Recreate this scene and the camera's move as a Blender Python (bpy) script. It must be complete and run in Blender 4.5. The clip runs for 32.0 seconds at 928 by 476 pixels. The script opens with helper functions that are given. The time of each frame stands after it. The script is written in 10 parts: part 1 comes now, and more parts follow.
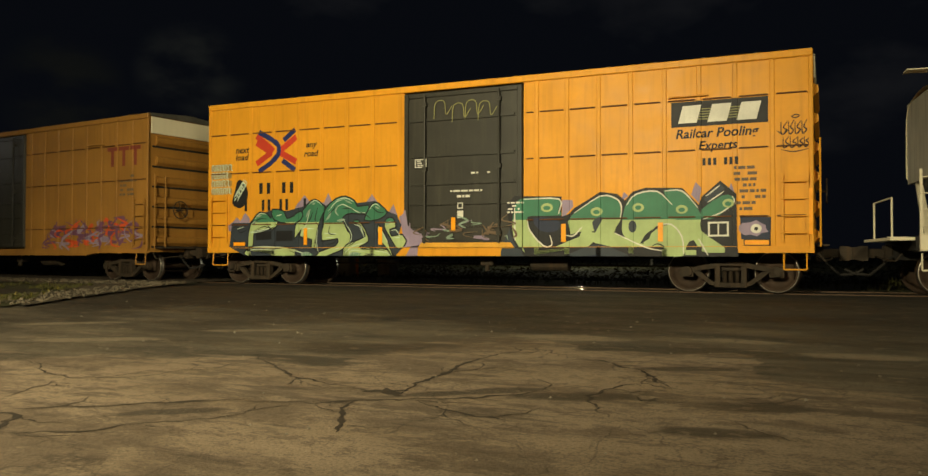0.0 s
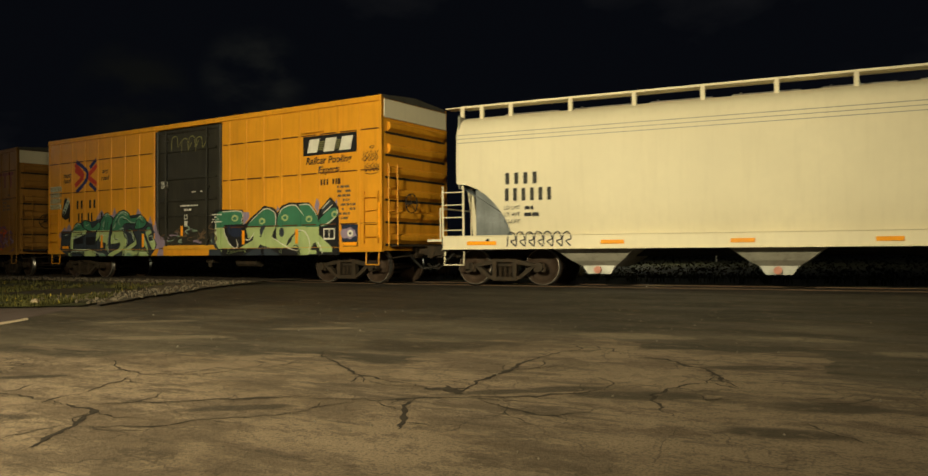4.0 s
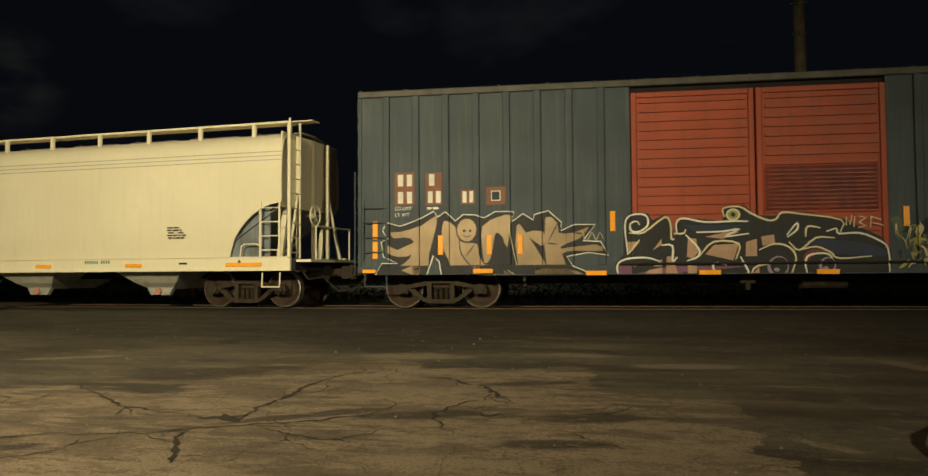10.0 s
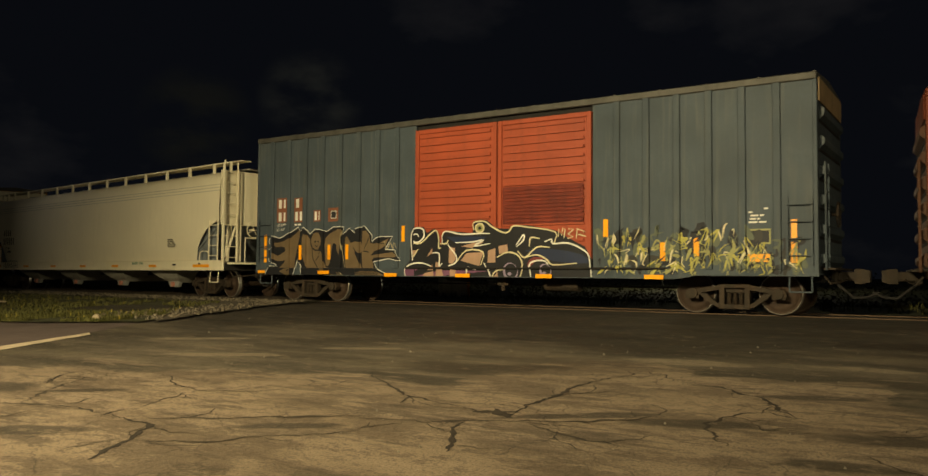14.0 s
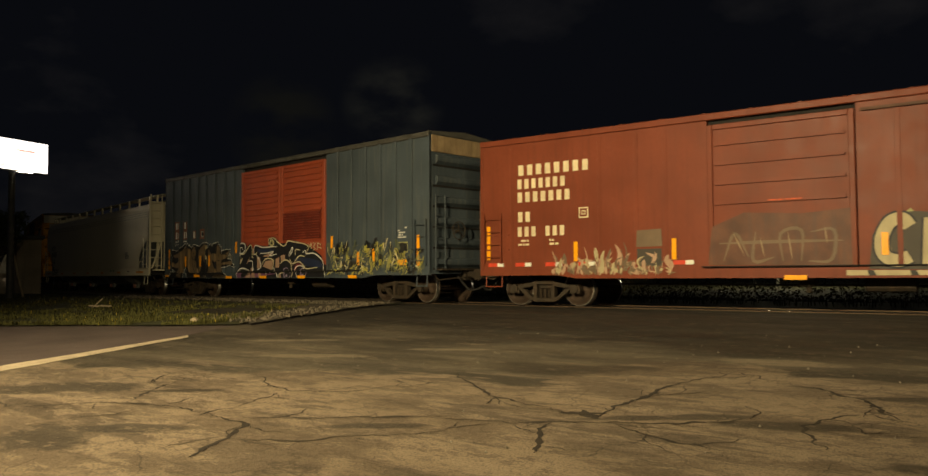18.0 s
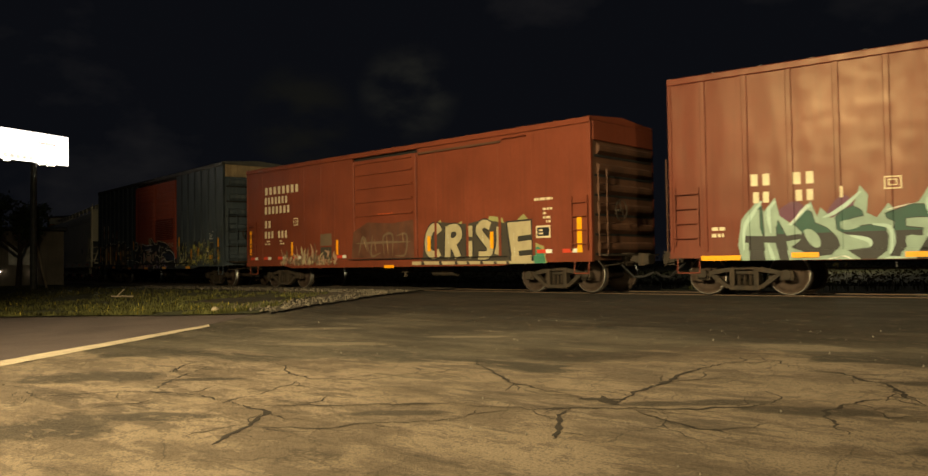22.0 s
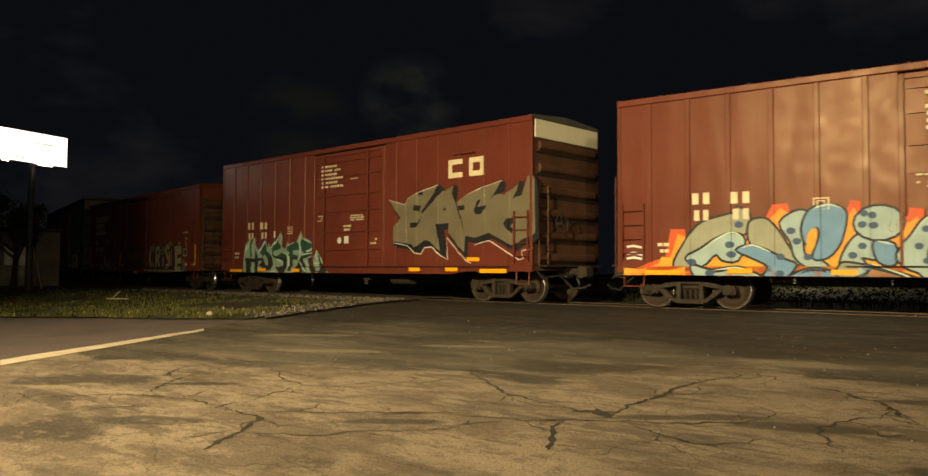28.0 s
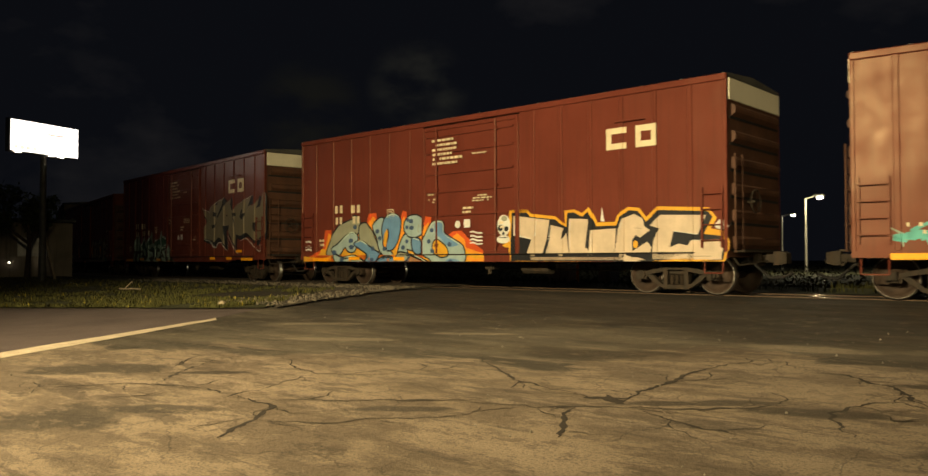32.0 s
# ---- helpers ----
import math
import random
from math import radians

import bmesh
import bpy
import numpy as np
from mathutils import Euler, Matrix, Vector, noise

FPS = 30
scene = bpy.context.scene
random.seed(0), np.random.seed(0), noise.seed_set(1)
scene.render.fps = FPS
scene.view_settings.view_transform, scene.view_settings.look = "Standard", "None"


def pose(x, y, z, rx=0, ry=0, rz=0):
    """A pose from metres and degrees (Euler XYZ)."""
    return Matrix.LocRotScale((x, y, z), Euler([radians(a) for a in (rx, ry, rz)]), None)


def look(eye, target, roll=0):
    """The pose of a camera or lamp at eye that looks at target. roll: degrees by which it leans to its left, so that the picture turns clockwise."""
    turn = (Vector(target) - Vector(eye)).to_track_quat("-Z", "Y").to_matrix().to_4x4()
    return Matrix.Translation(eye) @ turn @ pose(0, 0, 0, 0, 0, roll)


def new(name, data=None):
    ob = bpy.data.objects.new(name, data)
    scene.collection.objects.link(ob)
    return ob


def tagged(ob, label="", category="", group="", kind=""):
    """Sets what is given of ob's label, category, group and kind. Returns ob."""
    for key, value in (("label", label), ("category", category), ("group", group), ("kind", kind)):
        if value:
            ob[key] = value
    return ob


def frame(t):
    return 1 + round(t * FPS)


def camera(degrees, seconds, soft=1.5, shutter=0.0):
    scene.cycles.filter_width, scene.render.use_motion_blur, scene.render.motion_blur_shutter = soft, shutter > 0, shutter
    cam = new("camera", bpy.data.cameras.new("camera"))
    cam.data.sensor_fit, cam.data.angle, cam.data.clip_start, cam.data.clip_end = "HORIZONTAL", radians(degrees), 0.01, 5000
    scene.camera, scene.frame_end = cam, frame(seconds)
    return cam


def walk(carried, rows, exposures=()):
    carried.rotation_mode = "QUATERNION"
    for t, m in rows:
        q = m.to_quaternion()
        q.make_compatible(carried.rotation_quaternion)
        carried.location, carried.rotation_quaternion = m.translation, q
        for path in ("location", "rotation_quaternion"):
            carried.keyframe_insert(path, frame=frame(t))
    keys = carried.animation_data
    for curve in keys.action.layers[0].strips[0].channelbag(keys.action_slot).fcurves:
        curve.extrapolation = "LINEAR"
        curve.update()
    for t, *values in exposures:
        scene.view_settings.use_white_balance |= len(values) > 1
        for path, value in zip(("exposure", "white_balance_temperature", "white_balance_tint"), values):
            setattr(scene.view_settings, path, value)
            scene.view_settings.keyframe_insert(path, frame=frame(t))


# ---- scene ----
EYE = 0.82          # camera height above the top of rail
SIDE = 17.2         # distance of the near car sides from the camera

cam = camera(60.1, 32.0, soft=1.4, shutter=0.4)
walk(cam, [(t, pose(0, 0, EYE, 90 + p, r, y)) for t, y, p, r in (
    (0, 27.03, 1.2, -0.08),
    (0.5, 30.61, 1.1, -0.05),
    (1, 32.82, 1, -0.09),
    (1.5, 32.85, 0.64, -0.21),
    (2, 31.89, 0.23, -0.14),
    (2.5, 31.12, -0, 0.02),
    (4.5, 31.15, 1.53, 0.47),
    (5, 29.35, 1.97, 0.42),
    (5.5, 24.06, 2.23, 0.12),
    (6, 17.96, 2.32, -0.03),
    (6.5, 12.63, 2.41, 0.22),
    (7, 8.76, 2.59, 0.62),
    (7.5, 6.93, 2.59, 0.79),
    (8, 7.02, 2.52, 0.74),
    (8.5, 8.26, 2.43, 0.63),
    (9, 10.63, 2.38, 0.51),
    (9.5, 13.34, 2.43, 0.44),
    (10, 15.99, 2.52, 0.35),
    (10.5, 18.43, 2.47, 0.19),
    (11, 21.07, 2.37, 0.08),
    (11.5, 23.86, 2.3, -0.01),
    (12, 26.39, 2.38, -0.12),
    (12.5, 28.9, 2.37, -0.2),
    (13, 31.1, 2.42, -0.16),
    (13.5, 32.99, 2.53, -0.29),
    (14, 34.93, 2.65, -0.46),
    (14.5, 36.8, 2.62, -0.48),
    (16.5, 40.31, 2.21, 0.16),
    (17, 40.63, 2.43, 0.43),
    (17.5, 40.65, 2.61, 0.42),
    (18, 40.91, 2.7, 0.28),
    (18.5, 41.2, 2.79, 0.19),
    (19, 41.52, 2.8, 0.23),
    (19.5, 41.76, 2.73, 0.36),
    (20, 41.92, 2.64, 0.49),
    (20.5, 41.9, 2.46, 0.61),
    (21, 41.91, 2.28, 0.62),
    (21.5, 41.99, 2.1, 0.72),
    (22, 42.19, 1.81, 0.83),
    (22.5, 42.3, 1.55, 0.77),
    (23, 42.3, 1.55, 0.58),
    (23.5, 42.29, 1.81, 0.42),
    (24, 42.44, 2.15, 0.27),
    (24.5, 42.41, 2.41, 0.1),
    (25, 42.13, 2.49, -0.07),
    (25.5, 41.95, 2.53, -0.21),
    (27.5, 41.92, 2.51, -0.44),
    (28, 41.94, 2.48, -0.35),
    (28.5, 42.01, 2.48, -0.25),
    (29, 42.1, 2.52, -0.22),
    (29.5, 42.28, 2.54, -0.22),
    (30, 42.53, 2.44, -0.24),
    (30.5, 42.74, 2.28, -0.19),
    (31, 42.75, 2.07, -0.08),
    (31.5, 42.69, 1.85, 0.04),
    (32, 42.67, 1.6, 0.08),
)], exposures=((0, -0.38, 6250, 9), (1, -0.36, 6250, 9), (2.5, -0.28, 6400, 9), (5, -0.74, 6200, 10), (6, -0.8, 6150, 10), (8, -0.56, 6100, 10), (10, -0.46, 6250, 10), (13, -0.27, 6600, 10), (17, -0.28, 6900, 13), (19, -0.22, 6900, 13), (22, 0.04, 6900, 13), (32, 0.04, 6900, 13)))


def rolled(t):
    """How far the train has rolled towards -x at t seconds, in metres."""
    return 2.93849 * t + 5.09962e-3 * t ** 2 + 9.8741e-5 * t ** 3 - 1.58207e-6 * t ** 4


BEND, APEX, NEAR = 162.8, -16.76, 18.764      # radius of the track's bend, its nearest point and its distance there


def on_track(p, aside=0.0):
    """The place p metres along the track's centre line, shifted aside away from the camera."""
    a = (p - APEX) / BEND
    return APEX + (BEND - aside) * math.sin(a), NEAR + BEND - (BEND - aside) * math.cos(a)


def car_pose(u0, length, trucks, t):
    """A car whose two trucks stand on the bent track; its near left bottom corner is its origin."""
    s = rolled(t)
    a, b = Vector(on_track(u0 + trucks[0] - s)), Vector(on_track(u0 + length - trucks[1] - s))
    d = (b - a).normalized()
    o = a - d * trucks[0] - Vector((-d.y, d.x)) * 1.55
    return pose(o.x, o.y, 0, 0, 0, math.degrees(math.atan2(d.y, d.x)))


# ---- world and light ----
world = bpy.data.worlds.new("night_sky")
scene.world = world
world.use_nodes = True
wn = world.node_tree.nodes
wl = world.node_tree.links
wbg = wn["Background"]
wtc = wn.new("ShaderNodeTexCoord")
wmap = wn.new("ShaderNodeMapping")
wmap.inputs["Scale"].default_value = (1.0, 1.0, 2.0)
wns = wn.new("ShaderNodeTexNoise")
wns.inputs["Scale"].default_value, wns.inputs["Detail"].default_value = 3.6, 7
wns.inputs["Roughness"].default_value = 0.52
wrp = wn.new("ShaderNodeValToRGB")
wrp.color_ramp.elements[0].position, wrp.color_ramp.elements[0].color = 0.57, (0.0031, 0.0037, 0.0054, 1)
wrp.color_ramp.elements[1].position, wrp.color_ramp.elements[1].color = 0.74, (0.011, 0.011, 0.012, 1)
wl.new(wtc.outputs["Generated"], wmap.inputs["Vector"])
wl.new(wmap.outputs["Vector"], wns.inputs["Vector"])
wl.new(wns.outputs["Fac"], wrp.inputs["Fac"])
glow_sum = wrp.outputs["Color"]
for way, wide, thick in (((-0.703, 0.680, 0.209), 0.9978, 1.0), ((-0.793, 0.583, 0.178), 0.9975, 0.5)):
    dot = wn.new("ShaderNodeVectorMath")
    dot.operation, dot.inputs[1].default_value = "DOT_PRODUCT", way
    wl.new(wtc.outputs["Generated"], dot.inputs[0])
    near = wn.new("ShaderNodeMapRange")
    near.interpolation_type = "SMOOTHSTEP"
    near.inputs["From Min"].default_value, near.inputs["From Max"].default_value = wide, 1.0
    wl.new(dot.outputs["Value"], near.inputs["Value"])
    puff = wn.new("ShaderNodeTexNoise")
    puff.inputs["Scale"].default_value, puff.inputs["Detail"].default_value = 13.0, 6
    wl.new(wmap.outputs["Vector"], puff.inputs["Vector"])
    shape = wn.new("ShaderNodeMapRange")
    shape.interpolation_type = "SMOOTHSTEP"
    shape.inputs["From Min"].default_value, shape.inputs["From Max"].default_value = 0.36, 0.70
    wl.new(puff.outputs["Fac"], shape.inputs["Value"])
    both = wn.new("ShaderNodeMath")
    both.operation = "MULTIPLY"
    wl.new(near.outputs["Result"], both.inputs[0])
    wl.new(shape.outputs["Result"], both.inputs[1])
    cloud = wn.new("ShaderNodeMix")
    cloud.data_type = "RGBA"
    wl.new(both.outputs[0], cloud.inputs[0])
    wl.new(glow_sum, cloud.inputs[6])
    cloud.inputs[7].default_value = (0.0125 * thick, 0.0130 * thick, 0.0115 * thick, 1)
    glow_sum = cloud.outputs[2]
wl.new(glow_sum, wbg.inputs["Color"])
wbg.inputs["Strength"].default_value = 1.0


def lamp(name, m, watts, colour, size, cone):
    data = bpy.data.lights.new(name, "SPOT")
    data.energy, data.color, data.shadow_soft_size = watts, colour, size
    data.spot_size, data.spot_blend = radians(cone), 1.0
    ob = new(name, data)
    ob.matrix_world = m
    return ob


# lot lamps on their poles behind the camera
LAMPS = ((-7.0, -8.0, 8.5), (14.0, -6.0, 8.5))
lamp("lot_lamp_light", look(LAMPS[0], (-10.6, 10.3, -0.3)), 47000, (1.0, 0.855, 0.505), 0.32, 83)
lamp("lot_lamp_light", look(LAMPS[1], (1.5, 8.0, -0.3)), 15500, (1.0, 0.86, 0.52), 0.32, 80)

# ---- materials ----
def surface(name, col, rough=0.55, metal=0.0, vary=0.25, scale=1.5, streak=0.0, streak_col=(0.03, 0.025, 0.02), speck=0.0,
            speck_col=(0.02, 0.02, 0.02), bump=0.15, bump_scale=60.0, wander=0.12, coords="Object", spec=0.3, buckle=0.0, tint=None):
    """A worn surface: base colour broken up at two scales, run-down streaks, specks and fine relief."""
    m = bpy.data.materials.new(name)
    m.use_nodes = True
    n, l = m.node_tree.nodes, m.node_tree.links
    b = n["Principled BSDF"]
    b.inputs["Roughness"].default_value, b.inputs["Metallic"].default_value = rough, metal
    b.inputs["Specular IOR Level"].default_value = spec
    if tint:
        b.inputs["Specular Tint"].default_value = (*tint, 1)
    tc, info = n.new("ShaderNodeTexCoord"), n.new("ShaderNodeObjectInfo")
    src = tc.outputs[coords]

    def noise_at(sc, vec, detail=5.0):
        t = n.new("ShaderNodeTexNoise")
        t.inputs["Scale"].default_value, t.inputs["Detail"].default_value = sc, detail
        l.new(vec, t.inputs["Vector"])
        return t.outputs["Fac"]

    def ramp(fac, p0, p1):
        r = n.new("ShaderNodeMapRange")
        r.inputs["From Min"].default_value, r.inputs["From Max"].default_value = p0, p1
        l.new(fac, r.inputs["Value"])
        return r.outputs["Result"]

    def mix(fac, a, c, amount=1.0):
        x = n.new("ShaderNodeMix")
        x.data_type = "RGBA"
        if amount != 1.0:
            k = n.new("ShaderNodeMath")
            k.operation = "MULTIPLY"
            k.inputs[1].default_value = amount
            l.new(fac, k.inputs[0])
            fac = k.outputs[0]
        l.new(fac, x.inputs["Factor"])
        for sock, v in (("A", a), ("B", c)):
            s = [i for i in x.inputs if i.name == sock and i.type == "RGBA"][0]
            if isinstance(v, tuple):
                s.default_value = (*v, 1)
            else:
                l.new(v, s)
        return [o for o in x.outputs if o.type == "RGBA"][0]

    dark = tuple(c * (1 - vary) for c in col)
    light = tuple(min(1, c * (1 + vary * 0.7)) for c in col)
    colour = mix(ramp(noise_at(scale, src), 0.32, 0.68), dark, light)
    colour = mix(ramp(noise_at(scale * 14, src), 0.35, 0.75), colour, tuple(c * (1 - vary * 0.8) for c in col), 0.45)
    if streak:
        mp = n.new("ShaderNodeMapping")
        mp.inputs["Scale"].default_value = (5.0, 5.0, 0.35)
        l.new(src, mp.inputs["Vector"])
        colour = mix(ramp(noise_at(1.6, mp.outputs["Vector"], 7), 0.5, 0.72), colour, streak_col, streak)
    if speck:
        colour = mix(ramp(noise_at(scale * 30, src, 2), 0.62, 0.68), colour, speck_col, speck)
    v = n.new("ShaderNodeHueSaturation")
    r = n.new("ShaderNodeMapRange")
    r.inputs["To Min"].default_value, r.inputs["To Max"].default_value = 1 - wander, 1 + wander
    l.new(info.outputs["Random"], r.inputs["Value"])
    l.new(r.outputs["Result"], v.inputs["Value"])
    l.new(colour, v.inputs["Color"])
    l.new(v.outputs["Color"], b.inputs["Base Color"])
    rr = n.new("ShaderNodeMapRange")
    rr.inputs["To Min"].default_value, rr.inputs["To Max"].default_value = max(0.02, rough - 0.14), min(1, rough + 0.14)
    l.new(noise_at(scale * 4, src), rr.inputs["Value"])
    l.new(rr.outputs["Result"], b.inputs["Roughness"])
    if bump:
        bp = n.new("ShaderNodeBump")
        bp.inputs["Strength"].default_value, bp.inputs["Distance"].default_value = bump, 0.01
        l.new(noise_at(bump_scale, src, 3), bp.inputs["Height"])
        l.new(bp.outputs["Normal"], b.inputs["Normal"])
    if buckle:
        # sheet steel that has buckled between its posts
        mp = n.new("ShaderNodeMapping")
        mp.inputs["Scale"].default_value = (1.4, 1.0, 0.8)
        l.new(src, mp.inputs["Vector"])
        bk = n.new("ShaderNodeBump")
        bk.inputs["Strength"].default_value, bk.inputs["Distance"].default_value = 1.0, buckle
        l.new(noise_at(1.3, mp.outputs["Vector"], 0.6), bk.inputs["Height"])
        if bump:
            l.new(bk.outputs["Normal"], bp.inputs["Normal"])
        else:
            l.new(bk.outputs["Normal"], b.inputs["Normal"])
    return m


def glow(name, col, strength):
    m = bpy.data.materials.new(name)
    m.use_nodes = True
    b = m.node_tree.nodes["Principled BSDF"]
    b.inputs["Base Color"].default_value = (*col, 1)
    b.inputs["Emission Color"].default_value = (*col, 1)
    b.inputs["Emission Strength"].default_value = strength
    return m


YELLOW = surface("yellow_car_paint", (0.73, 0.325, 0.020), 0.42, spec=0.18, buckle=0.02, bump=0.08, vary=0.12, scale=0.7, streak=0.22, streak_col=(0.25, 0.10, 0.015), wander=0.03)
YELLOW_OLD = surface("faded_yellow_paint", (0.34, 0.165, 0.03), 0.6, vary=0.2, scale=0.8, streak=0.4, streak_col=(0.2, 0.09, 0.02), wander=0.03)
DOOR_DARK = surface("dark_door_paint", (0.035, 0.033, 0.026), 0.45, vary=0.3, scale=1.2, streak=0.3, streak_col=(0.08, 0.07, 0.05), wander=0.05)
CREAM = surface("cream_hopper_paint", (0.76, 0.69, 0.50), 0.55, vary=0.07, scale=0.4, streak=0.07, streak_col=(0.35, 0.30, 0.2), wander=0.02)
# the hopper's cream again, darker and greyer: shade put into the colour
HOPPER_SHADED = surface("shaded_hopper_paint", (0.42, 0.40, 0.33), 0.6, vary=0.15, streak=0.3, wander=0.03)
SLATE = surface("slate_green_paint", (0.060, 0.075, 0.086), 0.5, spec=0.12, buckle=0.02, bump=0.1, vary=0.22, scale=0.8, streak=0.4, streak_col=(0.12, 0.125, 0.11), wander=0.05)
BRICK = surface("red_door_paint", (0.34, 0.065, 0.026), 0.55, vary=0.16, scale=0.8, streak=0.35, streak_col=(0.12, 0.03, 0.015), wander=0.04)
BRICK_DIM = surface("worn_red_paint", (0.15, 0.025, 0.014), 0.7, vary=0.4, scale=3, streak=0.5, streak_col=(0.05, 0.012, 0.01))
BRICK_GLOSS = surface("scraped_red_slat", (0.20, 0.035, 0.018), 0.42, vary=0.5, scale=4, streak=0.8, streak_col=(0.05, 0.012, 0.01), spec=0.25, buckle=0.02)
RUST = surface("action_red_paint", (0.180, 0.044, 0.021), 0.46, spec=0.16, buckle=0.016, bump=0.08, vary=0.2, scale=0.7, streak=0.3, streak_col=(0.10, 0.03, 0.015), wander=0.03)
OXIDE = surface("oxide_red_paint", (0.138, 0.032, 0.020), 0.38, vary=0.16, scale=0.7, streak=0.3, streak_col=(0.065, 0.02, 0.014), wander=0.03, spec=0.27, bump=0.06, buckle=0.024, tint=(1.0, 0.78, 0.52))
OXIDE_DARK = surface("grimy_oxide_paint", (0.095, 0.042, 0.022), 0.65, vary=0.3, scale=1.5, streak=0.4, wander=0.05)
END_TAN = surface("rusty_tan_paint", (0.34, 0.24, 0.13), 0.7, vary=0.3, scale=2.5, speck=0.8, speck_col=(0.10, 0.05, 0.025), streak=0.5, streak_col=(0.12, 0.06, 0.03))
# brown of the side joints, darkened to include the shadow along them
JOINT = surface("shaded_joint_brown", (0.13, 0.052, 0.014), 0.7, vary=0.3, scale=2, wander=0.1)
IRON = surface("grimy_cast_iron", (0.040, 0.030, 0.020), 0.8, 0.2, vary=0.35, scale=6, streak=0.3, streak_col=(0.10, 0.055, 0.025), bump=0.4)
WHEEL = surface("rusty_wheel_steel", (0.048, 0.030, 0.019), 0.75, 0.3, vary=0.4, scale=5, bump=0.3)
TREAD = surface("polished_tread_steel", (0.45, 0.43, 0.40), 0.3, 1.0, vary=0.15, scale=8, bump=0.05)
BLACK = surface("black_underframe", (0.016, 0.014, 0.012), 0.8, vary=0.4, scale=3, bump=0.3)
ROOF = surface("dull_roof_steel", (0.10, 0.095, 0.08), 0.6, 0.3, vary=0.3, scale=2, streak=0.3)

# ---- building helpers ----
def box(bm, x0, x1, y0, y1, z0, z1, bevel=0.0):
    m = Matrix.LocRotScale(((x0 + x1) / 2, (y0 + y1) / 2, (z0 + z1) / 2), None, (abs(x1 - x0), abs(y1 - y0), abs(z1 - z0)))
    r = bmesh.ops.create_cube(bm, size=1, matrix=m)
    if bevel:
        edges = list({e for v in r["verts"] for e in v.link_edges})
        bmesh.ops.bevel(bm, geom=edges, offset=bevel, segments=1, affect="EDGES", clamp_overlap=True)
    return bm


def rod(bm, a, b, r, n=8, r2=None):
    """A round bar from a to b."""
    a, b = Vector(a), Vector(b)
    d = b - a
    m = Matrix.Translation((a + b) / 2) @ d.to_track_quat("Z", "Y").to_matrix().to_4x4()
    bmesh.ops.create_cone(bm, cap_ends=True, segments=n, radius1=r, radius2=r if r2 is None else r2, depth=d.length, matrix=m)
    return bm


def prism(bm, pts, y0, y1):
    """A shape drawn in x and z, thickened from y0 to y1."""
    a = [bm.verts.new((x, y0, z)) for x, z in pts]
    b = [bm.verts.new((x, y1, z)) for x, z in pts]
    k = len(pts)
    bm.faces.new(a)
    bm.faces.new(b[::-1])
    for i in range(k):
        bm.faces.new((a[i], b[i], b[(i + 1) % k], a[(i + 1) % k]))
    return bm


def loft(bm, rings, close=True, caps=True):
    """Skin over a row of equally long rings of points."""
    vs = [[bm.verts.new(p) for p in ring] for ring in rings]
    k = len(vs[0])
    for a, b in zip(vs, vs[1:]):
        for i in range(k if close else k - 1):
            bm.faces.new((a[i], a[(i + 1) % k], b[(i + 1) % k], b[i]))
    if caps and close:
        bm.faces.new(vs[0][::-1])
        bm.faces.new(vs[-1])
    return bm


def part(name, bm, material, parent=None, label="", smooth=False):
    """Links a bmesh, or a mesh that is already made, as one object under its thing."""
    if isinstance(bm, bmesh.types.BMesh):
        bmesh.ops.recalc_face_normals(bm, faces=bm.faces)
        me = bpy.data.meshes.new(name)
        bm.to_mesh(me)
        bm.free()
        if smooth:
            me.shade_smooth()
        for m in (material if isinstance(material, (list, tuple)) else (material,)):
            me.materials.append(m)
    else:
        me = bm
    ob = new(name, me)
    if parent is not None:
        ob.parent = parent
    if label:
        tagged(ob, label)
    return ob


def B():
    return bmesh.new()


def thing(name, x, y, z, label, category, group=""):
    ob = new(name)
    ob.empty_display_size = 0.2
    ob.matrix_basis = pose(x, y, z)
    return tagged(ob, label, category, group)


MOVERS = []         # cars: thing, place of its left end at the start
WHEELSETS = []      # turning wheelsets

# ---- rolling stock: trucks and couplers ----
def lathe(bm, profile, n=28):
    """Turns a profile of (radius, y) round the y axis."""
    loft(bm, [[(r * math.cos(a), y, r * math.sin(a)) for r, y in profile]
              for a in [2 * math.pi * i / n for i in range(n)] + [0.0]], close=False, caps=False)
    bmesh.ops.remove_doubles(bm, verts=bm.verts, dist=1e-5)
    return bm


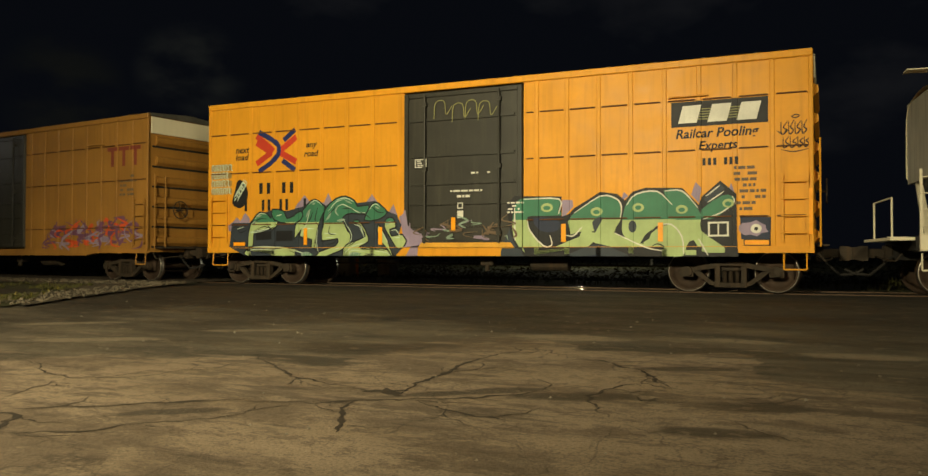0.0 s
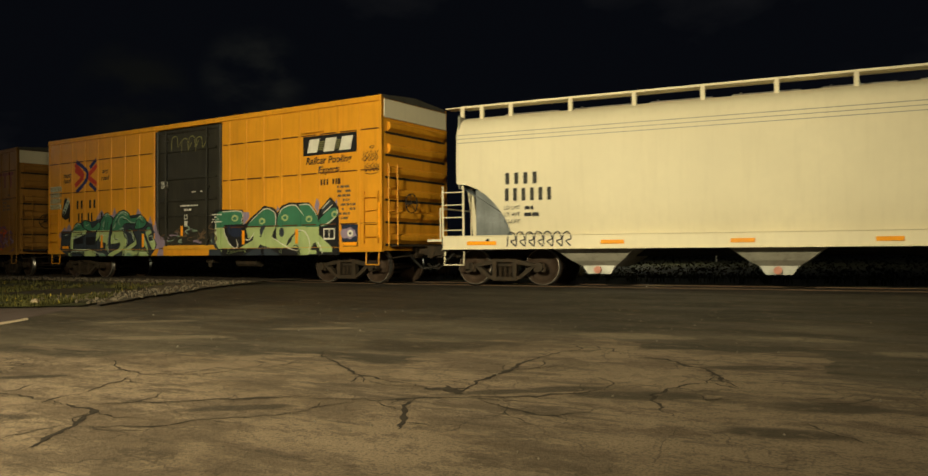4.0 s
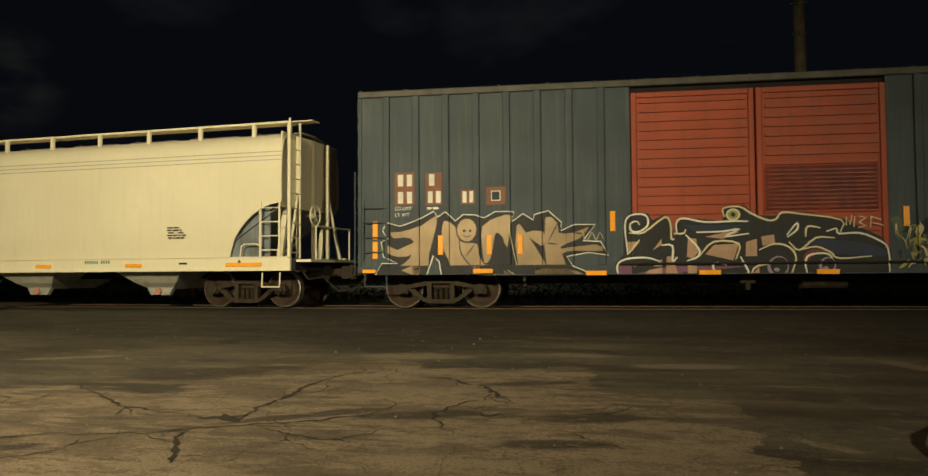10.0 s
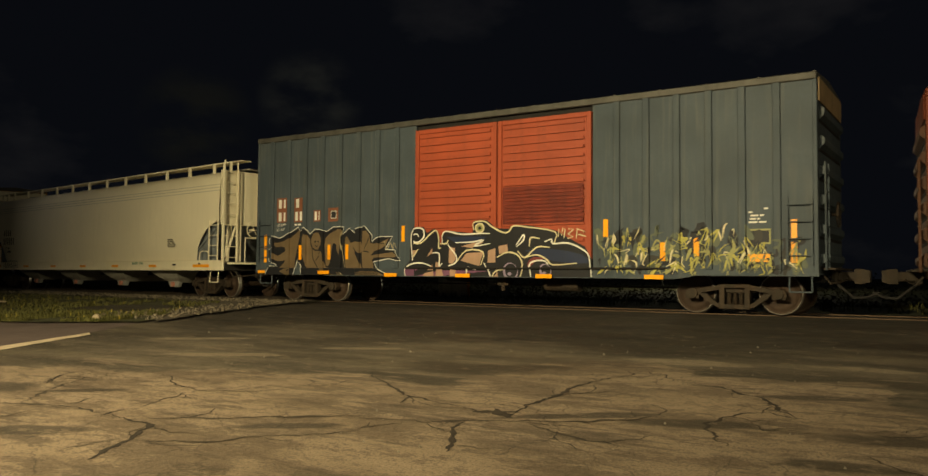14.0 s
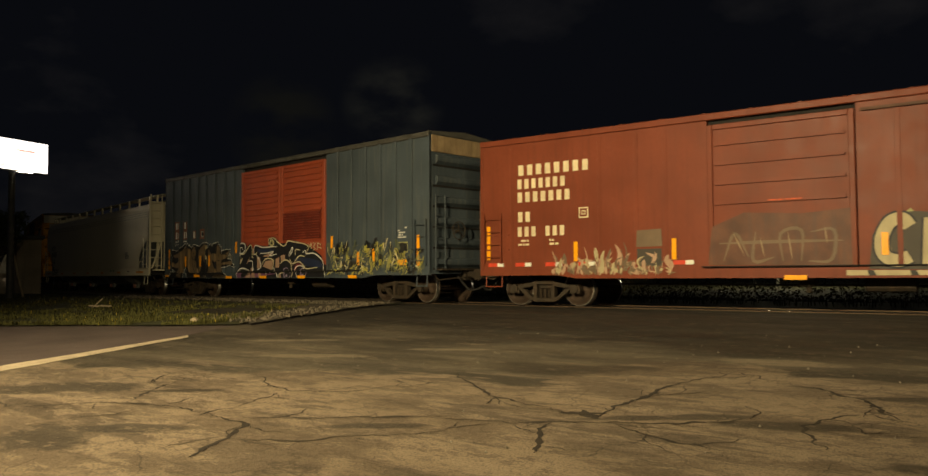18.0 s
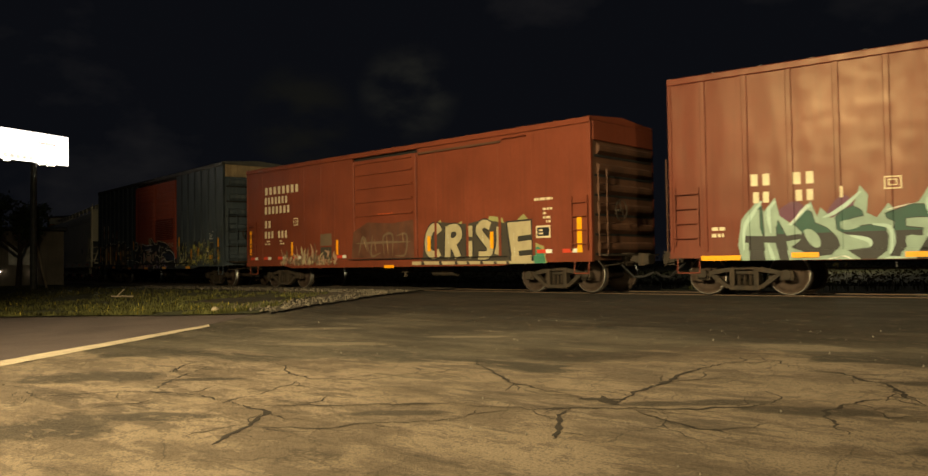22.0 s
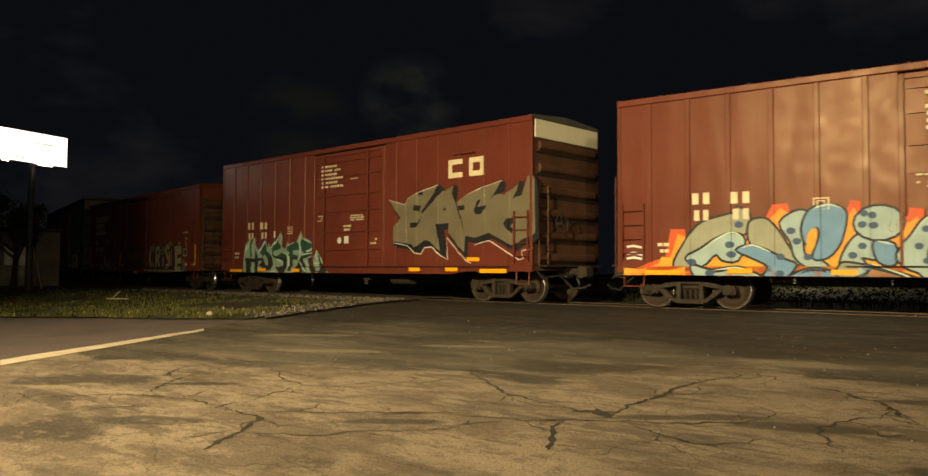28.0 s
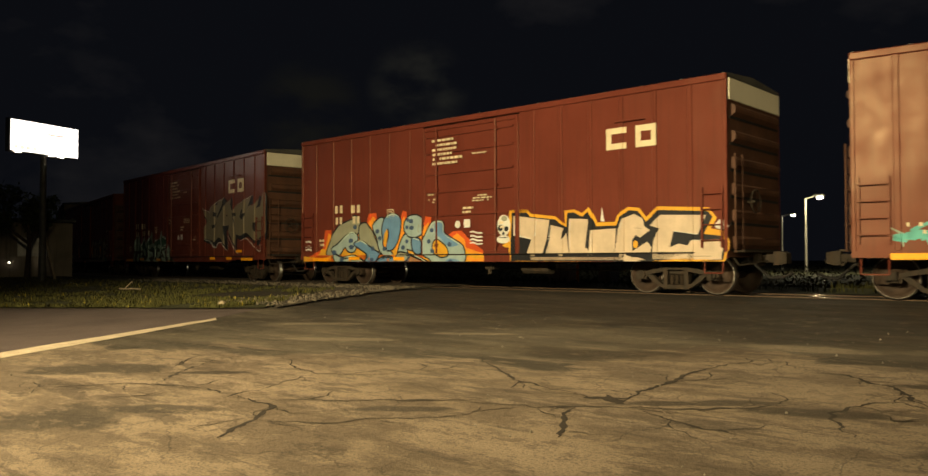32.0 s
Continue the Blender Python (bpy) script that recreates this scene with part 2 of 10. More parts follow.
def wheelset_mesh():
    bm = B()
    for s in (-1, 1):
        prof = [(0.001, 0.91), (0.10, 0.91), (0.11, 0.84), (0.14, 0.80), (0.24, 0.765), (0.37, 0.79), (0.385, 0.83), (0.438, 0.83), (0.452, 0.83), (0.462, 0.815),
                (0.463, 0.72), (0.488, 0.705), (0.486, 0.685), (0.40, 0.69), (0.37, 0.73), (0.2, 0.72), (0.10, 0.70), (0.001, 0.70)]
        lathe(bm, [(r, s * y) for r, y in prof])
    rod(bm, (0, -1.02, 0), (0, 1.02, 0), 0.085, 12)
    # three bolt heads on each cap, so that the turning shows
    for s in (-1, 1):
        for a in (0, 120, 240):
            c = Vector((0.055 * math.cos(radians(a)), s * 1.02, 0.055 * math.sin(radians(a))))
            rod(bm, c, c + Vector((0, s * 0.03, 0)), 0.016, 6)
    bmesh.ops.recalc_face_normals(bm, faces=bm.faces)
    me = bpy.data.meshes.new("wheelset")
    bm.to_mesh(me)
    bm.free()
    me.materials.append(WHEEL)
    me.materials.append(TREAD)
    me.materials.append(WORN_RIM)
    for p in me.polygons:
        r = math.hypot(p.center.x, p.center.z)
        if r > 0.452 and 0.72 <= abs(p.center.y) <= 0.82:
            p.material_index = 1
        elif r > 0.435 and abs(p.center.y) > 0.815:
            p.material_index = 2
    me.shade_smooth()
    return me


def side_frame_mesh():
    """A cast side frame: arch, tension member, columns and journal boxes."""
    bm = B()
    y0, y1 = -0.07, 0.07
    for s in (-1, 1):
        prism(bm, [(s * x, z) for x, z in ((0.26, 0.66), (0.60, 0.60), (0.78, 0.55), (1.06, 0.55), (1.10, 0.42), (1.08, 0.34), (0.80, 0.34), (0.78, 0.46), (0.56, 0.50), (0.26, 0.55))], y0, y1)
        prism(bm, [(s * x, z) for x, z in ((0.80, 0.46), (0.70, 0.36), (0.42, 0.16), (0.26, 0.13), (0.26, 0.21), (0.40, 0.25), (0.64, 0.46))], y0, y1)
        prism(bm, [(s * x, z) for x, z in ((0.22, 0.66), (0.33, 0.66), (0.33, 0.13), (0.22, 0.13))], y0 - 0.01, y1 + 0.01)
        rod(bm, (s * 0.93, -0.12, 0.46), (s * 0.93, 0.05, 0.46), 0.115, 14)
    box(bm, -0.34, 0.34, y0 - 0.012, y1 + 0.012, 0.11, 0.22, 0.015)
    box(bm, -0.30, 0.30, y0 - 0.004, y1 + 0.004, 0.58, 0.665, 0.012)
    bmesh.ops.recalc_face_normals(bm, faces=bm.faces)
    me = bpy.data.meshes.new("side_frame")
    bm.to_mesh(me)
    bm.free()
    me.materials.append(IRON)
    return me


def spring_mesh():
    bm = B()
    rings = []
    for i in range(19):
        z, r = 0.222 + i * 0.0135, 0.058 if i % 2 else 0.043
        rings.append([(r * math.cos(a), r * math.sin(a), z) for a in [2 * math.pi * k / 10 for k in range(10)]])
    loft(bm, rings)
    bmesh.ops.recalc_face_normals(bm, faces=bm.faces)
    me = bpy.data.meshes.new("spring")
    bm.to_mesh(me)
    bm.free()
    me.materials.append(IRON)
    return me


WORN_RIM = surface("worn_rim_steel", (0.30, 0.27, 0.23), 0.4, 0.7, vary=0.3, scale=6)
ME_WHEEL, ME_FRAME, ME_SPRING = wheelset_mesh(), side_frame_mesh(), spring_mesh()


def truck(car, xc, label="grimy cast truck with spoked side frames"):
    bm = B()
    box(bm, -0.24, 0.24, -0.96, 0.96, 0.47, 0.60, 0.02)
    box(bm, -0.22, 0.22, -0.36, 0.36, 0.58, 0.74, 0.02)
    rod(bm, (-0.62, -0.62, 0.30), (-0.62, 0.62, 0.30), 0.05, 8)
    rod(bm, (0.62, -0.62, 0.30), (0.62, 0.62, 0.30), 0.05, 8)
    t = part("truck", bm, IRON, car)
    t.matrix_basis = pose(xc, 1.55, 0)
    for y in (-1.0, 1.0):
        f = part("side_frame", ME_FRAME, None, t)
        f.matrix_basis = pose(0, y, 0)
        for x in (-0.13, 0.0, 0.13):
            part("spring", ME_SPRING, None, t).matrix_basis = pose(x, y, 0)
    for x in (-0.93, 0.93):
        w = part("wheelset", ME_WHEEL, None, t)
        w.matrix_basis = pose(x, 0, 0.46)
        WHEELSETS.append((w, x))
    return t


def coupler(car, xe, s):
    """Draft gear at the car end xe, pointing towards s, with its knuckle, cut lever and air hose."""
    bm = B()
    box(bm, xe, xe + s * 0.52, 1.45, 1.65, 0.76, 0.96, 0.02)
    box(bm, xe, xe + s * 0.16, 1.33, 1.77, 0.68, 1.04, 0.03)
    c = part("coupler", bm, IRON, car, "rusty knuckle coupler")
    bm = B()
    prism(bm, [(xe + s * a, z) for a, z in ((0.48, 0.70), (0.62, 0.70), (0.78, 0.74), (0.78, 0.98), (0.62, 1.02), (0.48, 1.02))], 1.40, 1.70)
    part("knuckle", bm, IRON, c)
    bm = B()
    pts = [(xe + s * 0.05, 1.15, 0.80), (xe + s * 0.25, 1.12, 0.62), (xe + s * 0.5, 1.15, 0.40), (xe + s * 0.75, 1.25, 0.42), (xe + s * 0.95, 1.35, 0.52)]
    for a, b in zip(pts, pts[1:]):
        rod(bm, a, b, 0.03, 7)
    part("air_hose", bm, BLACK, car, "black rubber air hose")
    bm = B()
    pts = [(xe + s * 0.08, 0.12, 0.86), (xe + s * 0.2, 0.14, 0.70), (xe + s * 0.32, 0.6, 0.74), (xe + s * 0.34, 1.4, 0.80)]
    for a, b in zip(pts, pts[1:]):
        rod(bm, a, b, 0.018, 6)
    part("cut_lever", bm, IRON, car)


# ---- rolling stock: box cars ----
def level(profile, v):
    """Height of a surface above the panel plane at v, from breakpoints (v, height)."""
    for (a, ha), (b, hb) in zip(profile, profile[1:]):
        if a <= v <= b:
            return ha + (hb - ha) * (v - a) / (b - a) if b > a else max(ha, hb)
    return 0.0


def ribs_to_profile(ribs):
    """Breakpoints from ribs given as (middle, width, height)."""
    out = [(-99.0, 0.0)]
    for c, w, h in sorted(ribs):
        out += [(c - w / 2 - 0.006, 0.0), (c - w / 2, h), (c + w / 2, h), (c + w / 2 + 0.006, 0.0)]
    return out + [(99.0, 0.0)]


def lay(bm, profile, axis=0, gap=0.004):
    """Drapes a flat drawing (in x and z, with its own small y lifts) over the ribs of a car side."""
    no = Vector((1, 0, 0)) if axis == 0 else Vector((0, 0, 1))
    if not bm.verts:
        return bm
    lo, hi = min(v.co[axis] for v in bm.verts), max(v.co[axis] for v in bm.verts)
    for p, _ in profile:
        if lo < p < hi:
            bmesh.ops.bisect_plane(bm, geom=bm.verts[:] + bm.edges[:] + bm.faces[:], plane_co=no * p, plane_no=no, dist=1e-5)
    for v in bm.verts:
        v.co.y -= level(profile, v.co[axis]) + gap
    return bm


def corrugated_end(car, x, s, y0, y1, z0, z1, mat, top_mat, ribs=6, top=0.55):
    """A pressed steel end: plate, top panel and horizontal ribs that stand proud towards s."""
    bm = B()
    box(bm, x - s * 0.05, x, y0 + 0.02, y1 - 0.02, z0, z1 - 0.06)
    e = part("end_wall", bm, mat, car)
    if top:
        bm = B()
        box(bm, x + s * 0.002, x + s * 0.035, y0 + 0.04, y1 - 0.04, z1 - top - 0.05, z1 - 0.10, 0.01)
        part("end_panel", bm, top_mat, e)
    hi = z1 - top - 0.25
    lo = z0 + 0.35
    for i in range(ribs):
        z = lo + (hi - lo) * i / (ribs - 1)
        bm = B()
        pr = [(x, z - 0.16), (x + s * 0.09, z - 0.07), (x + s * 0.10, z), (x + s * 0.09, z + 0.07), (x, z + 0.13)]
        prism(bm, pr, y0 + 0.22, y1 - 0.22)
        part("end_rib", bm, mat, e)
        # flat black strip that paints the shadow below the rib
        bm = B()
        box(bm, x, x + s * 0.012, y0 + 0.10, y1 - 0.10, z - 0.225, z - 0.165)
        part("end_seam", bm, BLACK, e, "black strip standing for the shadow under the rib")


def ladder(car, x0, x1, z0, z1, rungs, mat, y=-0.06, stirrup=True, name="ladder"):
    """Grab irons between two stiles on the side of a car, with a stirrup step below."""
    bm = B()
    for x in (x0, x1):
        box(bm, x - 0.025, x + 0.025, y - 0.012, y + 0.012, z0, z1)
        for z in (z0 + 0.05, z1 - 0.05):
            rod(bm, (x, y, z), (x, 0.0, z), 0.018, 6)
    la = part(name, bm, mat, car)
    for i in range(rungs):
        z = z0 + (z1 - z0) * (i + 0.5) / rungs
        bm = B()
        rod(bm, (x0 - 0.02, y - 0.015, z), (x1 + 0.02, y - 0.015, z), 0.014, 6)
        part("rung", bm, mat, la)
    if stirrup:
        bm = B()
        a, b, lo = x0 + 0.02, x1 - 0.02, 0.52
        for p, q in (((a, 0.04, 0.86), (a, 0.02, lo)), ((a, 0.02, lo), (b, 0.02, lo)), ((b, 0.02, lo), (b, 0.04, 0.86))):
            rod(bm, p, q, 0.018, 6)
        part("stirrup_step", bm, mat, car)


def underframe(car, L, z0):
    """Centre sill, crossbearers, brake gear and tanks under the floor."""
    bm = B()
    box(bm, 0.1, L - 0.1, 1.36, 1.74, 0.72, 1.02)
    for i in range(9):
        x = 2.8 + (L - 5.6) * i / 8
        prism(bm, [(x - 0.06, z0 + 0.12), (x + 0.06, z0 + 0.12), (x + 0.06, 0.80), (x - 0.06, 0.80)], 0.25, 2.85)
    box(bm, 0.05, L - 0.05, 0.06, 3.04, z0 + 0.10, z0 + 0.18)
    part("underframe", bm, BLACK, car)
    bm = B()
    rod(bm, (L * 0.60, 0.75, 0.62), (L * 0.60 + 0.95, 0.75, 0.62), 0.19, 12)
    part("air_reservoir", bm, IRON, car)
    bm = B()
    box(bm, L * 0.52, L * 0.52 + 0.34, 0.45, 0.75, 0.55, 0.90, 0.03)
    rod(bm, (L * 0.52 + 0.17, 0.5, 0.42), (L * 0.52 + 0.17, 0.5, 0.6), 0.06, 8)
    part("brake_valve", bm, IRON, car)
    bm = B()
    rod(bm, (L * 0.2, 0.9, 0.60), (L * 0.8, 0.9, 0.56), 0.022, 6)
    rod(bm, (L * 0.42, 0.6, 0.72), (L * 0.42, 1.9, 0.66), 0.05, 8)
    part("brake_rod", bm, IRON, car)


REFLECT = surface("amber_reflector", (0.95, 0.38, 0.012), 0.3, vary=0.08, scale=6, bump=0, wander=0.05)
REFLECT.node_tree.nodes["Principled BSDF"].inputs["Coat Weight"].default_value = 0.4


def plate(car, name, x, z, w, h, mat, profile, lift=0.022, label=""):
    """A thin flat strip fixed to the side, standing on the ribs below it."""
    top = max([level(profile, x + w * i / 6) for i in range(7)]) + lift
    bm = B()
    box(bm, x, x + w, -top - 0.006, -top + 0.004, z, z + h, 0.002)
    return part(name, bm, mat, car, label)


def reflector(car, x, z, w, h, profile):
    return plate(car, "reflector", x, z, w, h, REFLECT, profile, 0.05 if z < 0.98 else 0.022, label="bright amber reflector strip")


def boxcar(name, u0, L, z0, z1, paint, label, posts, doors, end_top=None, roof_mat=None, group="cars of the freight train", rib_rows=(),
           post_w=0.10, post_h=0.07, rail=0.16, end_mat=None, trucks=(1.55, 1.55), ladder_mat=None):
    """A box car whose near side is the plane y = 0 of its own space. posts: places of upright ribs on the side; doors: (x0, x1) openings."""
    car = thing(name, u0, SIDE, 0, label, "box car", group)
    MOVERS.append((car, u0, L, trucks))
    W = 3.1
    d0, d1 = doors
    profile = ribs_to_profile([(p, post_w, post_h) for p in posts])
    for nm, a, b in (("side_wall", 0.0, d0), ("side_wall", d1, L)):
        bm = B()
        box(bm, a, b, 0.0, 0.08, z0 + 0.14, z1 - rail + 0.02)
        part(nm, bm, paint, car)
    bm = B()
    box(bm, 0, L, W - 0.08, W, z0, z1)
    part("far_wall", bm, paint, car)
    bm = B()
    box(bm, d0, d1, 0.10, 0.16, z0 + 0.1, z1 - 0.1)
    part("door_backing", bm, BLACK, car)
    for p in posts:
        bm = B()
        box(bm, p - post_w / 2, p + post_w / 2, -post_h, 0.0, z0 + 0.16, z1 - rail + 0.01, 0.012)
        part("side_post", bm, paint, car)
    edges = sorted(list(posts) + [0.03, d0, d1, L - 0.03])
    for z in rib_rows:
        for a, b in zip(edges, edges[1:]):
            if a >= d0 - 0.01 and b <= d1 + 0.01 or b - a < 0.25:
                continue
            # joint strip; the shadow it throws is part of its dark colour
            bm = B()
            prism(bm, [(a + 0.08, z - 0.012), (b - 0.08, z - 0.012), (b - 0.09, z + 0.014), (a + 0.09, z + 0.014)], -0.045, 0.0)
            part("side_rib", bm, JOINT, car, "dark brown joint strip with its shadow in the colour")
    # sill with its deeper middle, top rail, corner posts
    bm = B()
    k = 0.22
    prism(bm, [(0.0, z0 + 0.16), (0.0, z0 + 0.02), (2.5, z0 + 0.02), (3.0, z0 - 0.06), (L - 3.0, z0 - 0.06), (L - 2.5, z0 + 0.02), (L, z0 + 0.02), (L, z0 + 0.16)], -0.035, 0.06)
    part("side_sill", bm, paint, car)
    bm = B()
    box(bm, 0, L, -0.05, 0.08, z1 - rail, z1, 0.02)
    part("top_rail", bm, paint if roof_mat is None else roof_mat, car)
    for x in (0.0, L):
        bm = B()
        s = 1 if x == 0 else -1
        box(bm, x, x + s * 0.09, -0.025, 0.09, z0 + 0.10, z1 - 0.02, 0.012)
        part("corner_post", bm, paint, car)
    # roof, slightly peaked, with its cross ribs
    bm = B()
    loft(bm, [[(x, 0.0, z1 - 0.02), (x, W / 2, z1 + 0.10), (x, W, z1 - 0.02), (x, W, z1 - 0.09), (x, 0.0, z1 - 0.09)] for x in (0.0, L)])
    roof = part("roof", bm, roof_mat or ROOF, car)
    n = int(L / 1.05)
    for i in range(n + 1):
        x = 0.06 + (L - 0.12) * i / n
        bm = B()
        loft(bm, [[(a, -0.02, z1 - 0.02), (a, W / 2, z1 + 0.10), (a, W + 0.02, z1 - 0.02), (a, W + 0.02, z1 + 0.015), (a, W / 2, z1 + 0.135), (a, -0.02, z1 + 0.015)] for a in (x - 0.035, x + 0.035)])
        part("roof_rib", bm, roof_mat or ROOF, roof)
    for x, s in ((0.0, -1), (L, 1)):
        corrugated_end(car, x, s, 0.03, W - 0.03, z0 + 0.05, z1, end_mat or paint, end_top or paint)
        coupler(car, x, s)
        bm = B()
        for i in range(6):
            z = z0 + 0.35 + 0.36 * i
            rod(bm, (x + s * 0.13, 0.12, z), (x + s * 0.13, 0.55, z), 0.014, 6)
        for y in (0.14, 0.53):
            rod(bm, (x + s * 0.12, y, z0 + 0.15), (x + s * 0.12, y, z0 + 2.4), 0.02, 6)
        part("end_ladder", bm, ladder_mat or end_mat or paint, car)
        bm = B()
        box(bm, x + s * 0.02, x + s * 0.28, 0.25, W - 0.25, z0 + 0.16, z0 + 0.20)
        part("crossover_step", bm, IRON, car)
    # brake wheel on the trailing end
    bm = B()
    c = Vector((L + 0.24, 1.0, z0 + 1.35))
    ring = [c + Vector((0, 0.27 * math.cos(a), 0.27 * math.sin(a))) for a in [2 * math.pi * i / 14 for i in range(15)]]
    for a, b in zip(ring, ring[1:]):
        rod(bm, a, b, 0.016, 5)
    for a in ring[:14:4]:
        rod(bm, c, a, 0.012, 5)
    rod(bm, c, c - Vector((0.2, 0, 0)), 0.03, 6)
    part("brake_wheel", bm, IRON, car)
    underframe(car, L, z0)
    truck(car, trucks[0])
    truck(car, L - trucks[1])
    return car, profile


def plug_door(car, d0, d1, z0, z1, mat, ribs, bars, bar_mat=None, y=-0.02, frame_w=0.12, name="door"):
    """A plug door: panel, frame, cross ribs at the heights given and upright locking bars."""
    bm = B()
    box(bm, d0 + 0.02, d1 - 0.02, y, y + 0.09, z0, z1, 0.01)
    d = part(name, bm, mat, car)
    bm = B()
    for x in (d0 + 0.02, d1 - 0.02 - frame_w):
        box(bm, x, x + frame_w, y - 0.05, y, z0, z1, 0.012)
    for z in (z0, z1 - frame_w):
        box(bm, d0 + 0.02 + frame_w, d1 - 0.02 - frame_w, y - 0.045, y, z, z + frame_w, 0.012)
    part("door_frame", bm, mat, d)
    for z in ribs:
        bm = B()
        prism(bm, [(d0 + 0.2, z - 0.045), (d1 - 0.2, z - 0.045), (d1 - 0.22, z + 0.03), (d0 + 0.22, z + 0.03)], y - 0.05, y)
        part("door_rib", bm, mat, d)
    for x in bars:
        bm = B()
        rod(bm, (x, y - 0.085, z0 + 0.05), (x, y - 0.085, z1 - 0.05), 0.028, 8)
        for z in (z0 + 0.3, (z0 + z1) / 2, z1 - 0.3):
            box(bm, x - 0.06, x + 0.06, y - 0.11, y, z - 0.05, z + 0.05)
        part("locking_bar", bm, bar_mat or mat, d)
    return d


# ---- paint on the cars: stencils, marks and graffiti ----
def flat_paint(name, col, vary=0.18, wear=0.25):
    return surface(name, col, 0.55, vary=vary, scale=2.2, streak=wear, streak_col=tuple(c * 0.55 + 0.02 for c in col), speck=0.15, speck_col=tuple(c * 0.5 for c in col), bump=0, wander=0.03)


P_BLACK = flat_paint("graffiti_black", (0.014, 0.014, 0.016))
P_NAVY = flat_paint("graffiti_navy", (0.02, 0.028, 0.06))
P_WHITE = flat_paint("graffiti_white", (0.70, 0.68, 0.60))
P_SILVER = surface("graffiti_silver", (0.245, 0.205, 0.13), 0.36, 0.42, spec=0.5, buckle=0.04, vary=0.15, scale=1.2, streak=0.2, streak_col=(0.3, 0.25, 0.15), bump=0)
P_MINT = flat_paint("graffiti_mint", (0.25, 0.34, 0.26))
P_MINT_PALE = flat_paint("graffiti_pale_mint", (0.40, 0.53, 0.44))
P_LIME = flat_paint("graffiti_lime", (0.40, 0.50, 0.22))
P_GREY = flat_paint("graffiti_grey", (0.30, 0.30, 0.21))
P_SLATE = flat_paint("graffiti_dark_slate", (0.035, 0.045, 0.06))
P_GREEN = flat_paint("graffiti_green", (0.05, 0.19, 0.11))
P_LILAC = flat_paint("graffiti_lilac", (0.30, 0.23, 0.33))
P_BLUE = flat_paint("graffiti_blue", (0.14, 0.28, 0.44))
P_PALEBLUE = flat_paint("graffiti_pale_blue", (0.32, 0.42, 0.40))
P_ORANGE = flat_paint("graffiti_orange", (0.80, 0.30, 0.03))
P_FLAME = flat_paint("graffiti_flame", (0.62, 0.09, 0.02))
P_GOLD = flat_paint("graffiti_gold", (0.72, 0.36, 0.03))
P_ROSE = flat_paint("graffiti_rose_white", (0.60, 0.47, 0.33))
P_CREAM = flat_paint("graffiti_cream", (0.41, 0.34, 0.195))
P_BROWN = flat_paint("graffiti_brown", (0.25, 0.175, 0.10))
P_PURPLE = flat_paint("graffiti_purple", (0.17, 0.07, 0.13))
P_OLIVE = flat_paint("graffiti_olive", (0.30, 0.29, 0.11))
P_DIM = flat_paint("faded_graffiti", (0.15, 0.10, 0.06))
P_RED = flat_paint("mark_red", (0.55, 0.05, 0.02))
P_FADED = flat_paint("faded_mark_red", (0.22, 0.05, 0.03))
P_MARKBLUE = flat_paint("mark_blue", (0.02, 0.03, 0.14))
P_TEAL = flat_paint("graffiti_teal", (0.10, 0.42, 0.36))
P_DEEP = flat_paint("graffiti_bottle_green", (0.022, 0.075, 0.048))
P_SOOT = flat_paint("graffiti_soot", (0.030, 0.028, 0.022))
P_PLUM = flat_paint("graffiti_plum", (0.12, 0.035, 0.06))
P_PALE = flat_paint("graffiti_pale_line", (0.55, 0.66, 0.52))
P_BARK = flat_paint("graffiti_dark_brown", (0.055, 0.045, 0.032))
P_DUSK = flat_paint("faded_grey_brown", (0.115, 0.046, 0.025), 0.35, 0.6)
P_ROSEDIM = flat_paint("graffiti_dull_rose", (0.42, 0.26, 0.17))
P_WINE = flat_paint("graffiti_wine", (0.16, 0.03, 0.03))
P_CREAMLINE = flat_paint("graffiti_cream_line", (0.62, 0.55, 0.34))
P_NAVYBLUE = flat_paint("graffiti_spot_blue", (0.045, 0.085, 0.16))
P_DUSKY = flat_paint("graffiti_dusky_green", (0.10, 0.115, 0.075))
P_YELLOWISH = flat_paint("graffiti_dull_yellow", (0.40, 0.36, 0.08))
P_OLIVEDIM = flat_paint("thin_grey_overspray", (0.33, 0.22, 0.07))
P_TAN = surface("graffiti_tan", (0.235, 0.165, 0.090), 0.45, 0.4, spec=0.5, vary=0.18, scale=2, streak=0.25, streak_col=(0.13, 0.09, 0.05), speck=0.15, speck_col=(0.10, 0.07, 0.04), bump=0, buckle=0.016)
P_STENCIL = flat_paint("cream_stencil_paint", (0.70, 0.58, 0.37))
P_PATCH = flat_paint("patch_brown", (0.20, 0.075, 0.035))


def curve_through(pts, n=6):
    """A smooth line through points."""
    p = [Vector(q) for q in pts]
    p = [p[0] * 2 - p[1]] + p + [p[-1] * 2 - p[-2]]
    out = []
    for i in range(1, len(p) - 2):
        a, b, c, d = p[i - 1:i + 3]
        for k in range(n):
            t = k / n
            out.append(0.5 * (2 * b + (c - a) * t + (2 * a - 5 * b + 4 * c - d) * t * t + (3 * b - a - 3 * c + d) * t ** 3))
    return out + [p[-2]]


def ring_through(pts, n=3):
    """A smooth closed outline through points."""
    p = [Vector(q) for q in pts]
    k = len(p)
    out = []
    for i in range(k):
        a, b, c, d = p[i - 1], p[i], p[(i + 1) % k], p[(i + 2) % k]
        for j in range(n):
            t = j / n
            out.append(0.5 * (2 * b + (c - a) * t + (2 * a - 5 * b + 4 * c - d) * t * t + (3 * b - a - 3 * c + d) * t ** 3))
    return out


